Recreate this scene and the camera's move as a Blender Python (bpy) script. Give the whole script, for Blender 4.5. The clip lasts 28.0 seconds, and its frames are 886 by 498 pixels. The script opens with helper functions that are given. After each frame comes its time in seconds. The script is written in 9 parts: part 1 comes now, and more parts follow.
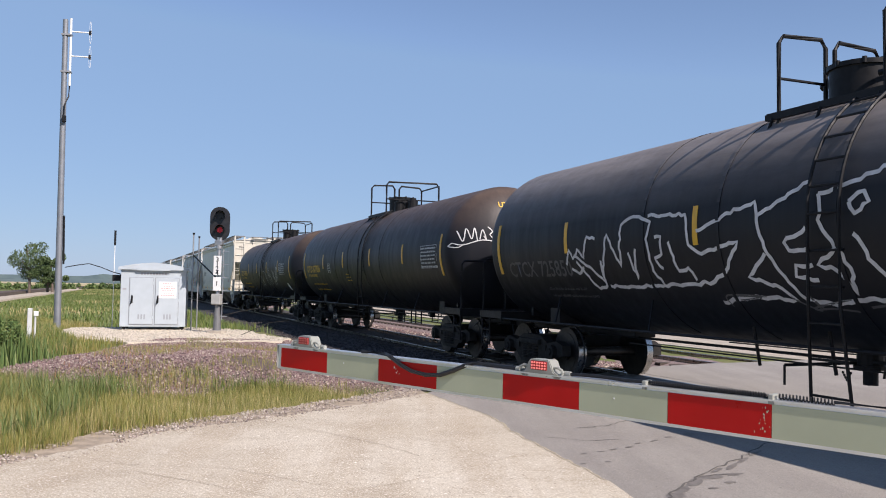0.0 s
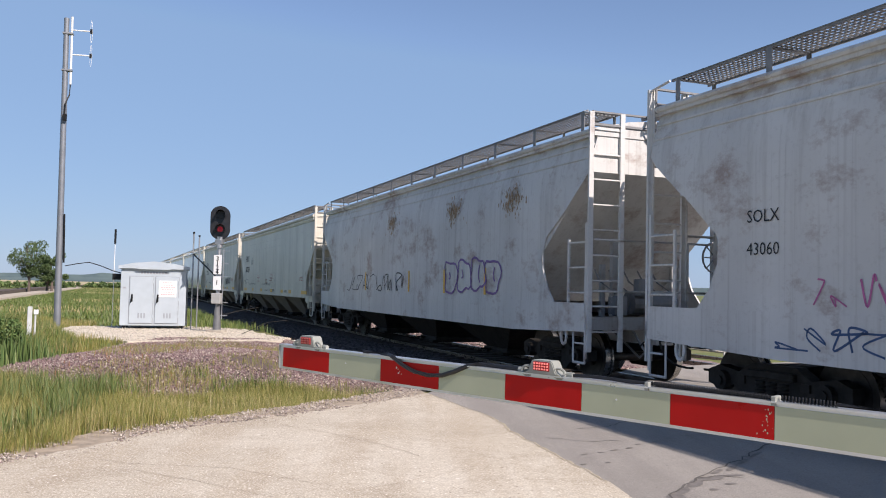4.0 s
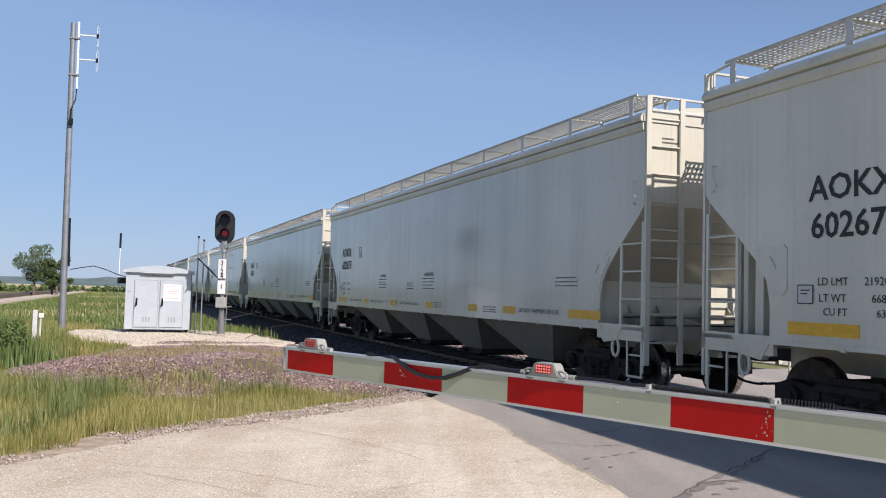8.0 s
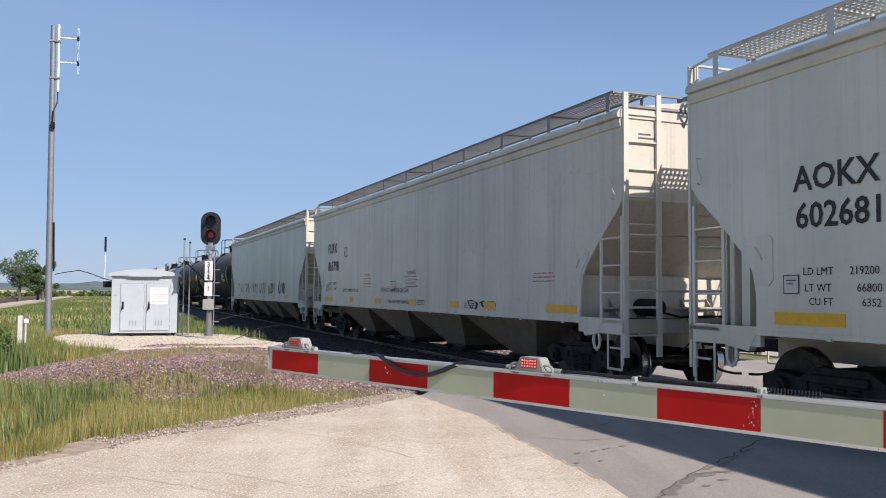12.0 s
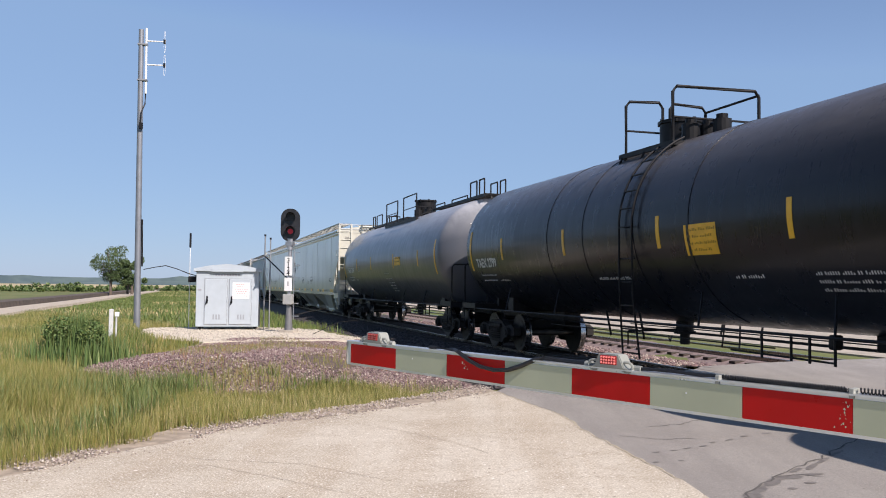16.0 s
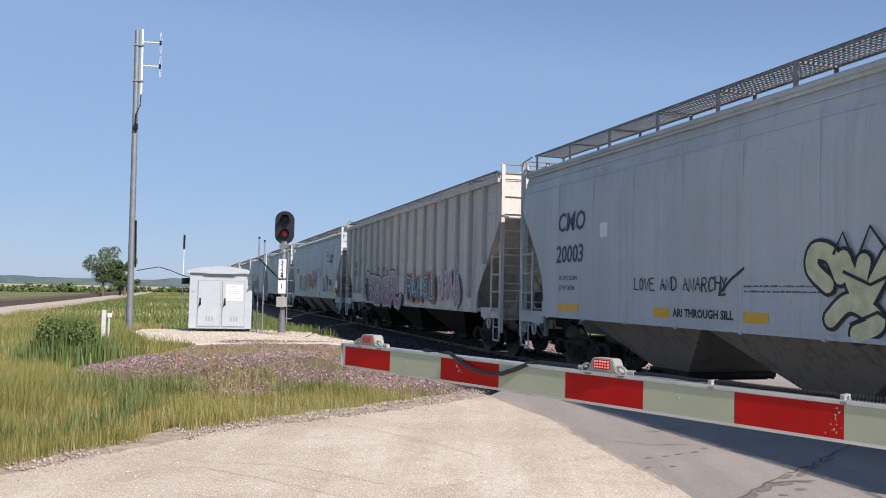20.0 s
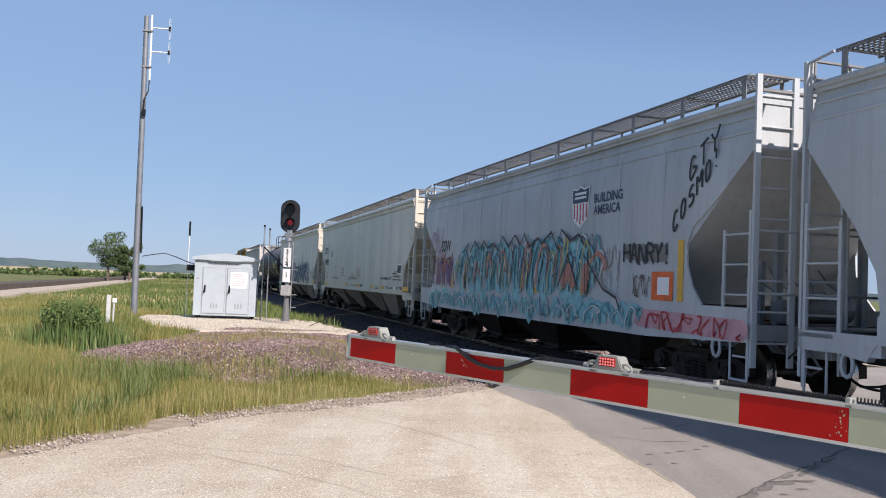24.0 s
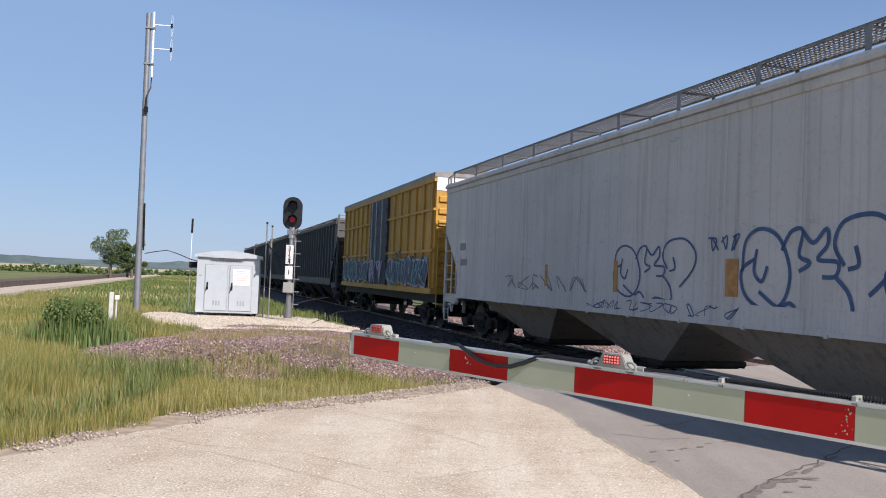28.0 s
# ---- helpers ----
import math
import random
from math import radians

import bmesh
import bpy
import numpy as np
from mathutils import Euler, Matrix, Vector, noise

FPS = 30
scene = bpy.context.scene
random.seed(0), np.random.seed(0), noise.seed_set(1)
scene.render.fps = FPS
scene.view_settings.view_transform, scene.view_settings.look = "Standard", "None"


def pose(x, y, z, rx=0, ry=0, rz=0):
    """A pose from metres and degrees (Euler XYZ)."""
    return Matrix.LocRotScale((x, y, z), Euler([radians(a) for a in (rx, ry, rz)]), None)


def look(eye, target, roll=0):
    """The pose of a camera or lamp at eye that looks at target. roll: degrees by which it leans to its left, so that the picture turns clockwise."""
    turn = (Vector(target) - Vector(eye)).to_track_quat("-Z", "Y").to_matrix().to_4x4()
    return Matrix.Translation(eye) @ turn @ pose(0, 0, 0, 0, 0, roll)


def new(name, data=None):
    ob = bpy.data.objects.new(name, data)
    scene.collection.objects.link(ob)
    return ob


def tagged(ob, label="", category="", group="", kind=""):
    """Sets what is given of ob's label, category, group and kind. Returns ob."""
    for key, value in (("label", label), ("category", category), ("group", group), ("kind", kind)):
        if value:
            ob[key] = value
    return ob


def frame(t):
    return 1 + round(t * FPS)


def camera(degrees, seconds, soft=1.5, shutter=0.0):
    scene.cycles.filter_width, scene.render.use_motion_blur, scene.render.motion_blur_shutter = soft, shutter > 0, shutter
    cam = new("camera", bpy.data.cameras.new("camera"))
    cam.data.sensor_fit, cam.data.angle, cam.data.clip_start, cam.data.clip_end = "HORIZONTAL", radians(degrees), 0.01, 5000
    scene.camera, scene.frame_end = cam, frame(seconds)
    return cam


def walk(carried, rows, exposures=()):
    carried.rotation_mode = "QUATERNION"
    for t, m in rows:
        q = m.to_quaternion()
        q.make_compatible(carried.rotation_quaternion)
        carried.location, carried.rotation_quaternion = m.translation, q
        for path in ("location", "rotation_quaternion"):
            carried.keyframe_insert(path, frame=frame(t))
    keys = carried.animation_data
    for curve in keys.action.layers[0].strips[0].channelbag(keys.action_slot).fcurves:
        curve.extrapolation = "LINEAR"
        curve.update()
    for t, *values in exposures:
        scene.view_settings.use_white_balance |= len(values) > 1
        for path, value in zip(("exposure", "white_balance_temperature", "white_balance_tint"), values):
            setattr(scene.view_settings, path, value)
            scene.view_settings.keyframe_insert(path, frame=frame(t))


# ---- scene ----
# ---- camera and its way ----
cam = camera(55.58, 28.0, 1.0)

# seconds, eye x y z, heading (clockwise from +y), pitch, roll
PATH = [
    (0, 0.009, 0.012, 1.609, 1.75, 2.67, 1.07),
    (0.5, 0.001, 0.025, 1.596, 1.68, 2.62, 1.07),
    (1, -0.011, 0.022, 1.600, 1.59, 2.64, 1.10),
    (1.5, -0.017, 0.005, 1.599, 1.54, 2.73, 1.19),
    (2, -0.016, -0.005, 1.603, 1.54, 2.76, 1.11),
    (2.5, -0.015, -0.001, 1.609, 1.60, 2.74, 1.06),
    (3, -0.014, 0.009, 1.607, 1.66, 2.74, 1.10),
    (3.5, -0.005, 0.007, 1.611, 1.71, 2.71, 1.20),
    (5.5, -0.004, 0.024, 1.606, 1.88, 2.63, 1.49),
    (6, -0.001, 0.012, 1.604, 1.84, 2.65, 1.49),
    (6.5, -0.004, -0.003, 1.608, 1.74, 2.68, 1.46),
    (7, -0.001, -0.024, 1.597, 1.59, 2.81, 1.53),
    (7.5, -0.002, -0.024, 1.605, 1.48, 2.87, 1.51),
    (8, -0.003, -0.028, 1.602, 1.48, 3.02, 1.51),
    (8.5, -0.009, -0.016, 1.596, 1.57, 3.24, 1.60),
    (9, -0.004, -0.005, 1.608, 1.75, 3.37, 1.57),
    (9.5, -0.002, -0.016, 1.602, 1.96, 3.48, 1.59),
    (10, 0.002, 0.019, 1.603, 2.28, 3.47, 1.44),
    (10.5, -0.000, 0.014, 1.598, 2.61, 3.44, 1.25),
    (11, -0.005, 0.021, 1.603, 2.79, 3.30, 0.87),
    (11.5, 0.007, -0.008, 1.601, 2.70, 3.11, 0.59),
    (12, 0.020, 0.005, 1.593, 2.30, 2.89, 0.40),
    (12.5, 0.011, -0.016, 1.585, 1.50, 2.64, 0.54),
    (14.5, 0.015, 0.015, 1.584, -2.48, 2.02, 0.74),
    (15, 0.025, 0.017, 1.586, -2.67, 2.09, 0.55),
    (15.5, 0.026, 0.010, 1.594, -2.73, 2.28, 0.50),
    (16, 0.013, 0.012, 1.590, -2.85, 2.56, 0.60),
    (16.5, 0.014, 0.018, 1.595, -3.04, 2.77, 0.63),
    (17, 0.013, 0.012, 1.595, -3.11, 2.93, 0.71),
    (17.5, 0.015, -0.006, 1.592, -3.05, 3.07, 0.81),
    (18, 0.008, -0.004, 1.589, -2.85, 3.18, 0.95),
    (18.5, 0.006, -0.014, 1.595, -2.66, 3.16, 0.99),
    (19, 0.010, -0.008, 1.600, -2.56, 3.06, 1.02),
    (19.5, 0.005, 0.000, 1.590, -2.50, 2.98, 1.12),
    (20, 0.007, -0.005, 1.585, -2.44, 2.86, 1.17),
    (20.5, 0.002, -0.007, 1.590, -2.35, 2.73, 1.13),
    (21, -0.002, -0.010, 1.588, -2.27, 2.68, 1.18),
    (21.5, -0.001, -0.009, 1.588, -2.27, 2.66, 1.25),
    (23.5, -0.005, -0.005, 1.594, -2.68, 2.40, 1.92),
    (24, -0.008, -0.012, 1.597, -2.73, 2.27, 2.34),
    (24.5, -0.015, -0.010, 1.597, -2.75, 2.20, 2.67),
    (25, -0.020, -0.008, 1.605, -2.73, 2.11, 2.83),
    (25.5, -0.020, -0.014, 1.604, -2.63, 2.07, 2.90),
    (26, -0.015, 0.002, 1.607, -2.51, 2.03, 2.85),
    (26.5, -0.020, 0.000, 1.602, -2.39, 2.01, 2.77),
    (27, -0.020, -0.004, 1.607, -2.48, 1.96, 2.71),
    (27.5, -0.024, -0.008, 1.603, -2.67, 1.99, 2.58),
    (28, -0.015, 0.000, 1.599, -2.87, 2.06, 2.33),
]


def eye_pose(x, y, z, yaw, pitch, roll):
    a, b = radians(yaw), radians(pitch)
    way = Vector((math.sin(a) * math.cos(b), math.cos(a) * math.cos(b), math.sin(b)))
    eye = Vector((x, y, z))
    return look(eye, eye + way, roll)


walk(cam, [(r[0], eye_pose(*r[1:])) for r in PATH], exposures=[(0.0, 0.4, 6500, 18), (28.0, 0.4, 6500, 18)])

# ---- light ----
LINE = 19.8  # degrees by which the railway heads left of +y
UX, UY = -math.sin(radians(LINE)), math.cos(radians(LINE))
NX, NY = math.cos(radians(LINE)), math.sin(radians(LINE))
CENTRE = 8.88  # track centre, metres across from the eye


def at(s, n):
    """World x, y at s metres along the railway and n metres across it."""
    return UX * s + NX * n, UY * s + NY * n


def rail_pose(s, n, z, turn=0.0):
    """A pose whose x runs along the railway, away, and whose y points to the camera's side."""
    x, y = at(s, n)
    return pose(x, y, z, 0, 0, 90 + LINE + turn)


sx, sy = at(-1.11, 0.42)
sun_way = Vector((sx, sy, 1.0)).normalized()
sun = new("sun", bpy.data.lights.new("sun", "SUN"))
sun.data.energy, sun.data.angle, sun.data.color = 4.8, radians(0.55), (1.0, 0.93, 0.84)
sun.matrix_world = look((0, 0, 60), Vector((0, 0, 60)) - sun_way)

world = bpy.data.worlds.new("sky")
scene.world = world
world.use_nodes = True
wn = world.node_tree.nodes
sky = wn.new("ShaderNodeTexSky")
sky.sky_type, sky.sun_disc = "NISHITA", False
sky.sun_elevation = math.asin(sun_way.z)
sky.sun_rotation = math.atan2(sun_way.x, sun_way.y)
sky.altitude, sky.air_density, sky.dust_density, sky.ozone_density = 250, 1.0, 0.3, 2.5
wn["Background"].inputs["Strength"].default_value = 0.105
cap = wn.new("ShaderNodeMix")
cap.data_type, cap.blend_type = "RGBA", "DARKEN"
cap.inputs["Factor"].default_value = 0.8
cap.inputs[7].default_value = (1.9, 3.12, 4.85, 1)
world.node_tree.links.new(sky.outputs["Color"], cap.inputs[6])
world.node_tree.links.new(cap.outputs[2], wn["Background"].inputs["Color"])

# ---- materials ----


class Mat:
    """A node material with short-hand for its nodes."""

    def __init__(self, name, rough=0.6, metal=0.0):
        self.m = bpy.data.materials.new(name)
        self.m.use_nodes = True
        self.t = self.m.node_tree
        self.b = self.t.nodes["Principled BSDF"]
        self.b.inputs["Roughness"].default_value = rough
        self.b.inputs["Metallic"].default_value = metal
        self.co = self.n("ShaderNodeTexCoord").outputs["Object"]

    def n(self, kind):
        return self.t.nodes.new(kind)

    def link(self, a, b):
        self.t.links.new(a, b)

    def scaled(self, sc):
        mp = self.n("ShaderNodeMapping")
        mp.inputs["Scale"].default_value = sc if isinstance(sc, (tuple, list)) else (sc, sc, sc)
        self.link(self.co, mp.inputs["Vector"])
        return mp.outputs["Vector"]

    def noise(self, sc, detail=4.0, rough=0.55):
        nz = self.n("ShaderNodeTexNoise")
        nz.inputs["Scale"].default_value = 1.0
        nz.inputs["Detail"].default_value, nz.inputs["Roughness"].default_value = detail, rough
        self.link(self.scaled(sc), nz.inputs["Vector"])
        return nz.outputs["Fac"]

    def ramp(self, fac, *stops):
        r = self.n("ShaderNodeValToRGB")
        e = r.color_ramp.elements
        while len(e) < len(stops):
            e.new(0.5)
        for el, (p, c) in zip(e, stops):
            el.position = p
            el.color = (*c, 1) if isinstance(c, (tuple, list)) else (c, c, c, 1)
        self.link(fac, r.inputs["Fac"])
        return r.outputs["Color"]

    def mix(self, fac, a, b, mode="MIX"):
        x = self.n("ShaderNodeMix")
        x.data_type, x.blend_type = "RGBA", mode
        for val, sock in ((fac, x.inputs["Factor"]), (a, x.inputs[6]), (b, x.inputs[7])):
            if isinstance(val, (int, float)):
                sock.default_value = val if sock.type == "VALUE" else (val, val, val, 1)
            elif isinstance(val, (tuple, list)):
                sock.default_value = (*val, 1)
            else:
                self.link(val, sock)
        return x.outputs[2]

    def base(self, c):
        s = self.b.inputs["Base Color"]
        if isinstance(c, (tuple, list)):
            s.default_value = (*c, 1)
        else:
            self.link(c, s)
        return self

    def rough(self, fac, lo, hi):
        self.link(self.ramp(fac, (0.25, lo), (0.75, hi)), self.b.inputs["Roughness"])
        return self

    def bump(self, fac, strength=0.3, dist=0.02):
        bp = self.n("ShaderNodeBump")
        bp.inputs["Strength"].default_value, bp.inputs["Distance"].default_value = strength, dist
        self.link(fac, bp.inputs["Height"])
        self.link(bp.outputs["Normal"], self.b.inputs["Normal"])
        return self

    def island(self):
        return self.n("ShaderNodeNewGeometry").outputs["Random Per Island"]

    def each(self):
        return self.n("ShaderNodeObjectInfo").outputs["Random"]


def car_paint(name, col, dirt=(0.16, 0.13, 0.1), amount=0.35, rough=0.38, rust=0.0, coat=0.0, dust_sun=0.0, wave=0.12, dust_sun_col=(0.29, 0.258, 0.24)):
    """Railcar paint with broad fading, sheet-by-sheet tone, run-down streaks and, on old cars, rust; upward faces turn
    dusty and sunlit by colour.
    """
    m = Mat(name, rough)
    broad = m.noise((0.5, 0.5, 0.9), 5)
    sheet = m.noise((0.75, 0.02, 0.02), 1)
    streak = m.noise((5.0, 5.0, 0.22), 6, 0.65)
    runs = m.noise((17.0, 17.0, 0.12), 4, 0.6)
    fine = m.noise(14.0, 3)
    scuff = m.noise((2.2, 2.2, 5.5), 9, 0.75)
    c = m.mix(m.ramp(broad, (0.35, 0.0), (0.7, 1.0)), col, tuple(min(1, v * 1.13) for v in col))
    c = m.mix(m.ramp(sheet, (0.40, 0.0), (0.60, 0.5)), c, tuple(v * 0.86 for v in col))
    c = m.mix(m.ramp(streak, (0.52, 0.0), (0.82, amount)), c, dirt)
    c = m.mix(m.ramp(runs, (0.56, 0.0), (0.74, amount * 0.55)), c, dirt)
    c = m.mix(m.ramp(fine, (0.55, 0.0), (0.8, amount * 0.35)), c, dirt)
    c = m.mix(m.ramp(scuff, (0.60, 0.0), (0.68, amount * 0.6)), c, dirt)
    if rust:
        patch = m.noise((1.1, 1.1, 1.6), 8, 0.7)
        c = m.mix(m.ramp(patch, (0.6 - 0.12 * rust, 0.0), (0.72 - 0.1 * rust, min(1.0, rust))), c, (0.19, 0.075, 0.03))
    if dust_sun:
        # dusty tops, with sunlight put into the brighter colour as well
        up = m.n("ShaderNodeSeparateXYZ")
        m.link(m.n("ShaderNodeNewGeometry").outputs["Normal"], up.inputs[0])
        lit_tops = m.mix(1.0, m.ramp(up.outputs["Z"], (0.15, 0.0), (0.75, dust_sun)), m.ramp(m.noise((0.8, 3.0, 3.0), 7, 0.7), (0.25, 0.55), (0.6, 1.0)), "MULTIPLY")
        c = m.mix(lit_tops, c, dust_sun_col)
    m.base(c).rough(streak, rough, min(0.9, rough + 0.25))
    m.bump(m.noise((1.3, 1.3, 0.35), 2), wave, 0.03)
    if coat:
        m.b.inputs["Coat Weight"].default_value = coat
        m.b.inputs["Coat Roughness"].default_value = 0.12
    return m.m


def less_gloss(mat, level):
    mat.node_tree.nodes["Principled BSDF"].inputs["Specular IOR Level"].default_value = level
    return mat


def plain(name, col, rough=0.6, metal=0.0, var=0.15, sc=8.0, bump=0.0):
    m = Mat(name, rough, metal)
    nz = m.noise(sc, 5)
    m.base(m.mix(m.ramp(nz, (0.3, 0.0), (0.75, 1.0)), tuple(v * (1 - var) for v in col), tuple(min(1, v * (1 + var)) for v in col)))
    m.rough(m.noise(sc * 2.7, 4), max(0.05, rough - 0.1), min(1.0, rough + 0.1))
    if bump:
        m.bump(m.noise(sc * 4, 5), bump, 0.01)
    return m.m


PAINT_TAUPE = car_paint("paint_taupe_grey", (0.56, 0.545, 0.455), amount=0.22, rough=0.3, coat=0.8, wave=0.35)
PAINT_PALE = car_paint("paint_pale_grey", (0.60, 0.565, 0.48), amount=0.4, rough=0.4, coat=0.15, wave=0.18)
PAINT_OLD = car_paint("paint_old_grey", (0.58, 0.575, 0.55), amount=0.4, rough=0.5, rust=0.55)
PAINT_BLUE = car_paint("paint_blue_grey", (0.47, 0.50, 0.51), amount=0.33, rough=0.45)
PAINT_RIB = car_paint("paint_weathered_grey", (0.62, 0.58, 0.53), amount=0.8, rough=0.6, rust=0.25)
# rib paint: dirt streaks, plus the ribs' shading put into a darker base
RIB_SHADE_GRIME = car_paint("paint_shaded_grimy_rib", (0.50, 0.46, 0.41), dirt=(0.12, 0.08, 0.06), amount=0.9, rough=0.6, rust=0.3)
PAINT_DARK = car_paint("paint_dark_grey", (0.075, 0.075, 0.075), amount=0.4, rough=0.55)
DOOR_NAVY = car_paint("paint_door_navy", (0.035, 0.042, 0.055), amount=0.5, rough=0.55)
PAINT_YELLOW = car_paint("paint_boxcar_yellow", (0.46, 0.25, 0.035), dirt=(0.09, 0.05, 0.025), amount=0.85, rough=0.5, rust=0.2)
TANK_BLACK = car_paint("tank_black", (0.0085, 0.0095, 0.013), dirt=(0.022, 0.02, 0.021), amount=0.45, rough=0.42, dust_sun=0.85)
TANK_SOOT = car_paint("tank_sooty_black", (0.0085, 0.0095, 0.0135), dirt=(0.022, 0.02, 0.021), amount=0.45, rough=0.38, dust_sun=0.4, dust_sun_col=(0.24, 0.165, 0.12))
TANK_BROWN = car_paint("tank_dusty_black", (0.024, 0.02, 0.019), dirt=(0.06, 0.045, 0.04), amount=0.6, rough=0.55, dust_sun=0.5)
TANK_GLOSS = car_paint("tank_gloss_black", (0.009, 0.01, 0.014), dirt=(0.03, 0.03, 0.03), amount=0.25, rough=0.2, coat=0.14, dust_sun=0.35)
TANK_GREY = car_paint("tank_dark_grey", (0.07, 0.075, 0.087), dirt=(0.10, 0.098, 0.1), amount=0.3, rough=0.3, coat=0.3, dust_sun=0.9, dust_sun_col=(0.42, 0.425, 0.44))
for mt in (TANK_BLACK, TANK_SOOT, TANK_BROWN):
    less_gloss(mt, 0.3)
less_gloss(TANK_GLOSS, 0.25)
STEEL_DARK = plain("running_gear_steel", (0.022, 0.02, 0.018), 0.7, 0.0, 0.5, 6, 0.3)
STEEL_RAIL = plain("rail_steel", (0.3, 0.27, 0.24), 0.3, 1.0, 0.2, 5)
TREAD = plain("worn_tread_steel", (0.45, 0.44, 0.43), 0.28, 1.0, 0.15, 5)
RUST = plain("rusty_steel", (0.11, 0.06, 0.035), 0.85, 0.0, 0.4, 9, 0.4)
GALV = plain("galvanised_steel", (0.42, 0.43, 0.44), 0.42, 0.75, 0.15, 6)
less_gloss(STEEL_DARK, 0.25)
MAST = plain("weathered_galvanised_mast", (0.24, 0.25, 0.265), 0.6, 0.3, 0.15, 3)
GRATE = plain("galvanised_grating", (0.23, 0.23, 0.23), 0.6, 0.3, 0.2, 5)
GRATE_LIGHT = plain("bright_galvanised_grating", (0.52, 0.52, 0.49), 0.5, 0.1, 0.15, 5)
BLACK = plain("black_paint", (0.012, 0.012, 0.013), 0.5, 0.0, 0.4, 7)
less_gloss(BLACK, 0.2)
WHITE = plain("white_paint", (0.78, 0.78, 0.76), 0.5, 0.0, 0.06, 5)
YELLOW = plain("yellow_reflective", (0.72, 0.40, 0.02), 0.4, 0.0, 0.12, 9)
PAINT_OLD2 = car_paint("paint_grimy_grey", (0.52, 0.50, 0.47), amount=0.6, rough=0.55, rust=0.12)
# bay grey, about half as bright as the taupe body paint
BAY_GREY = car_paint("paint_mid_grey_bay", (0.27, 0.255, 0.225), amount=0.4, rough=0.55)
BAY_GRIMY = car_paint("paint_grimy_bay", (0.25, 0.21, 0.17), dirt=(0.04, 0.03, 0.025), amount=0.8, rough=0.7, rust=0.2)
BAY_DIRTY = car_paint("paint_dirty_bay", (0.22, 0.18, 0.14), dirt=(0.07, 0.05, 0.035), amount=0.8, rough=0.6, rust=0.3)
LETTER_DIM = plain("faded_lettering", (0.09, 0.09, 0.09), 0.6)
RED_DECAL = plain("red_decal", (0.5, 0.03, 0.02), 0.5, 0.0, 0.1)
LETTER = plain("black_lettering", (0.02, 0.02, 0.022), 0.6, 0.0, 0.5, 20)
LETTER_W = plain("white_lettering", (0.6, 0.6, 0.58), 0.6, 0.0, 0.2, 20)
LETTER_Y = plain("yellow_lettering", (0.62, 0.38, 0.04), 0.6, 0.0, 0.2, 20)
GATE_RED = plain("gate_red_sheeting", (0.42, 0.007, 0.006), 0.35, 0.0, 0.1, 4)
less_gloss(GATE_RED, 0.2)
GATE_WHITE = plain("gate_white_sheeting", (0.40, 0.425, 0.295), 0.35, 0.0, 0.06, 4)
ALU = plain("aluminium", (0.7, 0.71, 0.72), 0.35, 0.8, 0.08, 5)
GREY_BOX = plain("grey_housing", (0.27, 0.28, 0.25), 0.5, 0.0, 0.1, 8)
RUBBER = plain("black_conduit", (0.012, 0.012, 0.012), 0.45, 0.0, 0.3, 12)


def glow(name, col, strength):
    m = Mat(name, 0.3)
    m.base(col)
    m.b.inputs["Emission Color"].default_value = (*col, 1)
    m.b.inputs["Emission Strength"].default_value = strength
    return m.m


LED = glow("red_led", (1.0, 0.25, 0.22), 0.22)
LENS = plain("red_lens", (0.3, 0.03, 0.03), 0.25, 0.0, 0.1)
SIGNAL_RED = glow("signal_red_aspect", (0.5, 0.01, 0.03), 0.12)

# ---- mesh short-hand ----


def part(name, bm, material, parent=None, label=""):
    """Links a bmesh as one mesh object under a thing or part."""
    me = bpy.data.meshes.new(name)
    bm.to_mesh(me)
    bm.free()
    return hung(name, me, material, parent, label)


def hung(name, me, material=None, parent=None, label=""):
    if material is not None and not me.materials:
        me.materials.append(material)
    ob = new(name, me)
    ob.parent = parent
    if label:
        ob["label"] = label
    return ob


def thing(name, m, label, category, group="", kind=""):
    ob = new(name)
    ob.matrix_world = m
    ob.empty_display_size = 0.2
    return tagged(ob, label, category, group, kind)


def box(bm, x0, x1, y0, y1, z0, z1, bevel=0.0):
    r = bmesh.ops.create_cube(bm, size=1.0, matrix=Matrix.Translation(((x0 + x1) / 2, (y0 + y1) / 2, (z0 + z1) / 2)) @ Matrix.Diagonal((abs(x1 - x0), abs(y1 - y0), abs(z1 - z0), 1)))
    if bevel:
        es = list({e for v in r["verts"] for e in v.link_edges})
        bmesh.ops.bevel(bm, geom=es, offset=bevel, segments=2, affect="EDGES", profile=0.5)
    return bm


def bar(bm, a, b, r, seg=8):
    """A round bar from a to b."""
    a, b = Vector(a), Vector(b)
    d = b - a
    q = d.to_track_quat("Z", "Y").to_matrix().to_4x4()
    bmesh.ops.create_cone(bm, cap_ends=True, segments=seg, radius1=r, radius2=r, depth=d.length, matrix=Matrix.Translation((a + b) / 2) @ q)
    return bm


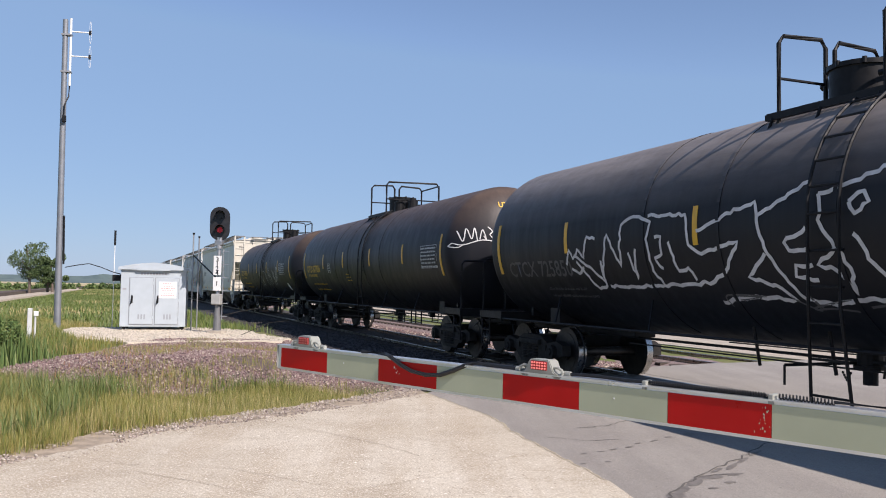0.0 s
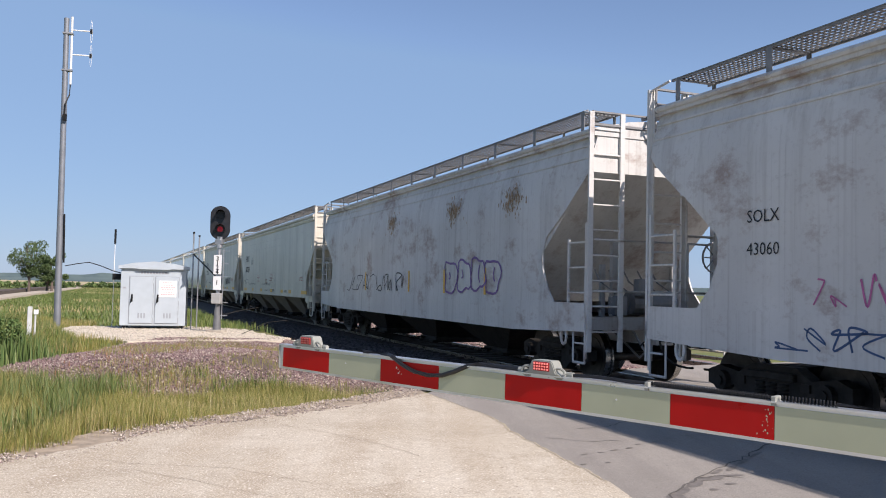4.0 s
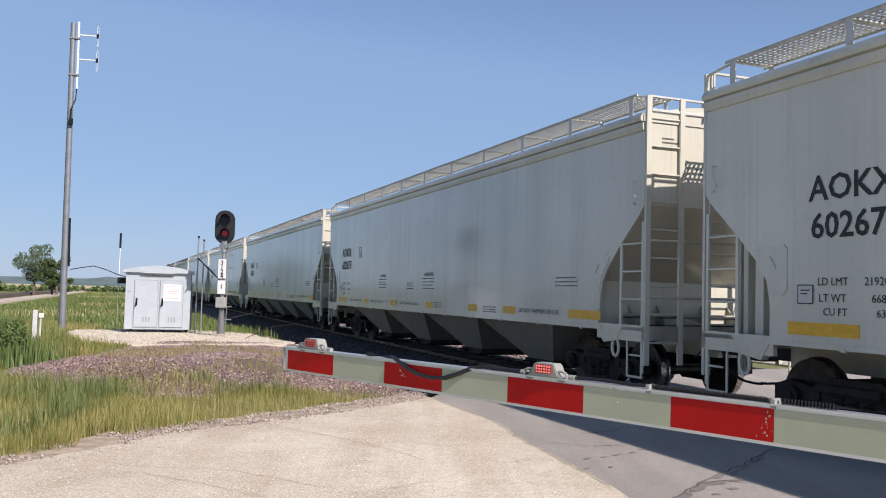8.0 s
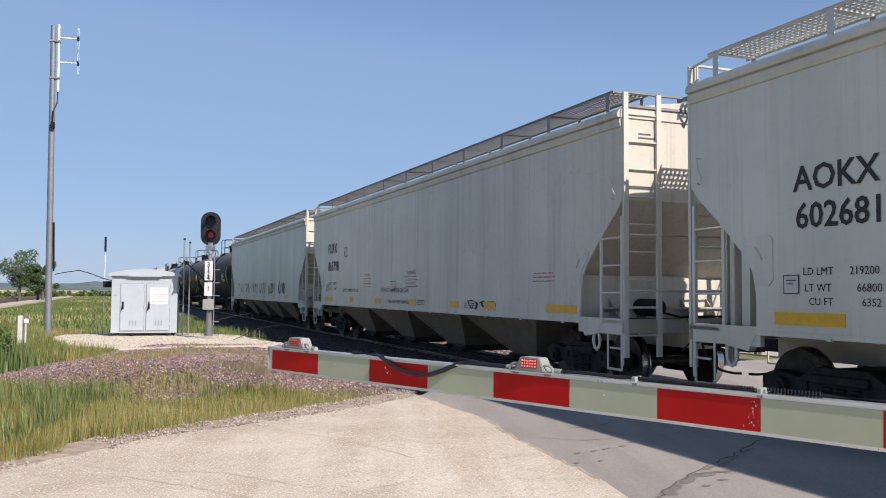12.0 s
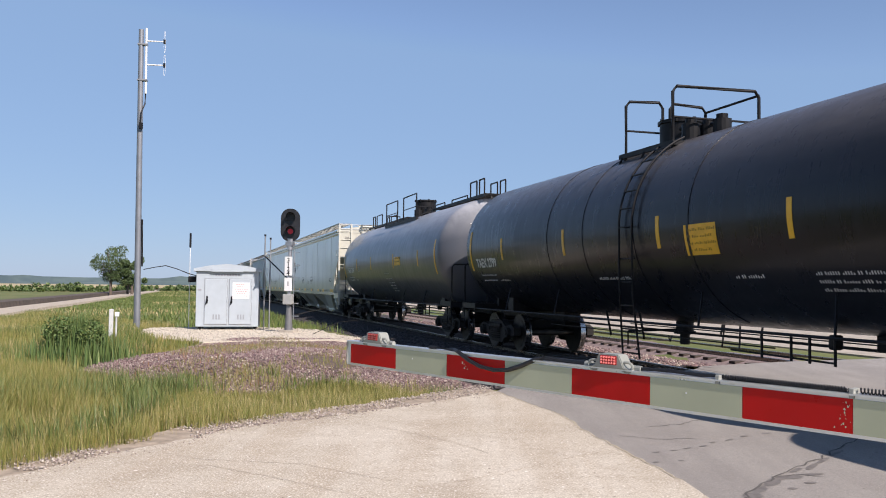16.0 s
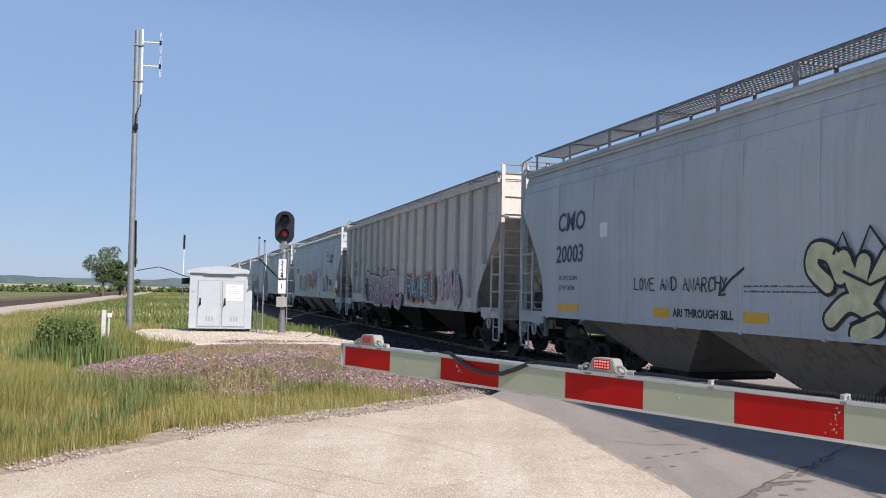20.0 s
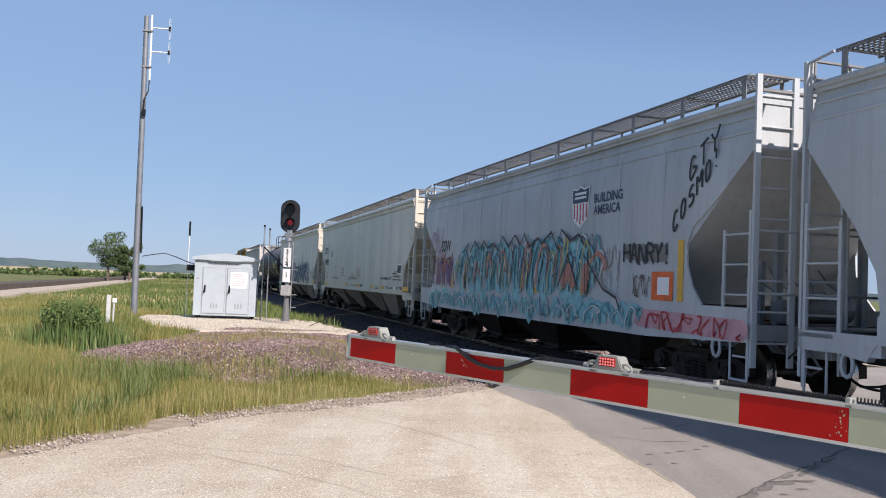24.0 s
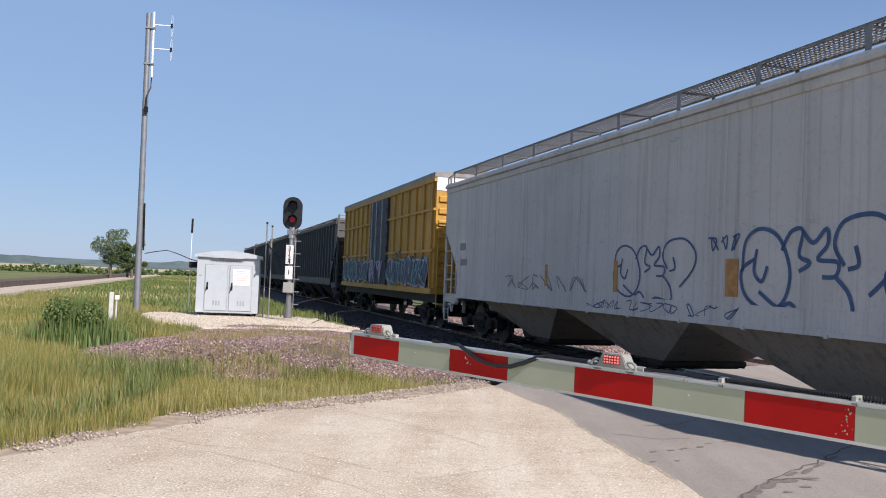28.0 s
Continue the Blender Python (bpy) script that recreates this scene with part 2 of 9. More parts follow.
def bent(bm, pts, r, seg=8):
    """A round bar that follows points, swept as one tube."""
    pts = [Vector(p) for p in pts]
    rings = []
    for i, p in enumerate(pts):
        d = (pts[min(i + 1, len(pts) - 1)] - pts[max(i - 1, 0)]).normalized()
        q = d.to_track_quat("Z", "Y")
        rings.append([bm.verts.new(p + q @ Vector((r * math.cos(k * 2 * math.pi / seg), r * math.sin(k * 2 * math.pi / seg), 0))) for k in range(seg)])
    for a, b in zip(rings, rings[1:]):
        # pair the rings so that the tube does not twist
        off = min(range(seg), key=lambda o: (a[0].co - b[o].co).length)
        for k in range(seg):
            bm.faces.new((a[k], a[(k + 1) % seg], b[(k + 1 + off) % seg], b[(k + off) % seg]))
    bm.faces.new(rings[0][::-1])
    bm.faces.new(rings[-1])
    return bm


def disc(bm, c, axis, r, depth, seg=24):
    a = Vector(c) - Vector(axis) * depth / 2
    b = Vector(c) + Vector(axis) * depth / 2
    return bar(bm, a, b, r, seg)


def prism(bm, poly, y0, y1):
    """Extrudes a polygon of (x, z) from y0 to y1."""
    a = [bm.verts.new((x, y0, z)) for x, z in poly]
    b = [bm.verts.new((x, y1, z)) for x, z in poly]
    n = len(poly)
    bm.faces.new(a)
    bm.faces.new(b[::-1])
    for i in range(n):
        bm.faces.new((a[i], b[i], b[(i + 1) % n], a[(i + 1) % n]))
    bmesh.ops.recalc_face_normals(bm, faces=bm.faces)
    return bm


def B():
    return bmesh.new()


def smooth(ob, angle=40):
    me = ob.data
    for p in me.polygons:
        p.use_smooth = True
    me.set_sharp_from_angle(angle=radians(angle))
    return ob


def text_mesh(lines, fat=0.0, res=2):
    """One mesh of words: (words, size, x, z) each, standing in the x-z plane, read along -x from +y."""
    me = bpy.data.meshes.new("lettering")
    bm = bmesh.new()
    for words, size, x, z, *more in lines:
        cu = bpy.data.curves.new("words", "FONT")
        cu.body, cu.size, cu.resolution_u, cu.offset = words, size, res, fat
        cu.fill_mode = "FRONT"
        if more:
            cu.shear = more[0]
        ob = bpy.data.objects.new("words", cu)
        tmp = bpy.data.meshes.new_from_object(ob)
        tmp.transform(Matrix(((-1, 0, 0, x), (0, 0, 1, 0), (0, 1, 0, z), (0, 0, 0, 1))))
        bm.from_mesh(tmp)
        bpy.data.objects.remove(ob)
        bpy.data.meshes.remove(tmp)
        bpy.data.curves.remove(cu)
    bm.to_mesh(me)
    bm.free()
    return me

WHEEL = plain("wheel_steel", (0.05, 0.045, 0.04), 0.5, 0.6, 0.4, 6)

# ---- ground ----
m = Mat("grassy_ground", 0.95)
big, mid = m.noise(0.05, 4), m.noise(0.6, 5)
g = m.mix(m.ramp(big, (0.4, 0.0), (0.62, 1.0)), (0.085, 0.125, 0.028), (0.15, 0.16, 0.045))
g = m.mix(m.ramp(mid, (0.48, 0.0), (0.72, 0.8)), g, (0.22, 0.18, 0.09))
m.base(g).bump(m.noise(6, 6), 0.6, 0.05)
GROUND = m.m

m = Mat("pale_concrete", 0.88)
broad, wear, lanes = m.noise(0.22, 4), m.noise(1.3, 12, 0.74), m.noise((1.9, 0.16, 1), 5, 0.6)
fine, grit, chip = m.noise(11.0, 10, 0.72), m.noise(52, 6, 0.75), m.noise(24, 3, 0.5)
c = m.mix(m.ramp(broad, (0.38, 0.0), (0.60, 1.0)), (0.455, 0.39, 0.29), (0.595, 0.535, 0.43))
c = m.mix(m.ramp(lanes, (0.40, 0.5), (0.54, 0.0)), c, (0.40, 0.32, 0.22))
c = m.mix(m.ramp(wear, (0.36, 0.55), (0.50, 0.0)), c, (0.33, 0.265, 0.185))
c = m.mix(m.ramp(wear, (0.55, 0.0), (0.72, 0.5)), c, (0.69, 0.62, 0.50))
c = m.mix(m.ramp(fine, (0.36, 0.40), (0.50, 0.0)), c, (0.30, 0.245, 0.175))
c = m.mix(m.ramp(fine, (0.56, 0.0), (0.70, 0.35)), c, (0.70, 0.64, 0.53))
c = m.mix(m.ramp(grit, (0.53, 0.0), (0.62, 0.85)), c, (0.84, 0.78, 0.67))
c = m.mix(m.ramp(grit, (0.37, 0.8), (0.46, 0.0)), c, (0.25, 0.20, 0.145))
c = m.mix(m.ramp(chip, (0.66, 0.0), (0.70, 0.85)), c, (0.88, 0.84, 0.76))
c = m.mix(m.ramp(chip, (0.29, 0.8), (0.33, 0.0)), c, (0.15, 0.12, 0.09))
m.base(c).bump(m.noise(30, 9, 0.72), 0.4, 0.01)
CONCRETE = m.m

m = Mat("worn_asphalt", 0.85)
broad, fine, grit, speck = m.noise(0.4, 4), m.noise(3.0, 8, 0.7), m.noise(60, 5, 0.65), m.noise(95, 3)
lanes, pock = m.noise((2.2, 0.2, 1), 5, 0.6), m.noise(17, 4, 0.6)
c = m.mix(m.ramp(broad, (0.35, 0.0), (0.7, 1.0)), (0.265, 0.242, 0.213), (0.345, 0.318, 0.282))
c = m.mix(m.ramp(lanes, (0.42, 0.35), (0.58, 0.0)), c, (0.20, 0.183, 0.165))
c = m.mix(m.ramp(grit, (0.5, 0.0), (0.66, 0.6)), c, (0.15, 0.136, 0.12))
c = m.mix(m.ramp(speck, (0.56, 0.0), (0.66, 0.5)), c, (0.47, 0.43, 0.38))
c = m.mix(m.ramp(fine, (0.56, 0.0), (0.8, 0.5)), c, (0.37, 0.345, 0.305))
c = m.mix(m.ramp(pock, (0.27, 0.7), (0.33, 0.0)), c, (0.09, 0.08, 0.07))
m.base(c).bump(m.noise(70, 5), 0.6, 0.008)
ASPHALT = m.m
TAR = plain("dark_crack", (0.12, 0.11, 0.098), 0.9, 0, 0.3, 10)
CRACK_PALE = plain("crumbled_joint", (0.42, 0.36, 0.26), 0.95, 0, 0.3, 18, 0.6)


def ease(v, a, b):
    t = max(0.0, min(1.0, (v - a) / (b - a)))
    return t * t * (3 - 2 * t)


def level(x, y):
    """Height of the bare ground."""
    n = NX * x + NY * y
    s = UX * x + UY * y
    z = -0.07 + 0.04 * noise.noise(Vector((x * 0.21, y * 0.21, 0)))
    pad = math.hypot((x + 7.3) / 1.3, y - 25.6)
    z += 0.15 * (1 - ease(pad, 2.5, 6.5))
    mound = math.hypot((x + 4.6) / 3.2, (y - 17.2) / 3.5)
    z += 0.26 * (1 - ease(mound, 0.3, 1.2))
    z -= 0.30 * ease(n, 4.6, 5.6) * (1 - ease(n, 12.4, 14.0))
    z -= 0.25 * ease(-n, 6, 14)
    # the paved apron lies above
    z -= 0.12 * ease(14.2 - s, 0, 1.2) * ease(n, 0.5, 1.5)
    return z


xs = sorted(set([-3000, -1200, -500, -220, -120, -80, -60, -48] + list(range(-40, 41, 2)) + list(range(-18, 5)) + [60, 120, 220, 500, 1200, 3000]))
ys = sorted(set([-3000, -800, -200, -60] + list(range(-30, 61, 3)) + list(range(4, 42)) + [70, 80, 95, 120, 160, 220, 320, 500, 900, 1800, 3600]))
ground = B()
vs = [[ground.verts.new((x, y, level(x, y))) for x in xs] for y in ys]
for j in range(len(ys) - 1):
    for i in range(len(xs) - 1):
        ground.faces.new((vs[j][i], vs[j][i + 1], vs[j + 1][i + 1], vs[j + 1][i]))
tagged(smooth(part("ground", ground, GROUND)), "flat grassy land reaching the horizon", "ground", kind="structure")


def slab(name, pts, z0, z1, material, label, category, kind="structure"):
    bm = B()
    a = [bm.verts.new((x, y, z0)) for x, y in pts]
    b = [bm.verts.new((x, y, z1)) for x, y in pts]
    bm.faces.new(a)
    bm.faces.new(b)
    for i in range(len(pts)):
        j = (i + 1) % len(pts)
        bm.faces.new((a[i], a[j], b[j], b[i]))
    bmesh.ops.recalc_face_normals(bm, faces=bm.faces)
    return tagged(part(name, bm, material), label, category, kind=kind)


def wavy(pts, step, amp, seed):
    """A polyline broken into short, uneven pieces."""
    rnd = random.Random(seed)
    out = []
    for (x0, y0), (x1, y1) in zip(pts, pts[1:]):
        d = math.hypot(x1 - x0, y1 - y0)
        k = max(1, int(d / step))
        for i in range(k):
            t = i / k
            out.append((x0 + (x1 - x0) * t + (rnd.uniform(-amp, amp) if i else 0), y0 + (y1 - y0) * t + (rnd.uniform(-amp, amp) if i else 0)))
    return out + [pts[-1]]


SEAM = wavy([(0.21, 13.01), (0.67, 11.6), (0.99, 10.73), (1.11, 10.05)], 0.12, 0.018, 3)[:-1] + wavy([(1.11, 10.05), (1.14, 9.6), (1.38, 8.53), (1.51, 7.9), (1.68, 7.2)], 0.1, 0.025, 4) + [(1.8, 6.0), (2.2, 3.0), (2.6, -2), (3.0, -14)]
EDGE = wavy([(-4.6, 5.2), (-3.94, 6.73), (-3.71, 7.19), (-3.48, 7.79), (-3.14, 8.32), (-2.82, 9.12), (-2.36, 9.76), (-1.79, 10.26), (-1.18, 11.02), (-0.48, 11.94), (0.21, 13.01)], 0.14, 0.035, 5)[:-1]
APRON = EDGE + SEAM + [(-9, -14), (-8, -3)]
slab("pavement", APRON, -0.25, 0.0, CONCRETE, "pale worn concrete road apron with cracks", "pavement")
slab("road", SEAM + [(16, -14), at(-2, 16), at(11.5, 60), at(17.5, 60), at(16.6, 20), at(15.8, 12.8), at(15.2, 10.3), at(14.6, 9.7), at(14.0, 8.0), at(13.4, 5.5)], -0.25, -0.004, ASPHALT, "worn grey asphalt crossing road", "road")


def ribbon(bm, pts, w, z):
    """A thin uneven strip along points."""
    last = None
    rnd = random.Random(len(pts))
    for i, (x, y) in enumerate(pts):
        x0, y0 = pts[max(0, i - 1)]
        x1, y1 = pts[min(len(pts) - 1, i + 1)]
        d = math.hypot(x1 - x0, y1 - y0) or 1
        ww = w * rnd.uniform(0.5, 1.4) * (0.3 if i in (0, len(pts) - 1) else 1)
        nx, ny = -(y1 - y0) / d * ww, (x1 - x0) / d * ww
        cur = (bm.verts.new((x + nx, y + ny, z)), bm.verts.new((x - nx, y - ny, z)))
        if last:
            bm.faces.new((last[0], last[1], cur[1], cur[0]))
        last = cur


bm = B()
for pts, w in (
    ([(1.36, 8.5), (0.75, 7.95), (0.2, 7.3), (-0.5, 6.7)], 0.012),
    ([(-1.9, 10.1), (-1.0, 9.4), (-0.3, 8.7), (0.1, 8.1)], 0.010),
    ([(-0.9, 11.0), (-0.3, 10.7), (0.3, 10.9)], 0.010),
    ([(-2.39, 7.36), (-1.71, 6.95), (-1.29, 6.68), (-0.95, 6.42), (-0.5, 6.0), (0.1, 5.2)], 0.011),
    ([(-1.45, 10.3), (-0.6, 9.9), (0.4, 9.75), (1.1, 9.9)], 0.010),
    ([(-3.3, 8.0), (-2.5, 7.6), (-1.6, 7.5), (-0.7, 6.9)], 0.009),
    ([(0.95, 10.7), (0.3, 10.4), (-0.3, 10.0)], 0.008),
):
    ribbon(bm, wavy(pts, 0.05, 0.02, int(w * 1e4)), w * 0.42, 0.002)
tagged(part("pavement_cracks", bm, plain("concrete_crack", (0.47, 0.40, 0.305), 0.95, 0, 0.55, 22)), "fine crumbled cracks across worn concrete", "crack", kind="structure")
bm = B()
ribbon(bm, [(x - 0.02, y) for x, y in SEAM[:-4]], 0.013, 0.003)
tagged(part("pavement_joint", bm, CRACK_PALE), "crumbled pale joint between concrete and asphalt", "joint", kind="structure")
bm = B()
for pts, w in (
    ([(1.95, 6.5), (2.11, 6.84), (2.48, 7.38), (2.74, 7.7), (3.16, 8.18), (3.54, 8.7), (4.02, 9.33), (4.6, 10.0)], 0.013),
    ([(2.48, 7.38), (2.7, 7.5), (2.95, 7.45)], 0.012),
    ([(1.9, 9.9), (2.3, 10.1), (2.7, 10.6)], 0.010),
    ([(1.45, 9.3), (1.9, 9.1), (2.3, 9.2)], 0.008),
):
    ribbon(bm, wavy(pts, 0.08, 0.025, int(w * 1e4) + 7), w * 0.7, 0.0005)
tagged(part("road_cracks", bm, TAR), "dark cracks in worn asphalt", "crack", kind="structure")


def blot(bm, x, y, rx, ry, turn, z, seed):
    """A flat stain with a ragged outline."""
    rnd_ = random.Random(seed)
    ca_, sa_ = math.cos(turn), math.sin(turn)
    n_ = 22
    wob = [rnd_.uniform(0.72, 1.18) for _ in range(n_)]
    pts_ = []
    for i in range(n_):
        r_ = (wob[i] + wob[i - 1] + wob[(i + 1) % n_]) / 3
        u_, v_ = rx * r_ * math.cos(6.2832 * i / n_), ry * r_ * math.sin(6.2832 * i / n_)
        pts_.append(bm.verts.new((x + u_ * ca_ - v_ * sa_, y + u_ * sa_ + v_ * ca_, z)))
    bm.faces.new(pts_)


STAIN = Mat("oily_stain", 0.6)
STAIN.base(STAIN.mix(STAIN.ramp(STAIN.noise(14, 6, 0.7), (0.35, 0.0), (0.65, 1.0)), (0.135, 0.122, 0.11), (0.22, 0.2, 0.18)))
bm = B()
for k, (x, y, rx, ry, tn) in enumerate((
    (2.1, 6.72, 0.10, 0.07, 0.9), (2.22, 6.92, 0.16, 0.05, 1.0), (2.42, 7.2, 0.20, 0.055, 1.0), (2.62, 7.4, 0.16, 0.07, 0.5), (2.86, 7.53, 0.14, 0.035, 0.3), (2.78, 7.68, 0.13, 0.03, 0.9),
    (2.98, 7.85, 0.17, 0.035, 1.0), (3.2, 8.15, 0.2, 0.03, 0.95), (3.48, 8.52, 0.22, 0.025, 0.9), (2.72, 7.2, 0.06, 0.035, 0.4), (2.5, 6.98, 0.045, 0.03, 0.3),
    (1.7, 8.38, 0.06, 0.02, 0.7), (1.9, 8.5, 0.05, 0.02, 0.5), (2.05, 8.62, 0.07, 0.018, 0.7), (2.25, 8.76, 0.06, 0.022, 0.6), (2.4, 8.98, 0.05, 0.02, 0.8), (2.62, 9.15, 0.08, 0.02, 0.7), (2.85, 9.39, 0.07, 0.02, 0.7), (3.15, 9.6, 0.09, 0.02, 0.6), (3.45, 9.82, 0.08, 0.02, 0.6), (1.6, 7.9, 0.04, 0.02, 0.6), (1.85, 8.0, 0.035, 0.02, 0.6),
)):
    blot(bm, x, y, rx, ry, tn, -0.0015 + 0.00008 * k, k)
tagged(part("road_stain", bm, STAIN.m), "dark dribbled stain along a crack in the asphalt", "stain", kind="structure")

# ---- loose stone ----


def stone_mat(name, *cols):
    mm = Mat(name, 0.9)
    n = len(cols)
    mm.base(mm.ramp(mm.island(), *[(i / max(1, n - 1), c_) for i, c_ in enumerate(cols)]))
    return mm.m


PINK_STONE = stone_mat("pink_granite_stone", (0.06, 0.038, 0.04), (0.19, 0.12, 0.118), (0.29, 0.22, 0.195), (0.115, 0.074, 0.08), (0.24, 0.15, 0.143), (0.23, 0.165, 0.148), (0.15, 0.094, 0.098), (0.48, 0.41, 0.34), (0.20, 0.15, 0.12))
# shade from the train's underside is put into these near-black stones
SHADED_STONE = stone_mat("shaded_ballast_stone", (0.018, 0.017, 0.018), (0.045, 0.04, 0.04), (0.08, 0.068, 0.068), (0.035, 0.032, 0.032))
LIME_STONE = stone_mat("limestone_chips", (0.38, 0.34, 0.28), (0.5, 0.45, 0.37), (0.6, 0.55, 0.46), (0.44, 0.39, 0.32))
GRIT_STONE = stone_mat("road_edge_chips", (0.26, 0.22, 0.19), (0.40, 0.345, 0.29), (0.16, 0.12, 0.11), (0.52, 0.46, 0.39), (0.30, 0.24, 0.21), (0.60, 0.54, 0.46), (0.22, 0.16, 0.15))

OCTA = np.array([(1, 0, 0), (-1, 0, 0), (0, 1, 0), (0, -1, 0), (0, 0, 1), (0, 0, -1)], float)
OCTF = np.array([(0, 2, 4), (2, 1, 4), (1, 3, 4), (3, 0, 4), (2, 0, 5), (1, 2, 5), (3, 1, 5), (0, 3, 5)])


def raw_mesh(name, verts, faces, material):
    """Fills a mesh from arrays of triangles."""
    me = bpy.data.meshes.new(name)
    me.vertices.add(len(verts))
    me.vertices.foreach_set("co", verts.astype(np.float32).ravel())
    me.loops.add(faces.size)
    me.loops.foreach_set("vertex_index", faces.astype(np.int32).ravel())
    me.polygons.add(len(faces))
    me.polygons.foreach_set("loop_start", np.arange(0, faces.size, 3, dtype=np.int32))
    me.update(calc_edges=True)
    me.validate()
    return hung(name, me, material)


def stones(name, pts, size, material, label, seed):
    rng = np.random.default_rng(seed)
    n = len(pts)
    r = rng.uniform(size[0], size[1], n)
    v = OCTA[None] * rng.uniform(0.6, 1.25, (n, 6, 1)) * np.stack([r, r * rng.uniform(0.7, 1.1, n), r * rng.uniform(0.5, 0.8, n)], 1)[:, None]
    v = v + rng.normal(0, 0.12, v.shape) * r[:, None, None]
    a = rng.uniform(0, 6.28, n)
    ca, sa = np.cos(a)[:, None], np.sin(a)[:, None]
    v = np.stack([v[..., 0] * ca - v[..., 1] * sa, v[..., 0] * sa + v[..., 1] * ca, v[..., 2]], -1)
    v += np.asarray(pts)[:, None, :]
    f = (OCTF[None] + 6 * np.arange(n)[:, None, None]).reshape(-1, 3)
    return tagged(raw_mesh(name, v.reshape(-1, 3), f, material), label, "gravel", kind="stuff")


def inside(poly, x, y):
    ok = np.zeros(len(x), bool)
    px, py = zip(*poly)
    j = len(poly) - 1
    for i in range(len(poly)):
        cross = ((py[i] > y) != (py[j] > y)) & (x < (px[j] - px[i]) * (y - py[i]) / ((py[j] - py[i]) or 1e-9) + px[i])
        ok ^= cross
        j = i
    return ok


def scatter(poly, per_m2, seed):
    rng = np.random.default_rng(seed)
    px, py = np.array(poly).T
    n = int((px.max() - px.min()) * (py.max() - py.min()) * per_m2)
    x, y = rng.uniform(px.min(), px.max(), n), rng.uniform(py.min(), py.max(), n)
    k = inside(poly, x, y)
    return x[k], y[k]


def lift(x, y, up=0.0):
    return np.array([(a, b, level(a, b) + up) for a, b in zip(x, y)])


GRAVEL = [(-5.9, 12.9), (-7.2, 14.6), (-7.75, 16.7), (-7.5, 18.3), (-7.4, 20.7), (-6.7, 23.0), (-3.4, 23.8), (-2.6, 20.0), (-1.3, 16.2), (0.15, 13.9), (0.2, 13.0), (-0.6, 12.9), (-1.7, 14.0), (-2.67, 13.9), (-3.45, 12.7), (-3.8, 12.0), (-4.5, 12.4), (-5.2, 12.5)]
GRAVEL_FINES = plain("gravel_fines", (0.13, 0.09, 0.082), 0.95, 0, 0.4, 9, 0.8)
bm = B()
step, heights = 0.3, {}
cx, cy = np.meshgrid(np.arange(-8, 0.5, step), np.arange(12, 24.2, step))
ok = inside(GRAVEL, cx.ravel(), cy.ravel())
for x0, y0 in zip(cx.ravel()[ok], cy.ravel()[ok]):
    quad = []
    for dx, dy in ((0, 0), (1, 0), (1, 1), (0, 1)):
        key = (round(x0 / step) + dx, round(y0 / step) + dy)
        if key not in heights:
            heights[key] = bm.verts.new((x0 + dx * step, y0 + dy * step, level(x0 + dx * step, y0 + dy * step) + 0.02))
        quad.append(heights[key])
    bm.faces.new(quad)
tagged(smooth(part("gravel_bed", bm, GRAVEL_FINES)), "pinkish gravel heap beside the railway", "gravel", kind="structure")
slab("gravel_shoulder", [at(15.6, 16.4), at(90, 16.4), at(90, 25), at(19, 25)], -0.3, -0.03, plain("shoulder_gravel", (0.4, 0.35, 0.28), 0.95, 0, 0.25, 2.5, 0.5), "pale gravel shoulder beyond the railway", "gravel")
gx, gy = scatter(GRAVEL, 640, 11)
keep = np.array([noise.noise(Vector((a * 0.5, b * 0.5, 3))) for a, b in zip(gx, gy)]) > -0.38
stones("gravel", lift(gx[keep], gy[keep], 0.03), (0.012, 0.036), PINK_STONE, "pinkish purple granite gravel heap", 12)
PADP = wavy([(-11.2, 27.9), (-10.3, 24.4), (-8.9, 22.6), (-7.2, 21.4), (-5.8, 22.3), (-3.6, 22.9), (-3.5, 24.0), (-4.9, 26.3), (-5.6, 28.4), (-8.0, 29.6), (-11.2, 27.9)], 0.5, 0.12, 9)[:-1]
slab("gravel_pad", PADP, -0.25, 0.10, plain("limestone_pad", (0.60, 0.53, 0.42), 0.95, 0, 0.2, 5, 0.6), "white crushed-limestone pad", "gravel")
gx, gy = scatter(PADP, 70, 13)
stones("limestone_chips", np.stack([gx, gy, np.full(len(gx), 0.11)], 1), (0.012, 0.035), LIME_STONE, "white limestone chips on the pad", 14)
strip = wavy([(x - 0.5, y + 0.34) for x, y in EDGE[::4]] + [(0.0, 13.9)], 0.4, 0.12, 19) + [(0.5, 13.1)] + [(x + 0.05, y - 0.04) for x, y in reversed(EDGE)]
gx, gy = scatter(strip, 620, 15)
k = np.array([noise.noise(Vector((a * 1.4, b * 1.4, 9))) for a, b in zip(gx, gy)]) > -0.12
gx, gy = gx[k], gy[k]
stones("edge_chips", np.stack([gx, gy, np.full(len(gx), -0.01) + 0.015], 1), (0.007, 0.021), GRIT_STONE, "pale stone chips along the concrete edge", 16)
rng = np.random.default_rng(17)
k = rng.integers(0, len(EDGE), 460)
gx, gy = np.array(EDGE)[k].T
gx, gy = gx + np.abs(rng.normal(0, 0.16, 460)), gy - np.abs(rng.normal(0, 0.16, 460))
stones("strewn_chips", np.stack([gx, gy, np.full(460, 0.003)], 1), (0.004, 0.011), GRIT_STONE, "stone chips strewn over the concrete", 18)
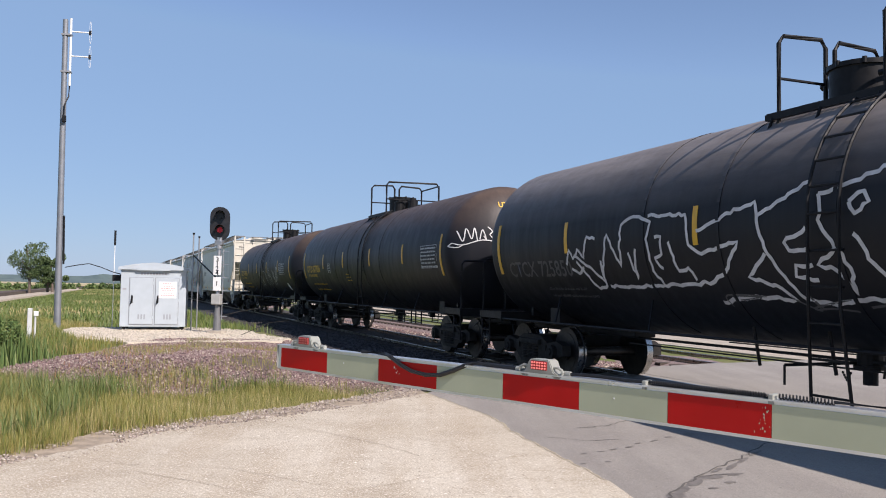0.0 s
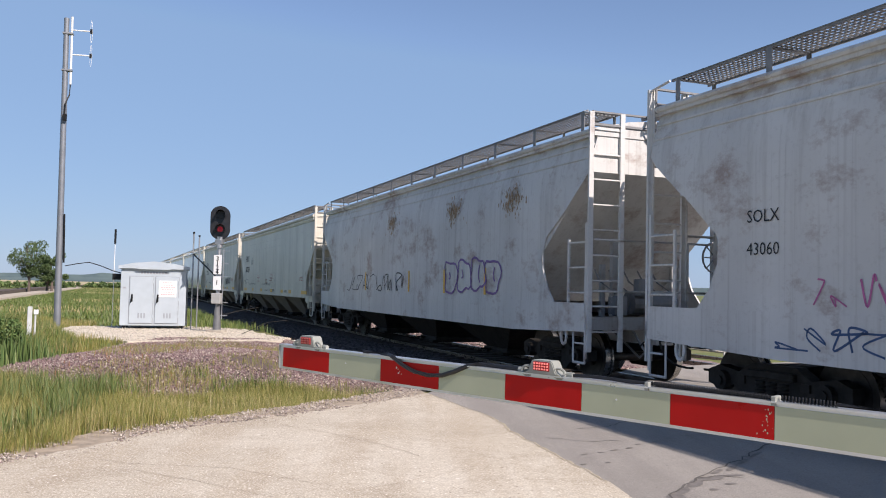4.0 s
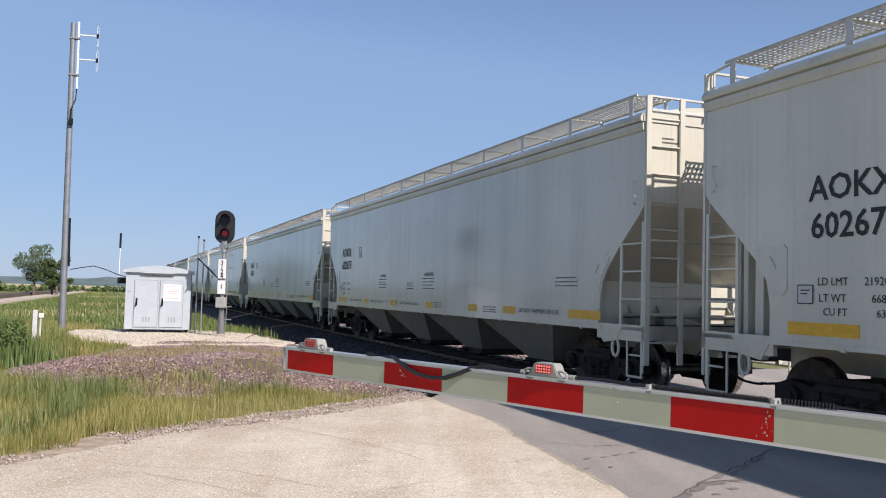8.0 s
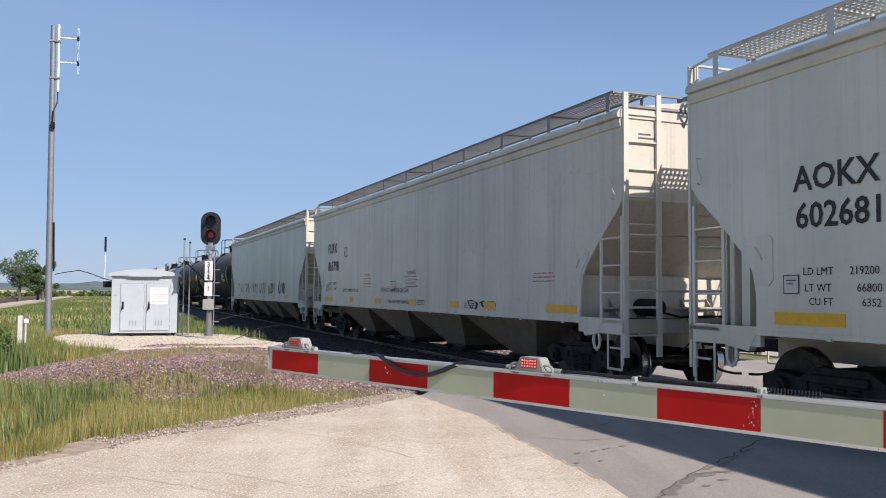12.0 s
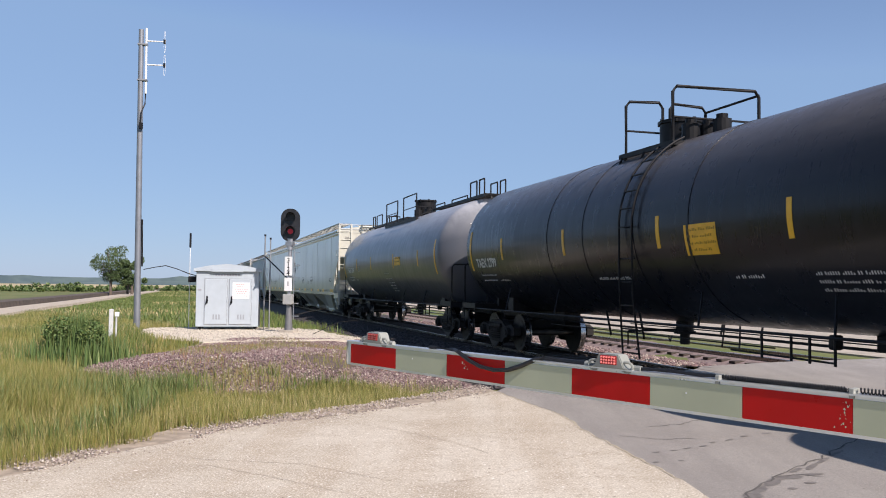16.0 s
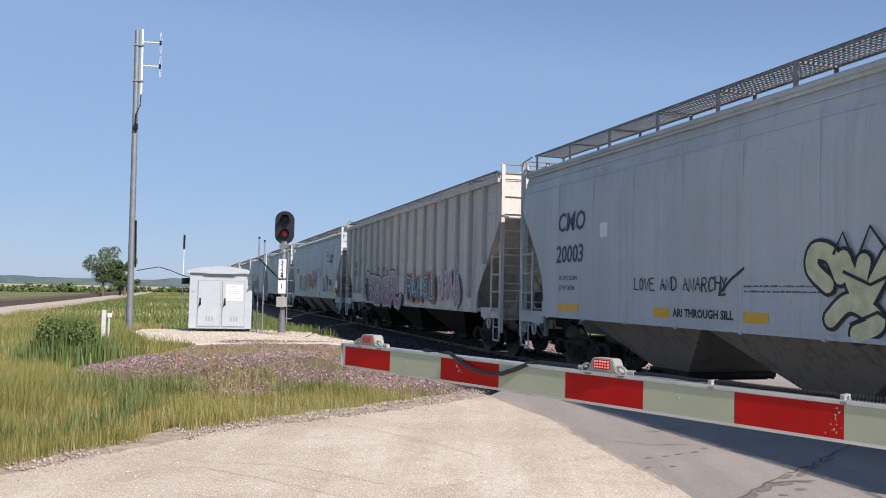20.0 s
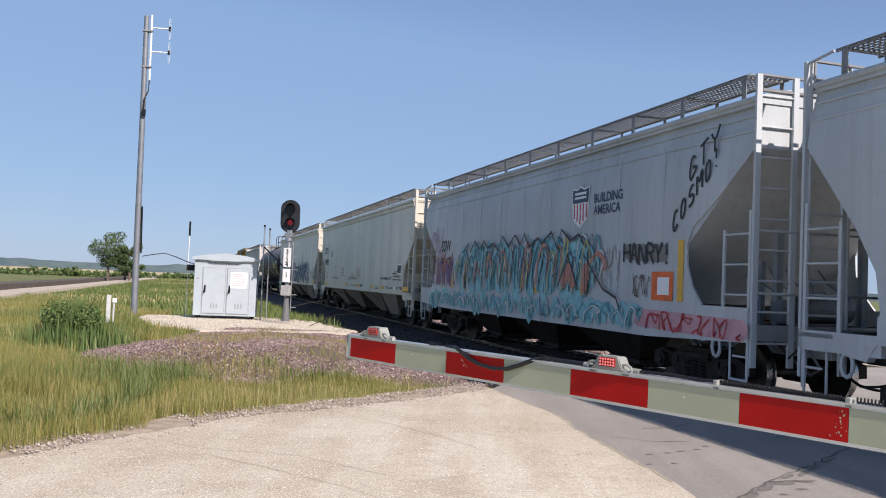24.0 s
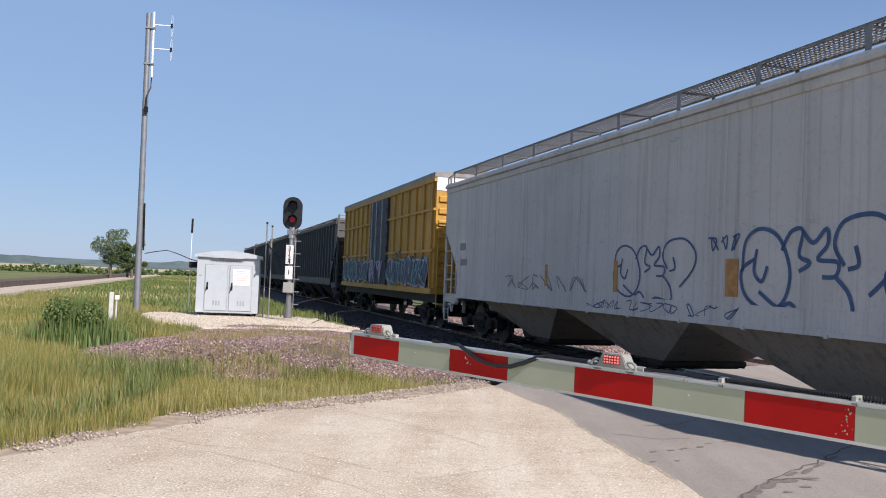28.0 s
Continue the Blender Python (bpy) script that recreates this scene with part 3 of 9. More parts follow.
slab("verge", [(x - 0.5, y + 0.35) for x, y in EDGE] + [(0.1, 13.4), (0.21, 13.0)] + list(reversed(EDGE)), -0.25, -0.012, plain("verge_soil", (0.36, 0.295, 0.22), 0.95, 0, 0.35, 7, 0.7), "bare gritty soil along the pavement", "verge")

# ---- track ----
rails_t = thing("railway_track", rail_pose(0, CENTRE, 0), "railway track on shade-darkened crushed-stone ballast", "railway track", kind="structure")
bm = B()
sec = [(4.7, -0.34), (5.6, -0.2), (6.4, -0.12), (7.1, -0.1), (10.6, -0.1), (11.3, -0.16), (12.6, -0.3)]
rings = []
for s in (14.2, 17, 25, 40, 80, 160, 400, 1500):
    cut = 16.2 if s < 15 else s
    rings.append([bm.verts.new((*at(s if n < 9 else max(s, cut), n), z)) for n, z in sec])
for a, b in zip(rings, rings[1:]):
    for k in range(len(sec) - 1):
        bm.faces.new((a[k], b[k], b[k + 1], a[k + 1]))
# bed colour likewise carries the shade under the cars
tagged(part("ballast_bed", bm, plain("shaded_bed_stone", (0.05, 0.044, 0.042), 0.95, 0, 0.5, 14, 0.8)), "crushed-stone track bed with the train's shade in its colour", "ballast", kind="structure")


def rail_mesh(bm):
    prof = [(-0.07, -0.17), (0.07, -0.17), (0.07, -0.16), (0.012, -0.14), (0.012, -0.045), (0.036, -0.03), (0.036, -0.006), (0.028, 0.0), (-0.028, 0.0), (-0.036, -0.006), (-0.036, -0.03), (-0.012, -0.045), (-0.012, -0.14), (-0.07, -0.16)]
    a = [bm.verts.new((-400, y, z)) for y, z in prof]
    b = [bm.verts.new((1500, y, z)) for y, z in prof]
    for i in range(len(prof)):
        j = (i + 1) % len(prof)
        bm.faces.new((a[i], b[i], b[j], a[j]))
    bmesh.ops.recalc_face_normals(bm, faces=bm.faces)


TIE = plain("creosoted_tie", (0.06, 0.045, 0.035), 0.9, 0, 0.4, 7, 0.5)
me_rail = bpy.data.meshes.new("rail")
bm = B()
rail_mesh(bm)
bm.to_mesh(me_rail)
bm.free()
me_tie = bpy.data.meshes.new("tie")
bm = B()
box(bm, -0.115, 0.115, -1.3, 1.3, -0.3, -0.075, 0.01)
for y in (-0.75, 0.75):
    box(bm, -0.09, 0.09, y - 0.17, y + 0.17, -0.075, -0.06)
bm.to_mesh(me_tie)
bm.free()


def lay(track, first, count, gap=0.56, sunk=0.0):
    for y in (-0.75, 0.75):
        hung("rail", me_rail, STEEL_RAIL, track, "steel rail, bright on its head").matrix_local = pose(0, y, 0)
    for k in range(count):
        hung("tie", me_tie, TIE, track).matrix_local = pose(first + k * gap, 0, -sunk, 0, 0, 0.8 * math.sin(k * 2.3))


lay(rails_t, 14.6, 150)
rails_b = thing("railway_track", rail_pose(0, CENTRE + 5.2, -0.02), "second railway track behind the train", "railway track", kind="structure")
lay(rails_b, 16.5, 60, sunk=0.05)
bm = B()
v = [bm.verts.new((*at(s, n), z)) for s in (15.5, 60, 1500) for n, z in ((12.4, -0.3), (13.2, -0.12), (15.6, -0.12), (16.6, -0.3))]
for i in range(2):
    for k in range(3):
        bm.faces.new((v[4 * i + k], v[4 * i + 4 + k], v[4 * i + 5 + k], v[4 * i + 1 + k]))
tagged(part("ballast_bed", bm, plain("pink_ballast_bed", (0.24, 0.18, 0.165), 0.95, 0, 0.4, 12, 0.8)), "pinkish ballast under the second track", "ballast", kind="structure")


def track_scatter(s0, s1, n0, n1, per, seed, z):
    rng = np.random.default_rng(seed)
    k = int((s1 - s0) * (n1 - n0) * per)
    s, n = s0 + (s1 - s0) * rng.random(k) ** 1.5, rng.uniform(n0, n1, k)
    zz = np.interp(n, [4.7, 5.6, 6.4, 7.1, 10.6, 11.3, 12.6], [-0.34, -0.2, -0.12, -0.1, -0.1, -0.16, -0.3]) if z is None else np.full(k, z)
    return np.stack([UX * s + NX * n, UY * s + NY * n, zz + 0.01], 1)


stones("ballast", track_scatter(14.3, 52, 4.7, 8.0, 55, 21, None), (0.03, 0.06), SHADED_STONE, "grey crushed-stone ballast, darkened in colour for the train's shade", 22)
stones("ballast", track_scatter(16.3, 42, 9.7, 13.4, 45, 23, None), (0.03, 0.06), PINK_STONE, "pinkish ballast between the two tracks", 24)

# rails run through the road between rubber and concrete panels
CROSS = plain("crossing_panel", (0.2, 0.19, 0.18), 0.8, 0, 0.2, 6, 0.4)
bm = B()
crossing = thing("crossing_panels", rail_pose(0, CENTRE, 0), "concrete panels between the rails at the crossing", "crossing panel", kind="structure")
for k in range(9):
    for y0, y1 in ((-0.66, 0.66),):
        bm = B()
        box(bm, 13.9 - 2.44 * (k + 1) + 0.01, 13.9 - 2.44 * k, y0, y1, -0.12, 0.008, 0.01)
        part("panel", bm, CROSS, crossing)

# ---- crossing gate arm ----
GATE_TURN, GATE_SLOPE = -43.1, -0.68
gate = thing("crossing_gate", pose(-0.704, 4.65, 1.27) @ pose(0, 0, 0, 0, 0, GATE_TURN) @ pose(0, 0, 0, 0, -GATE_SLOPE, 0) @ Matrix.Diagonal((0.93, 0.93, 0.93, 1)), "lowered crossing gate arm in red and white stripes", "crossing gate")
STRIPE = 0.4064


def arm_h(x):
    """Height of the sheeting along the arm."""
    return 0.110 + 0.0042 * max(0.0, x)


def arm_piece(x0, x1, top, low, y0, y1):
    """A length of arm whose top and bottom follow the taper."""
    bm = B()
    v = []
    for x in (x0, x1):
        for y in (y0, y1):
            v.append(bm.verts.new((x, y, top)))
            v.append(bm.verts.new((x, y, -arm_h(x) - low)))
    for q in ((0, 1, 3, 2), (4, 6, 7, 5), (0, 2, 6, 4), (1, 5, 7, 3), (0, 4, 5, 1), (2, 3, 7, 6)):
        bm.faces.new([v[i] for i in q])
    bmesh.ops.recalc_face_normals(bm, faces=bm.faces)
    return bm


arm = part("arm", arm_piece(-0.035, 7.6, 0.014, 0.013, -0.02, 0.02), ALU, gate, "bare aluminium arm channel")
bm = B()
box(bm, -0.036, 7.6, -0.03, 0.03, 0.012, 0.018)
part("top_flange", bm, ALU, gate)
for k in range(18):
    part("stripe_panel", arm_piece(k * STRIPE + 0.001, (k + 1) * STRIPE - 0.001, 0.0, 0.0, -0.0245, -0.0195), GATE_RED if k % 2 == 0 else GATE_WHITE, gate)
bm = B()
box(bm, -0.038, -0.033, -0.026, 0.026, -0.115, 0.012)
part("end_cap", bm, GREY_BOX, gate)
for x, z in ((0.545, -0.045), (0.93, -0.035), (0.945, -0.06), (2.2, -0.05), (4.5, -0.06)):
    bm = B()
    disc(bm, (x, -0.0252, z), (0, 1, 0), 0.004, 0.002, 10)
    part("bolt", bm, ALU, gate)
rnd = random.Random(77)
bm = B()
for k in range(16):
    blot_x, blot_z, r_ = 2.82 + rnd.gauss(0, 0.009), -0.012 - 0.1 * k / 16 + rnd.uniform(-0.004, 0.004), rnd.uniform(0.0012, 0.0034)
    bm.faces.new([bm.verts.new((blot_x + r_ * math.cos(i * 0.8976) * rnd.uniform(0.6, 1.2), -0.0262, blot_z + 1.4 * r_ * math.sin(i * 0.8976))) for i in range(7)])
for k in range(4):
    disc(bm, (0.93 + 0.012 * k, -0.0258, -0.03 - 0.011 * k), (0, 1, 0), 0.003, 0.001, 8)
part("chipped_paint", bm, GATE_WHITE, gate, "pale chips where the red sheeting has flaked")["kind"] = "stuff"


# the arm's mast, beyond its butt end
bm = B()
bar(bm, (7.9, 0.12, -1.275), (7.9, 0.12, 0.3), 0.06, 14)
part("mast", bm, ALU, gate, "grey steel gate mast")
bm = B()
box(bm, 7.66, 8.06, 0.2, 0.55, -0.45, 0.12, 0.02)
part("mechanism_box", bm, GREY_BOX, gate)
bm = B()
box(bm, 7.5, 8.02, -0.03, 0.2, -0.14, 0.02, 0.01)
part("arm_bracket", bm, ALU, gate)
bm = B()
box(bm, 7.7, 8.1, -0.08, 0.32, -1.29, -1.25)
part("base_plate", bm, ALU, gate)


def gate_lamp(x, lit):
    bm = B()
    prism(bm, [(x - 0.1, 0.018), (x - 0.075, 0.03), (x - 0.058, 0.068), (x - 0.05, 0.08), (x + 0.05, 0.08), (x + 0.058, 0.068), (x + 0.075, 0.03), (x + 0.1, 0.018)], -0.035, 0.035)
    bmesh.ops.bevel(bm, geom=bm.edges[:], offset=0.004, segments=2, affect="EDGES")
    la = part("lamp", bm, GREY_BOX, gate, "grey gate lamp with red face")
    bm = B()
    box(bm, x - 0.043, x + 0.043, -0.04, -0.034, 0.034, 0.074, 0.004)
    part("lens", bm, LENS, la)
    for i in range(6):
        for j in range(3):
            bm = B()
            disc(bm, (x - 0.034 + 0.0136 * i, -0.041, 0.042 + 0.0122 * j), (0, 1, 0), 0.0045, 0.004, 8)
            part("led", bm, LED if lit else LENS_PALE, la)
    for s in (-1, 1):
        bm = B()
        bent(bm, [(x + s * (0.085 + 0.03 * math.cos(a)), -0.02, 0.028 + 0.022 * math.sin(a)) for a in np.linspace(0, 2 * math.pi, 11)], 0.006, 6)
        part("eye", bm, GREY_BOX, la)
        bm = B()
        disc(bm, (x + s * 0.125, 0, 0.025), (1, 0, 0), 0.013, 0.04, 10)
        part("cable_gland", bm, GREY_BOX, la)


LENS_PALE = plain("unlit_red_lens", (0.42, 0.1, 0.09), 0.3, 0, 0.1)
gate_lamp(0.215, False)
gate_lamp(1.83, True)
bm = B()
bent(bm, [(0.66, 0, 0.026), (0.85, -0.005, 0.025), (0.9, -0.028, 0.02), (0.98, -0.036, -0.015), (1.06, -0.036, -0.04), (1.16, -0.038, -0.05), (1.25, -0.037, -0.042), (1.33, -0.034, -0.015), (1.4, -0.02, 0.018), (1.46, 0.0, 0.03), (1.55, 0.01, 0.026), (1.7, 0.0, 0.026)], 0.011, 8)
part("conduit", bm, RUBBER, gate, "black corrugated conduit draped over the arm")


def coil(x0, x1, r, pitch, y, z):
    pts = []
    n = int((x1 - x0) / pitch * 10)
    for i in range(n + 1):
        a = i / 10 * 2 * math.pi
        pts.append((x0 + (x1 - x0) * i / n, y + r * math.cos(a), z + r * math.sin(a)))
    return pts


bm = B()
bent(bm, coil(2.35, 2.83, 0.0065, 0.010, 0.0, 0.026), 0.0028, 5)
bent(bm, coil(2.34, 2.81, 0.0065, 0.010, 0.012, 0.029), 0.0028, 5)
bent(bm, coil(2.86, 3.05, 0.009, 0.012, 0.0, 0.029), 0.003, 5)
bent(bm, [(1.97, 0, 0.026), (2.1, 0.006, 0.03), (2.25, 0.0, 0.026), (2.35, 0.0, 0.03)], 0.008, 6)
bent(bm, [(3.05, 0, 0.03), (3.3, 0.008, 0.028), (3.8, -0.005, 0.026), (4.4, 0.006, 0.028), (5.2, 0, 0.03), (7.4, 0, 0.03)], 0.006, 6)
bent(bm, [(1.45, 0.01, 0.03), (1.6, 0.012, 0.03), (1.72, 0.004, 0.03)], 0.007, 6)
part("coiled_cable", bm, RUBBER, gate, "black coiled lamp cable")
for x in (2.335, 2.84):
    bm = B()
    box(bm, x - 0.009, x + 0.009, -0.028, 0.03, 0.0, 0.036, 0.003)
    part("clip", bm, GREY_BOX, gate)


def stand(name, x, y, z, label, category, turn=0.0):
    return thing(name, pose(x, y, z, 0, 0, turn), label, category)

# ---- wayside things ----
PAD = 0.10
CAB = plain("white_cabinet_paint", (0.39, 0.44, 0.475), 0.55, 0.0, 0.06, 3)
# darker cabinet grey that paints the shade in door gaps and louvres
CAB_SHADE = plain("cabinet_shadow_line", (0.28, 0.3, 0.32), 0.6, 0.0, 0.1)
SIGN = plain("white_notice", (0.82, 0.82, 0.82), 0.5, 0.0, 0.03)
PRINT = plain("grey_print", (0.3, 0.3, 0.32), 0.6)
PRINT_RED = plain("red_print", (0.5, 0.25, 0.25), 0.6)
shed = stand("relay_cabinet", -8.43, 27.33, PAD, "white metal signal relay cabinet with two doors", "equipment cabinet", 14.0)
bm = B()
box(bm, -1.0, 1.0, 0, 1.25, 0.1, 1.93, 0.012)
part("body", bm, CAB, shed)
bm = B()
prism(bm, [(-1.08, 1.9), (-1.08, 2.0), (-0.6, 2.1), (0, 2.16), (0.6, 2.1), (1.08, 2.0), (1.08, 1.9), (0.95, 1.92), (-0.95, 1.92)], -0.1, 1.35)
part("roof", bm, CAB, shed)
bm = B()
prism(bm, [(-0.52, 2.0), (0.5, 2.0), (0.5, 1.9), (-0.52, 1.9)], -0.13, -0.03)
part("rain_hood", bm, CAB, shed)
for x0, x1 in ((-0.72, -0.02), (0.06, 0.76)):
    bm = B()
    box(bm, x0 - 0.02, x1 + 0.02, -0.012, 0.002, 0.16, 1.68)
    part("door_gap", bm, CAB_SHADE, shed)
    bm = B()
    box(bm, x0, x1, -0.03, -0.005, 0.18, 1.66, 0.008)
    d = part("door", bm, CAB, shed)
    bm = B()
    box(bm, x0 + 0.05, x0 + 0.1, -0.06, -0.03, 0.86, 1.1, 0.008)
    bar(bm, (x0 + 0.07, -0.06, 1.04), (x0 + 0.04, -0.09, 0.82), 0.015, 6)
    part("handle", bm, BLACK, d, "dark door handle")
    bm = B()
    for k in range(3):
        box(bm, x0 + 0.26 + 0.09 * k, x0 + 0.31 + 0.09 * k, -0.036, -0.03, 0.34, 0.5)
    part("louvre", bm, CAB_SHADE, d)
    bm = B()
    for z in (0.4, 0.95, 1.5):
        disc(bm, (x1 + 0.005, -0.035, z), (0, 0, 1), 0.014, 0.1, 8)
    part("hinge", bm, CAB, d)["kind"] = "stuff"
bm = B()
box(bm, 0.16, 0.7, -0.037, -0.031, 1.02, 1.55)
no = part("notice", bm, SIGN, shed, "white notice with small unreadable print")
bm = B()
for k, (w, x) in enumerate(((0.3, 0.27), (0.24, 0.3), (0.38, 0.23), (0.34, 0.26), (0.28, 0.3), (0.4, 0.22))):
    xx = x
    while xx < x + w:
        box(bm, xx, xx + 0.05, -0.04, -0.036, 1.47 - 0.075 * k, 1.5 - 0.075 * k)
        xx += 0.075
part("print", bm, PRINT_RED, no)["kind"] = "stuff"
bm = B()
for k in range(9):
    box(bm, -0.4 + 0.09 * k, -0.34 + 0.09 * k, -0.006, 0.0, 1.76, 1.83)
part("nameplate_print", bm, PRINT, shed)
bm = B()
box(bm, -0.93, -0.83, -0.01, 0.0, 1.28, 1.33)
part("label_plate", bm, PRINT, shed)
for x in (-0.88, 0.88):
    for y in (0.1, 1.1):
        bm = B()
        box(bm, x - 0.05, x + 0.05, y - 0.06, y + 0.06, 0.0, 0.12)
        part("foot", bm, BLACK, shed)
bm = B()
bar(bm, (-1.3, 0.9, -0.1), (-1.3, 0.9, 2.75), 0.012, 8)
part("whip_antenna", bm, WHITE, shed, "thin white whip antenna")
bm = B()
bar(bm, (-1.3, 0.9, 2.72), (-1.3, 0.9, 3.2), 0.035, 10)
part("antenna_tip", bm, BLACK, shed)
bm = B()
box(bm, -1.34, -1.0, 0.84, 0.96, 1.55, 1.75, 0.01)
part("junction_box", bm, BLACK, shed)
bm = B()
bar(bm, (1.03, 0.3, 0.1), (1.03, 0.3, 1.6), 0.02, 8)
part("conduit", bm, GALV, shed)

mast = stand("radio_mast", -11.39, 27.2, -0.05, "tall grey steel mast with two white dipole antennas", "mast", 12)
POLE_GREY = plain("mast_grey", (0.22, 0.235, 0.255), 0.55, 0.4, 0.12, 3)
bm = B()
bmesh.ops.create_cone(bm, cap_ends=True, segments=24, radius1=0.108, radius2=0.08, depth=10.1, matrix=Matrix.Translation((0, 0, 5.05)))
smooth(part("pole", bm, POLE_GREY, mast))
bm = B()
bar(bm, (0.17, -0.02, 7.95), (0.17, -0.02, 10.15), 0.035, 10)
an = part("antenna_boom", bm, WHITE, mast, "white antenna support tube")
for z in (9.72, 8.92):
    bm = B()
    bar(bm, (0.16, -0.02, z), (0.72, -0.02, z), 0.022, 8)
    bent(bm, [(0.76 + 0.03 * math.cos(a), -0.02, z + 0.36 * math.sin(a)) for a in np.linspace(0, 2 * math.pi, 25)], 0.005, 6)
    part("dipole", bm, WHITE, an)
    bm = B()
    box(bm, 0.72, 0.79, -0.05, 0.01, z - 0.07, z + 0.07)
    part("dipole_clamp", bm, BLACK, an)
for z in (9.6, 8.4):
    bm = B()
    box(bm, -0.1, 0.21, -0.1, 0.1, z - 0.025, z + 0.025)
    part("clamp", bm, MAST, mast)
bm = B()
bent(bm, [(0.17, -0.02, 7.95), (0.16, -0.05, 7.6), (0.06, -0.14, 7.3), (0.05, -0.15, 6.9)], 0.022, 6)
part("feed_cable", bm, BLACK, mast)
bm = B()
bent(bm, [(0.13, -0.06, 3.75), (0.14, -0.06, 3.0), (0.15, -0.06, 2.2)], 0.03, 6)
part("conduit", bm, BLACK, mast)
bm = B()
box(bm, 0.0, 0.12, -0.2, -0.1, 6.75, 6.95, 0.01)
part("splice_box", bm, BLACK, mast)
bm = B()
box(bm, -0.22, 0.22, -0.22, 0.22, 0.0, 0.06)
part("base_plate", bm, MAST, mast)
mast.matrix_basis = mast.matrix_basis @ pose(0, 0, 0, 0, -0.6, 0)
wire = thing("cable", Matrix.Identity(4), "black cable looping from mast to cabinet", "cable")
bm = B()
a0, a1 = Vector((-11.2, 27.15, 2.05)), Vector((-9.65, 28.0, 1.85))
bent(bm, [a0, a0.lerp(a1, 0.2) + Vector((0, 0, 0.12)), a0.lerp(a1, 0.4) + Vector((0, 0, 0.22)), a0.lerp(a1, 0.6) + Vector((0, 0, 0.16)), a0.lerp(a1, 0.8) + Vector((0, 0, 0.06)), a1], 0.016, 6)
part("wire", bm, BLACK, wire)

signal = stand("railway_signal", -6.13, 26.26, PAD, "railway signal with black hooded head on a grey mast", "signal", -12)
bm = B()
bar(bm, (0, 0, 0), (0, 0, 2.95), 0.06, 16)
smooth(part("mast", bm, GALV, signal))
bm = B()
box(bm, -0.24, 0.24, -0.2, 0.2, 0.0, 0.08)
part("base", bm, plain("concrete_base", (0.4, 0.36, 0.3), 0.9, 0, 0.2, 6, 0.4), signal)
bm = B()
bmesh.ops.create_cone(bm, cap_ends=True, segments=16, radius1=0.13, radius2=0.065, depth=0.9, matrix=Matrix.Translation((0, 0, 0.5)))
part("mast_foot", bm, plain("grey_iron", (0.16, 0.165, 0.17), 0.6, 0.3, 0.2, 6), signal)


def rounded(w, h, r, n=8):
    pts = []
    for cx, cz, a0 in ((w / 2 - r, h / 2 - r, 0), (-w / 2 + r, h / 2 - r, 90), (-w / 2 + r, -h / 2 + r, 180), (w / 2 - r, -h / 2 + r, 270)):
        for k in range(n + 1):
            a = radians(a0 + 90 * k / n)
            pts.append((cx + r * math.cos(a), cz + r * math.sin(a)))
    return pts


HOOD = plain("black_signal_enamel", (0.012, 0.012, 0.014), 0.35, 0, 0.4, 5)
bm = B()
prism(bm, [(x, z + 3.38) for x, z in rounded(0.6, 1.04, 0.29)], -0.06, 0.0)
head = part("target", bm, HOOD, signal, "black oval signal background plate")
head.matrix_local = pose(0, 0, 0, 0, 0, 24)
bm = B()
prism(bm, [(x, z + 3.38) for x, z in rounded(0.42, 0.85, 0.2)], 0.0, 0.42)
bmesh.ops.bevel(bm, geom=[e for e in bm.edges if e.calc_length() > 0.3], offset=0.02, segments=2, affect="EDGES")
part("housing", bm, HOOD, head)
for z, lit in ((3.62, False), (3.18, True)):
    bm = B()
    outer, inner = [], []
    for k in range(19):
        a = radians(-35 + 250 * k / 18)
        for rr, lst in ((0.155, outer), (0.145, inner)):
            for y in (-0.06, -0.4 + (0.14 if k in (0, 1, 17, 18) else 0)):
                lst.append(bm.verts.new((rr * math.cos(a), y, z + rr * math.sin(a))))
    for k in range(18):
        i = 2 * k
        bm.faces.new((outer[i], outer[i + 1], outer[i + 3], outer[i + 2]))
        bm.faces.new((inner[i], inner[i + 2], inner[i + 3], inner[i + 1]))
        bm.faces.new((outer[i + 1], inner[i + 1], inner[i + 3], outer[i + 3]))
    part("visor", bm, HOOD, head)
    bm = B()
    disc(bm, (0, -0.07, z), (0, 1, 0), 0.085, 0.03, 24)
    part("lens", bm, SIGNAL_RED if lit else HOOD, head, "red signal lens" if lit else "dark unlit lens")
bm = B()
bar(bm, (0, 0, 2.6), (0, 0, 2.95), 0.1, 14)
box(bm, -0.12, 0.12, -0.1, 0.1, 2.72, 2.86, 0.01)
part("head_bracket", bm, GALV, signal)
bm = B()
box(bm, -0.13, 0.13, -0.1, -0.085, 1.78, 2.38, 0.01)
plate = part("number_board", bm, WHITE, signal, "white number board with black figures")
bm = B()
box(bm, -0.13, 0.13, -0.1, -0.085, 1.3, 1.72, 0.01)
part("number_board_lower", bm, WHITE, signal)
me = text_mesh([("3", 0.2, 0.05, 2.2), ("1", 0.2, 0.05, 2.06), ("2", 0.2, 0.05, 1.92), ("4", 0.2, 0.05, 1.79), ("1", 0.2, 0.05, 1.46)], 0.004)
nb = hung("number_panel", me, LETTER, signal)
nb["kind"] = "stuff"
nb.matrix_local = pose(0, -0.104, 0, 0, 0, 180)
bm = B()
box(bm, -0.15, 0.15, -0.16, 0.02, 0.88, 1.2, 0.015)
part("relay_box", bm, plain("grey_box", (0.4, 0.4, 0.38), 0.5, 0.2, 0.1), signal)
bm = B()
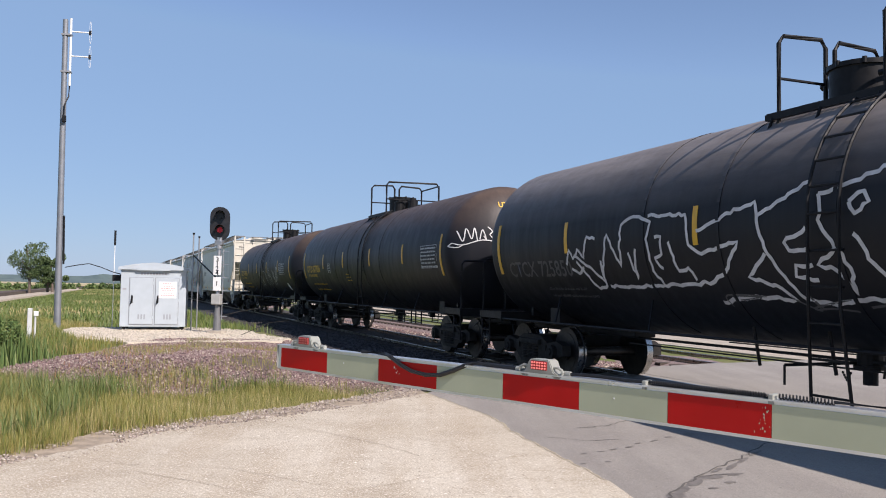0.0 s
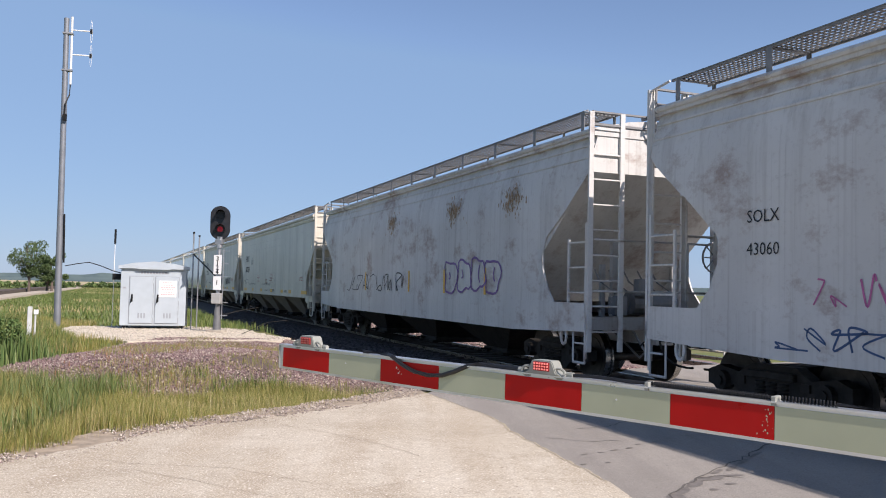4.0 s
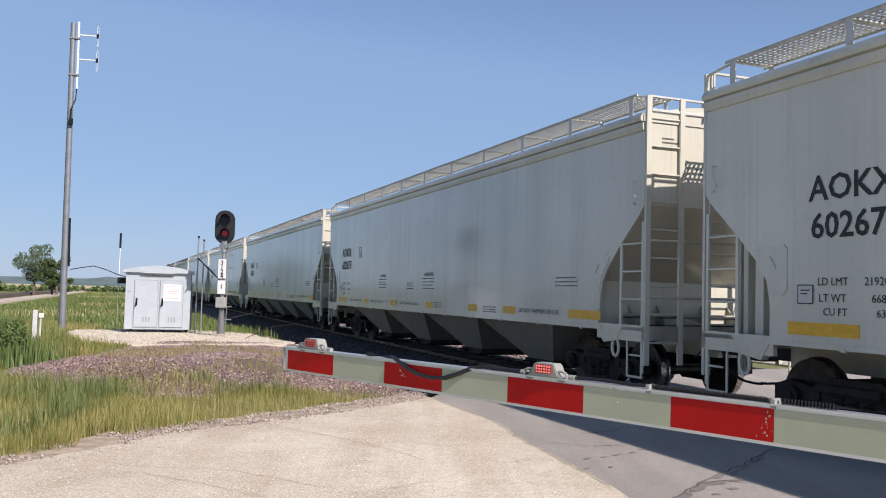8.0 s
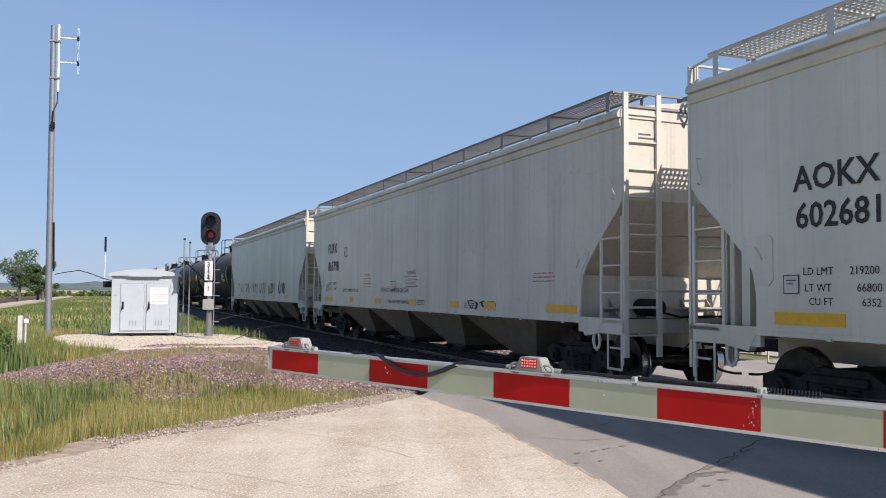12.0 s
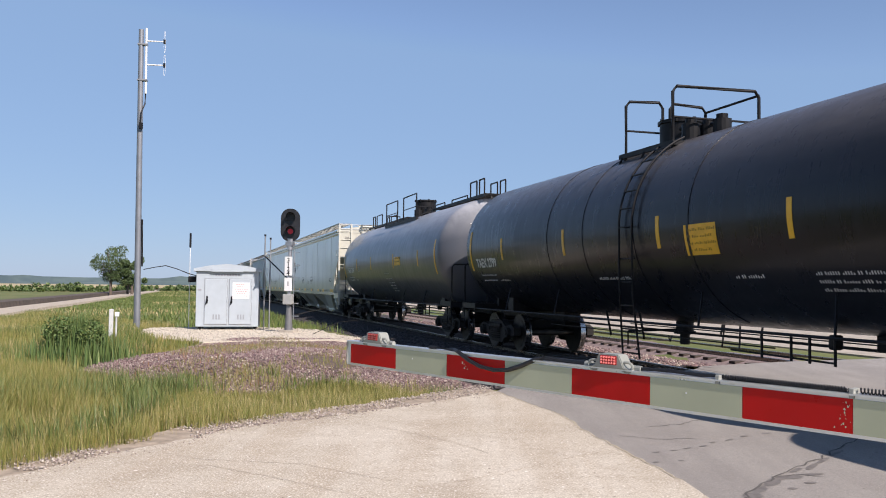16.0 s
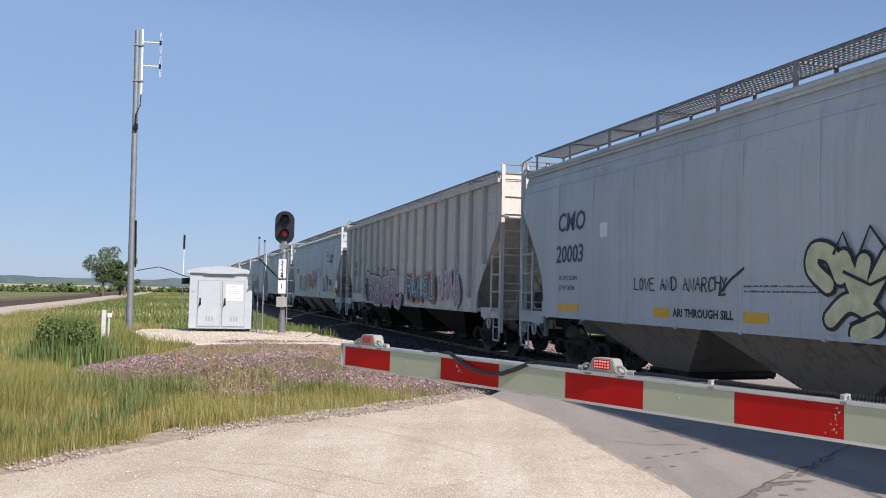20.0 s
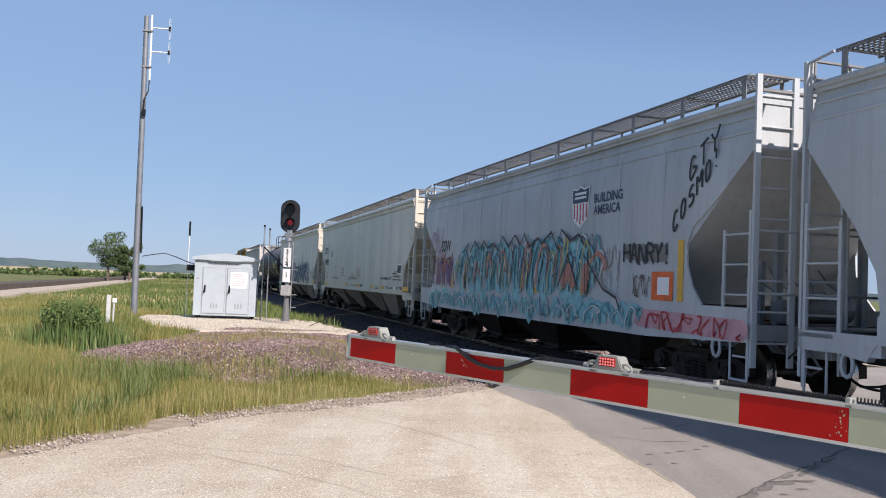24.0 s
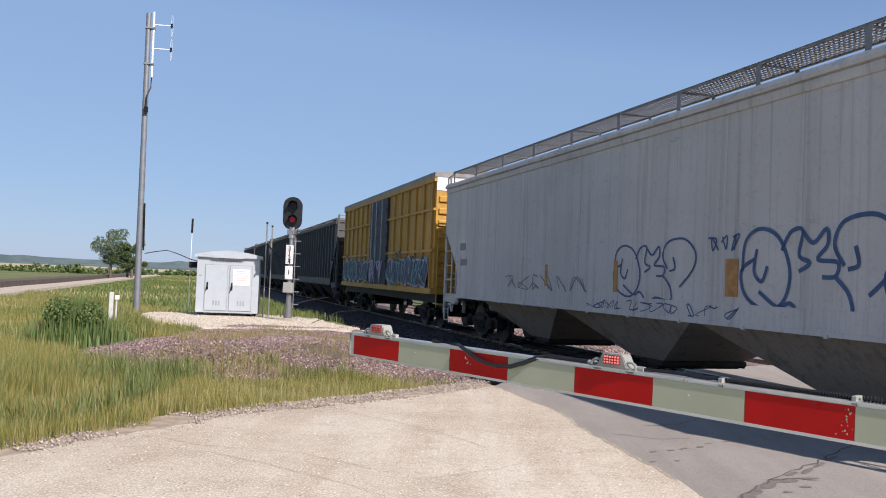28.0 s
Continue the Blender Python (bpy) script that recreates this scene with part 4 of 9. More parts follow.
for k in range(6):
    box(bm, 0.06, 0.3, 0.05, 0.075, 2.5 - 0.4 * k, 2.53 - 0.4 * k)
bar(bm, (0.12, 0.06, 0.4), (0.12, 0.06, 2.6), 0.014, 6)
part("step_ladder", bm, GALV, signal)

for x, y, h, r in ((-7.36, 27.9, 3.2, 0.024), (-7.22, 28.07, 3.1, 0.022)):
    p = stand("conduit_pole", x, y, PAD - 0.05, "thin galvanised pole beside the signal", "pole")
    bm = B()
    bar(bm, (0, 0, 0), (0, 0, h), r, 10)
    part("tube", bm, GALV, p)
    bm = B()
    disc(bm, (0, 0, h), (0, 0, 1), r * 1.5, 0.06, 10)
    part("cap", bm, BLACK, p)
strut = thing("brace", Matrix.Identity(4), "dark brace between pole and signal mast", "brace")
bm = B()
bar(bm, (-7.36, 27.9, 2.55), (-6.14, 26.26, 1.75), 0.022, 8)
part("rod", bm, BLACK, strut)

POST_WHITE = plain("dull_white", (0.52, 0.53, 0.52), 0.6, 0, 0.12, 6)
post = stand("marker_post", -9.92, 22.02, -0.02, "white marker post with a small box", "post", 20)
bm = B()
box(bm, -0.055, 0.055, -0.05, 0.05, 0, 0.92, 0.012)
part("stake", bm, POST_WHITE, post)
bm = B()
bar(bm, (0.13, 0, 0), (0.13, 0, 0.82), 0.025, 8)
part("pipe", bm, POST_WHITE, post)
bm = B()
box(bm, 0.09, 0.2, -0.05, 0.05, 0.72, 0.84, 0.01)
part("box", bm, WHITE, post)

LIME_PIPE = plain("dusty_pipe", (0.5, 0.47, 0.42), 0.7, 0, 0.2, 5)
# loose cables and tubes by the track
for pts, r, mt, lab in (
    ([(-4.9, 24.6, 0.06), (-4.3, 24.9, 0.05), (-3.7, 25.3, -0.05), (-2.9, 25.9, -0.12)], 0.025, LIME_PIPE, "white plastic pipe lying on the ballast"),
    ([(-6.3, 26.4, 0.55), (-5.6, 27.0, 0.75), (-5.1, 27.5, 0.85)], 0.012, STEEL_DARK, "dark bond rod from the signal to the track"),
    ([(-5.2, 25.4, 0.1), (-4.5, 26.0, 0.45), (-4.0, 26.6, 0.5)], 0.010, STEEL_DARK, "dark bond rod from the signal to the track"),
):
    t_ = thing("track_cable", Matrix.Identity(4), lab, "cable")
    bm = B()
    bent(bm, pts, r, 6)
    part("wire", bm, mt, t_)

# ---- growth ----


def leaf_mat(name, cols, rough=0.6):
    mm = Mat(name, rough)
    n = len(cols)
    mm.base(mm.ramp(mm.island(), *[(i / (n - 1), c_) for i, c_ in enumerate(cols)]))
    mm.b.inputs["Subsurface Weight"].default_value = 0.0
    return mm.m


GRASS_NEAR = leaf_mat("verge_grass", [(0.10, 0.135, 0.022), (0.19, 0.20, 0.04), (0.30, 0.25, 0.075), (0.13, 0.165, 0.03), (0.24, 0.215, 0.06), (0.38, 0.30, 0.12)])
GRASS_GREEN = leaf_mat("green_grass", [(0.055, 0.095, 0.018), (0.10, 0.15, 0.03), (0.15, 0.19, 0.045), (0.075, 0.115, 0.025), (0.2, 0.2, 0.07)])
GRASS_DRY = leaf_mat("dry_grass", [(0.36, 0.29, 0.13), (0.45, 0.37, 0.19), (0.28, 0.24, 0.09), (0.5, 0.42, 0.24)])
WEED = leaf_mat("bluish_weed", [(0.075, 0.115, 0.03), (0.125, 0.165, 0.045), (0.095, 0.14, 0.036), (0.17, 0.19, 0.06)])
RED_WEED = leaf_mat("reddish_weed", [(0.22, 0.12, 0.06), (0.30, 0.16, 0.08), (0.25, 0.2, 0.08)])
SHRUB = leaf_mat("shrub_leaf", [(0.06, 0.11, 0.03), (0.09, 0.15, 0.04), (0.12, 0.18, 0.05), (0.17, 0.2, 0.06)])
TREE = leaf_mat("tree_leaf", [(0.04, 0.07, 0.025), (0.07, 0.11, 0.035), (0.10, 0.14, 0.05)])


def blades(name, x, y, z, height, width, material, label, seed, lean=0.35, category="grass"):
    """Grass: one bent blade of five points for each root."""
    rng = np.random.default_rng(seed)
    n = len(x)
    h = height * rng.uniform(0.45, 1.15, n) if np.isscalar(height) else height * rng.uniform(0.6, 1.15, n)
    w = width * rng.uniform(0.6, 1.3, n)
    a = rng.uniform(0, 6.283, n)
    tilt = h * rng.normal(0, lean, n)
    dx, dy = np.cos(a), np.sin(a)
    px, py = -dy, dx
    v = np.empty((n, 5, 3))
    for i, (f, ww, t) in enumerate(((0, 1, 0), (0, -1, 0), (0.55, 0.75, 0.3), (0.55, -0.75, 0.3), (1, 0, 1))):
        v[:, i, 0] = x + px * w * ww / 2 + dx * tilt * t
        v[:, i, 1] = y + py * w * ww / 2 + dy * tilt * t
        v[:, i, 2] = z + h * f
    f = (np.array([(0, 1, 3), (0, 3, 2), (2, 3, 4)])[None] + 5 * np.arange(n)[:, None, None]).reshape(-1, 3)
    return tagged(raw_mesh(name, v.reshape(-1, 3), f, material), label, category, kind="stuff")


def field(poly, per, seed, avoid=(), patch=None, cut=0.0):
    x, y = scatter(poly, per, seed)
    for p in avoid:
        k = ~inside(p, x, y)
        x, y = x[k], y[k]
    if patch:
        v = np.array([noise.noise(Vector((a * patch, b * patch, seed))) for a, b in zip(x, y)])
        x, y = x[v > cut], y[v > cut]
    return x, y, np.array([level(a, b) for a, b in zip(x, y)])


LANE = [(-20, 26), (-24.5, 40), (-29.5, 54), (-35, 71), (-43.5, 96), (-60, 145), (-80, 205), (-110, 300)]
LANE_BAND = [(x + 2.2, y) for x, y in LANE] + [(x - 7.5, y + 2) for x, y in reversed(LANE)]
NEAR_L = [(-4.6, 5.4), (-10, 6), (-12, 12), (-8.6, 14.6), (-7.4, 14.2), (-6.3, 13.4), (-5.6, 12.7), (-4.9, 13.1), (-4.3, 14.4), (-3.2, 14.9), (-1.9, 14.6), (-0.9, 13.4), (0.0, 13.2)] + [(x - 0.24, y + 0.17) for x, y in reversed(EDGE)]
x, y, z = field(NEAR_L, 2600, 31, [APRON, GRAVEL], 0.8, -0.3)
blades("verge_grass", x, y, z, np.clip(0.25 - 0.014 * (y - 8), 0.11, 0.25) * (1 + 0.5 * np.clip(-4.2 - x, 0, 2)), 0.0052, GRASS_NEAR, "yellow-green verge grass along the pavement", 32, 0.42)
x, y, z = field(NEAR_L, 900, 58, [APRON, GRAVEL], 1.1, -0.05)
blades("short_dry_grass", x, y, z, 0.13, 0.0045, GRASS_DRY, "short dry grass along the verge", 59, 0.5)
x, y, z = field(NEAR_L, 170, 33, [APRON, GRAVEL], 0.5, -0.1)
blades("seed_stalks", x, y, z, 0.34, 0.0042, GRASS_DRY, "dry seed stalks in the verge", 34, 0.28)
x, y, z = field([(-4.3, 7.6), (-9, 8), (-9, 13), (-6.4, 13.2), (-4.6, 12.9), (-4.0, 11.8), (-3.9, 10.0), (-3.8, 8.8)], 620, 35, [APRON, GRAVEL], 0.7, 0.02)
blades("weeds", x, y, z, 0.42, 0.012, WEED, "bluish green weeds in the verge", 36, 0.4, "weeds")
FRINGE = [(-6.2, 12.4), (-7.0, 14.0), (-5.8, 14.3), (-4.7, 13.9), (-4.2, 14.5), (-3.2, 15.0), (-1.9, 14.9), (-0.8, 14.0), (0.1, 13.5), (-0.6, 12.9), (-1.7, 13.6), (-2.7, 13.5), (-3.6, 12.5), (-4.6, 12.2)]
x, y, z = field(FRINGE, 520, 64, [APRON], 1.0, 0.0)
blades("fringe_grass", x, y, z, 0.2, 0.006, GRASS_NEAR, "tufts of grass creeping over the gravel", 65, 0.4)
x, y, z = field(FRINGE, 420, 67, [APRON], 0.9, 0.16)
blades("fringe_weeds", x, y, z, 0.26, 0.010, GRASS_GREEN, "green weed tufts at the gravel's edge", 68, 0.4, "weeds")
PATCH = [(-9.2, 19.6), (-7.2, 19.2), (-6.6, 23.4), (-8.8, 22.9), (-10.3, 24.6), (-11.1, 27.8), (-11.9, 27.6), (-10.4, 24)]
x, y, z = field(PATCH, 330, 55, [GRAVEL, PADP])
blades("edge_grass", x, y, z, 0.2, 0.012, GRASS_NEAR, "yellow-green grass at the pad's edge", 56)
LEFT = [(-10, 6), (-12, 12), (-8.6, 14.6), (-7.5, 15), (-7.9, 17), (-7.7, 19.5), (-8.6, 21.6), (-10.2, 24), (-11.5, 27.5), (-11.5, 31), (-30, 48), (-34, 40), (-24, 16), (-16, 6)]
x, y, z = field(LEFT, 300, 37, [GRAVEL, LANE_BAND])
blades("rough_grass", x, y, z, 0.30, 0.010, GRASS_NEAR, "rough yellow-green grass", 38)
x, y, z = field(LEFT, 150, 39, [GRAVEL, LANE_BAND], 0.25, -0.02)
blades("dry_grass", x, y, z, 0.3, 0.010, GRASS_DRY, "pale dry grass in patches", 40)
x, y, z = field(LEFT, 210, 41, [GRAVEL, LANE_BAND], 0.2, -0.02)
blades("green_grass", x, y, z, 0.36, 0.013, GRASS_GREEN, "lush green grass in patches", 42)
FARG = [(-11.5, 30), (-5.5, 29.5), at(38, 3.8), at(110, 4.2), at(220, 4.5), (-100, 230), (-64, 150), (-45, 92), (-35, 62), (-30, 48)]
x, y, z = field(FARG, 28, 43, [LANE_BAND])
blades("far_grass", x, y, z, 0.2, 0.045, GRASS_GREEN, "tall green grass towards the horizon", 44, 0.5)
x, y, z = field(FARG, 6, 45, [LANE_BAND], 0.08, 0.12)
blades("far_dry_grass", x, y, z, 0.28, 0.04, GRASS_DRY, "dry grass among the green", 46)
x, y, z = field([(-9, 29.0), (-5.2, 27.6), (-4.2, 26.6), at(30, 4.4), at(50, 4.6), (-14, 46), (-10, 31)], 90, 47)
blades("trackside_grass", x, y, z, 0.3, 0.02, GRASS_GREEN, "green grass by the track bed", 48)
x, y, z = field(GRAVEL, 34, 49, (), 0.45, 0.12)
blades("gravel_weeds", x, y, z, 0.14, 0.014, RED_WEED, "sparse reddish weeds in the gravel", 50)
x, y, z = field(GRAVEL, 330, 51, (), 0.5, 0.1)
blades("gravel_grass", x, y, z, 0.12, 0.008, GRASS_NEAR, "thin grass growing through gravel", 52)
x, y, z = field([at(24, 25), at(120, 25), at(120, 50), at(28, 50)], 9, 53)
blades("far_side_grass", x, y, z, 0.35, 0.07, GRASS_GREEN, "green grass beyond the railway", 54)


def clump(name, x, y, z, w, d, h, count, leaf, material, label, seed, parent=None):
    """A crown of many small leaves round uneven lobes."""
    rng = np.random.default_rng(seed)
    k = 14
    lobes = np.stack([rng.normal(0, 0.3, k) * w, rng.normal(0, 0.3, k) * d, rng.uniform(0.15, 0.85, k) * h], 1)
    size = rng.uniform(0.16, 0.34, k) * min(w, h)
    pick = rng.integers(0, k, count)
    u = rng.normal(0, 1, (count, 3))
    u /= np.linalg.norm(u, axis=1)[:, None]
    c_ = lobes[pick] + u * (size[pick] * rng.uniform(0.55, 1.1, count))[:, None]
    c_[:, 2] = np.maximum(c_[:, 2], 0.02)
    a, b = rng.normal(0, 1, (count, 3)), rng.normal(0, 1, (count, 3))
    a /= np.linalg.norm(a, axis=1)[:, None]
    b -= a * (a * b).sum(1)[:, None]
    b /= np.linalg.norm(b, axis=1)[:, None]
    s = leaf * rng.uniform(0.6, 1.4, count)[:, None]
    v = np.stack([c_ - a * s, c_ + b * s * 0.5, c_ + a * s, c_ - b * s * 0.5], 1)
    v += np.array([x, y, z])
    f = (np.array([(0, 1, 2), (0, 2, 3)])[None] + 4 * np.arange(count)[:, None, None]).reshape(-1, 3)
    ob = raw_mesh(name, v.reshape(-1, 3), f, material)
    if parent is not None:
        ob.parent = parent
    elif label:
        tagged(ob, label, "bush", kind="stuff")
    return ob


shrub = stand("shrub", -8.1, 16.5, -0.06, "dense dark green shrub beside the gravel", "shrub")
clump("foliage", 0, 0, 0, 1.0, 1.0, 0.85, 16000, 0.03, SHRUB, "", 66, shrub)
rng = np.random.default_rng(62)
rad, ang = np.abs(rng.normal(0, 0.55, 2600)), rng.uniform(0, 6.283, 2600)
sprig = blades("foliage", rad * np.cos(ang), rad * np.sin(ang), np.zeros(2600), np.clip(1.05 - 0.55 * rad, 0.25, 1.0), 0.022, SHRUB, "", 63, 0.22, "")
sprig.parent = shrub
del sprig["kind"]
bm = B()
for k in range(7):
    bar(bm, (0.05 * math.cos(k), 0.05 * math.sin(k), 0), (0.4 * math.cos(k * 0.9), 0.4 * math.sin(k * 0.9), 0.7), 0.014, 5)
part("stems", bm, TIE, shrub)

BARK = plain("bark", (0.13, 0.10, 0.08), 0.9, 0, 0.3, 4, 0.5)
for x, y, w, h, seed, lab in ((-53.0, 117, 4.0, 7.0, 71, "broad green tree in a field hedge"), (-49.9, 117, 2.3, 5.8, 72, "slim half-bare tree in a hedge"), (-51.4, 119, 1.8, 3.4, 73, "small brownish tree in a hedge")):
    tree = stand("tree", x, y, -0.3, lab, "tree")
    bm = B()
    rnd = random.Random(seed)
    bmesh.ops.create_cone(bm, cap_ends=True, segments=10, radius1=0.22, radius2=0.1, depth=h * 0.5, matrix=Matrix.Translation((0, 0, h * 0.25)))
    for k in range(9):
        a = k * 2.4
        bar(bm, (0, 0, h * rnd.uniform(0.22, 0.5)), (w * 0.36 * math.cos(a), w * 0.36 * math.sin(a), h * rnd.uniform(0.55, 0.9)), 0.05, 5)
    part("trunk", bm, BARK, tree)
    clump("crown", 0, 0, h * 0.22, w * 0.85, w * 0.85, h * 0.82, 5200, 0.13, TREE, "", seed + 5, tree)

HEDGE = leaf_mat("hedge_leaf", [(0.05, 0.09, 0.03), (0.09, 0.14, 0.04), (0.13, 0.18, 0.05)])
rnd = random.Random(5)
for k in range(60):
    t = k / 59
    x, y = -150 + 118 * t + rnd.uniform(-4, 4), 150 + 40 * t + rnd.uniform(-6, 6)
    b_ = stand("bush", x, y, -0.4, "green hedge bush at the field's edge", "bush")
    b_["group"] = "field hedge"
    clump("foliage", 0, 0, 0, rnd.uniform(5, 9), 4, rnd.uniform(0.9, 1.9), 420, 0.3, HEDGE, "", 80 + k, b_)

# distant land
# distance haze is mixed into the wood's bluish base colour
m = Mat("haze_tinted_wood", 1.0)
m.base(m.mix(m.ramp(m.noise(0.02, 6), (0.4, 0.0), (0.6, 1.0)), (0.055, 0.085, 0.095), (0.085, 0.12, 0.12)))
HAZE_TINT = m.m
m = Mat("stubble_field", 0.95)
m.base(m.mix(m.ramp(m.noise(0.03, 4), (0.4, 0.0), (0.6, 1.0)), (0.38, 0.31, 0.17), (0.45, 0.38, 0.22)))
FIELD = m.m
slab("stubble_field", [(-420, 330), (-150, 215), (-100, 300), (-160, 700), (-900, 900)], -0.4, 0.25, FIELD, "pale tan crop field far off", "field")
for name_, dist, h0, seed, c0 in (("hill_ridge", 1900, 17, 3, HAZE_TINT), ("tree_line", 900, 5.0, 8, HAZE_TINT)):
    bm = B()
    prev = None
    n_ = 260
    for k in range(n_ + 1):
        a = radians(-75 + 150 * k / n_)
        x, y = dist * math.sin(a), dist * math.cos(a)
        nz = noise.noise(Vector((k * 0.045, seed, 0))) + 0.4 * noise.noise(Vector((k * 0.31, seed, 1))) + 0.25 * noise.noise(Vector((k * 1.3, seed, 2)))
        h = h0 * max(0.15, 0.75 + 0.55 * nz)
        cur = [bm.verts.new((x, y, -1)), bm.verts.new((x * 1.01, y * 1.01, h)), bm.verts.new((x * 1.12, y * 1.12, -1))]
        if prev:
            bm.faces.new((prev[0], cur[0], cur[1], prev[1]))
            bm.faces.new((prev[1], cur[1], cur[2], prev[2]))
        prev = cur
    tagged(part("backdrop_" + name_, bm, c0), "wooded ridge on the horizon, haze in its colour", "hills", kind="structure")

# gravel lane and old line to the left
def strip_along(name, pts, w, z, material, label, category):
    bm = B()
    prev = None
    for i, (x, y) in enumerate(pts):
        x0, y0 = pts[max(0, i - 1)]
        x1, y1 = pts[min(len(pts) - 1, i + 1)]
        d = math.hypot(x1 - x0, y1 - y0)
        nx, ny = -(y1 - y0) / d, (x1 - x0) / d
        cur = [bm.verts.new((x + nx * k * w, y + ny * k * w, zz)) for k, zz in ((-1.2, z - 0.7), (-1, z), (1, z), (1.2, z - 0.7))]
        if prev:
            for q in range(3):
                bm.faces.new((prev[q], prev[q + 1], cur[q + 1], cur[q]))
        prev = cur
    bmesh.ops.recalc_face_normals(bm, faces=bm.faces)
    return tagged(part(name, bm, material), label, category, kind="structure")


strip_along("gravel_lane", LANE, 1.0, 0.03, plain("lane_gravel", (0.45, 0.385, 0.3), 0.95, 0, 0.2, 2), "pale gravel lane beside an old line", "lane")
strip_along("embankment", [(x - 4.4, y + 1.2) for x, y in LANE], 1.0, 0.2, plain("old_ballast", (0.10, 0.075, 0.06), 0.95, 0, 0.4, 2), "dark ballast of an old railway line", "embankment")

# ---- railcars ----
MESHES = {}


def shared(key, build, name, material, parent, label="", at_pose=None, soft=0):
    """A part whose mesh is made once for all cars alike; the material sits on the object."""
    if key not in MESHES:
        bm = B()
        build(bm)
        me = bpy.data.meshes.new(name)
        bm.to_mesh(me)
        bm.free()
        me.materials.append(material)
        if soft:
            for p in me.polygons:
                p.use_smooth = True
            me.set_sharp_from_angle(angle=radians(soft))
        MESHES[key] = me
    ob = new(name, MESHES[key])
    ob.parent = parent
    if at_pose is not None:
        ob.matrix_local = at_pose
    sl = ob.material_slots[0]
    sl.link = "OBJECT"
    sl.material = material
    if label:
        ob["label"] = label
    return ob


WHEELS = []
TRUCK_Z = 0.46


def side_frame(bm):
    """Cast side frame: arched top chord, bottom chord with a spring window and axle pedestals."""
    outer = [(-1.22, 0.40), (-1.22, 0.58), (-1.0, 0.66), (-0.62, 0.60), (-0.36, 0.74), (0.36, 0.74), (0.62, 0.60), (1.0, 0.66), (1.22, 0.58), (1.22, 0.40), (1.02, 0.36), (0.72, 0.42), (0.42, 0.19), (-0.42, 0.19), (-0.72, 0.42), (-1.02, 0.36)]
    prism(bm, outer, -0.09, 0.09)
    for sx_ in (-1, 1):
        disc(bm, (sx_ * 0.89, 0.1, 0.46), (0, 1, 0), 0.13, 0.16, 14)
        disc(bm, (sx_ * 0.89, 0.19, 0.46), (0, 1, 0), 0.07, 0.04, 10)
        box(bm, sx_ * 0.55 - 0.07, sx_ * 0.55 + 0.07, 0.08, 0.12, 0.46, 0.56)
    for i in range(3):
        for k in range(5):
            bmesh.ops.create_cone(bm, cap_ends=True, segments=10, radius1=0.068, radius2=0.068, depth=0.028, matrix=Matrix.Translation((-0.2 + 0.2 * i, 0.11, 0.29 + 0.055 * k)))
    box(bm, -0.4, 0.4, -0.12, 0.16, 0.56, 0.66, 0.02)


def wheelset(bm):
    for s in (-1, 1):
        y = s * 0.755
        disc(bm, (0, y, 0), (0, 1, 0), 0.457, 0.12, 36)
        disc(bm, (0, y - s * 0.075, 0), (0, 1, 0), 0.485, 0.03, 36)
        disc(bm, (0, y + s * 0.063, 0), (0, 1, 0), 0.36, 0.012, 28)
        disc(bm, (0, y + s * 0.08, 0), (0, 1, 0), 0.16, 0.06, 18)
        disc(bm, (0, s * 0.98, 0), (0, 1, 0), 0.075, 0.32, 14)
        for k in range(3):
            a = k * 2.094
            disc(bm, (0.05 * math.cos(a), s * 1.145, 0.05 * math.sin(a)), (0, 1, 0), 0.014, 0.03, 6)
    bar(bm, (0, -0.8, 0), (0, 0.8, 0), 0.085, 14)


def bolster(bm):
    box(bm, -0.22, 0.22, -1.0, 1.0, 0.5, 0.74, 0.03)
    disc(bm, (0, 0, 0.77), (0, 0, 1), 0.2, 0.08, 16)
    for s in (-1, 1):
        box(bm, s * 0.42 - 0.05, s * 0.42 + 0.05, -0.75, 0.75, 0.38, 0.5, 0.01)


def bright_treads(me):
    """Gives the rolling faces of a wheelset their worn, shiny steel."""
    me.materials.append(TREAD)
    for p in me.polygons:
        r = math.hypot(p.center.x, p.center.z)
        if r > 0.44 and abs(p.normal.y) < 0.5:
            p.material_index = 1


def truck(car, x):
    t = shared("bolster", bolster, "truck", STEEL_DARK, car, at_pose=pose(x, 0, 0))
    for s in (-1, 1):
        shared("side_frame", side_frame, "side_frame", STEEL_DARK, t, at_pose=pose(0, s * 1.0, 0, 0, 0, 0 if s > 0 else 180))
    for s in (-1, 1):
        fresh = "wheelset" not in MESHES
        WHEELS.append(shared("wheelset", wheelset, "wheelset", WHEEL, t, "steel wheelset, worn bright at the treads", at_pose=pose(s * 0.89, 0, 0.457), soft=35))
        if fresh:
            bright_treads(MESHES["wheelset"])
    return t


def coupler(bm):
    box(bm, -0.15, 0.75, -0.09, 0.09, 0.78, 0.96, 0.02)
    prism(bm, [(0.6, 0.74), (0.9, 0.74), (0.98, 0.82), (0.98, 0.96), (0.9, 1.02), (0.6, 1.0)], -0.15, 0.15)
    bent(bm, curve3([(0.2, -0.25, 0.82), (0.3, -0.25, 0.62), (0.5, -0.2, 0.46), (0.7, -0.1, 0.41), (0.8, -0.02, 0.41)]), 0.02, 6)
    bent(bm, [(0.35, 0.1, 1.0), (0.4, 0.6, 0.98), (0.4, 1.3, 0.96), (0.45, 1.45, 0.8)], 0.013, 6)


def ends_common(car, L, reach):
    for s in (-1, 1):
        shared("coupler", coupler, "coupler", STEEL_DARK, car, at_pose=pose(s * (L / 2 - 0.05), 0, 0, 0, 0, 0 if s > 0 else 180))


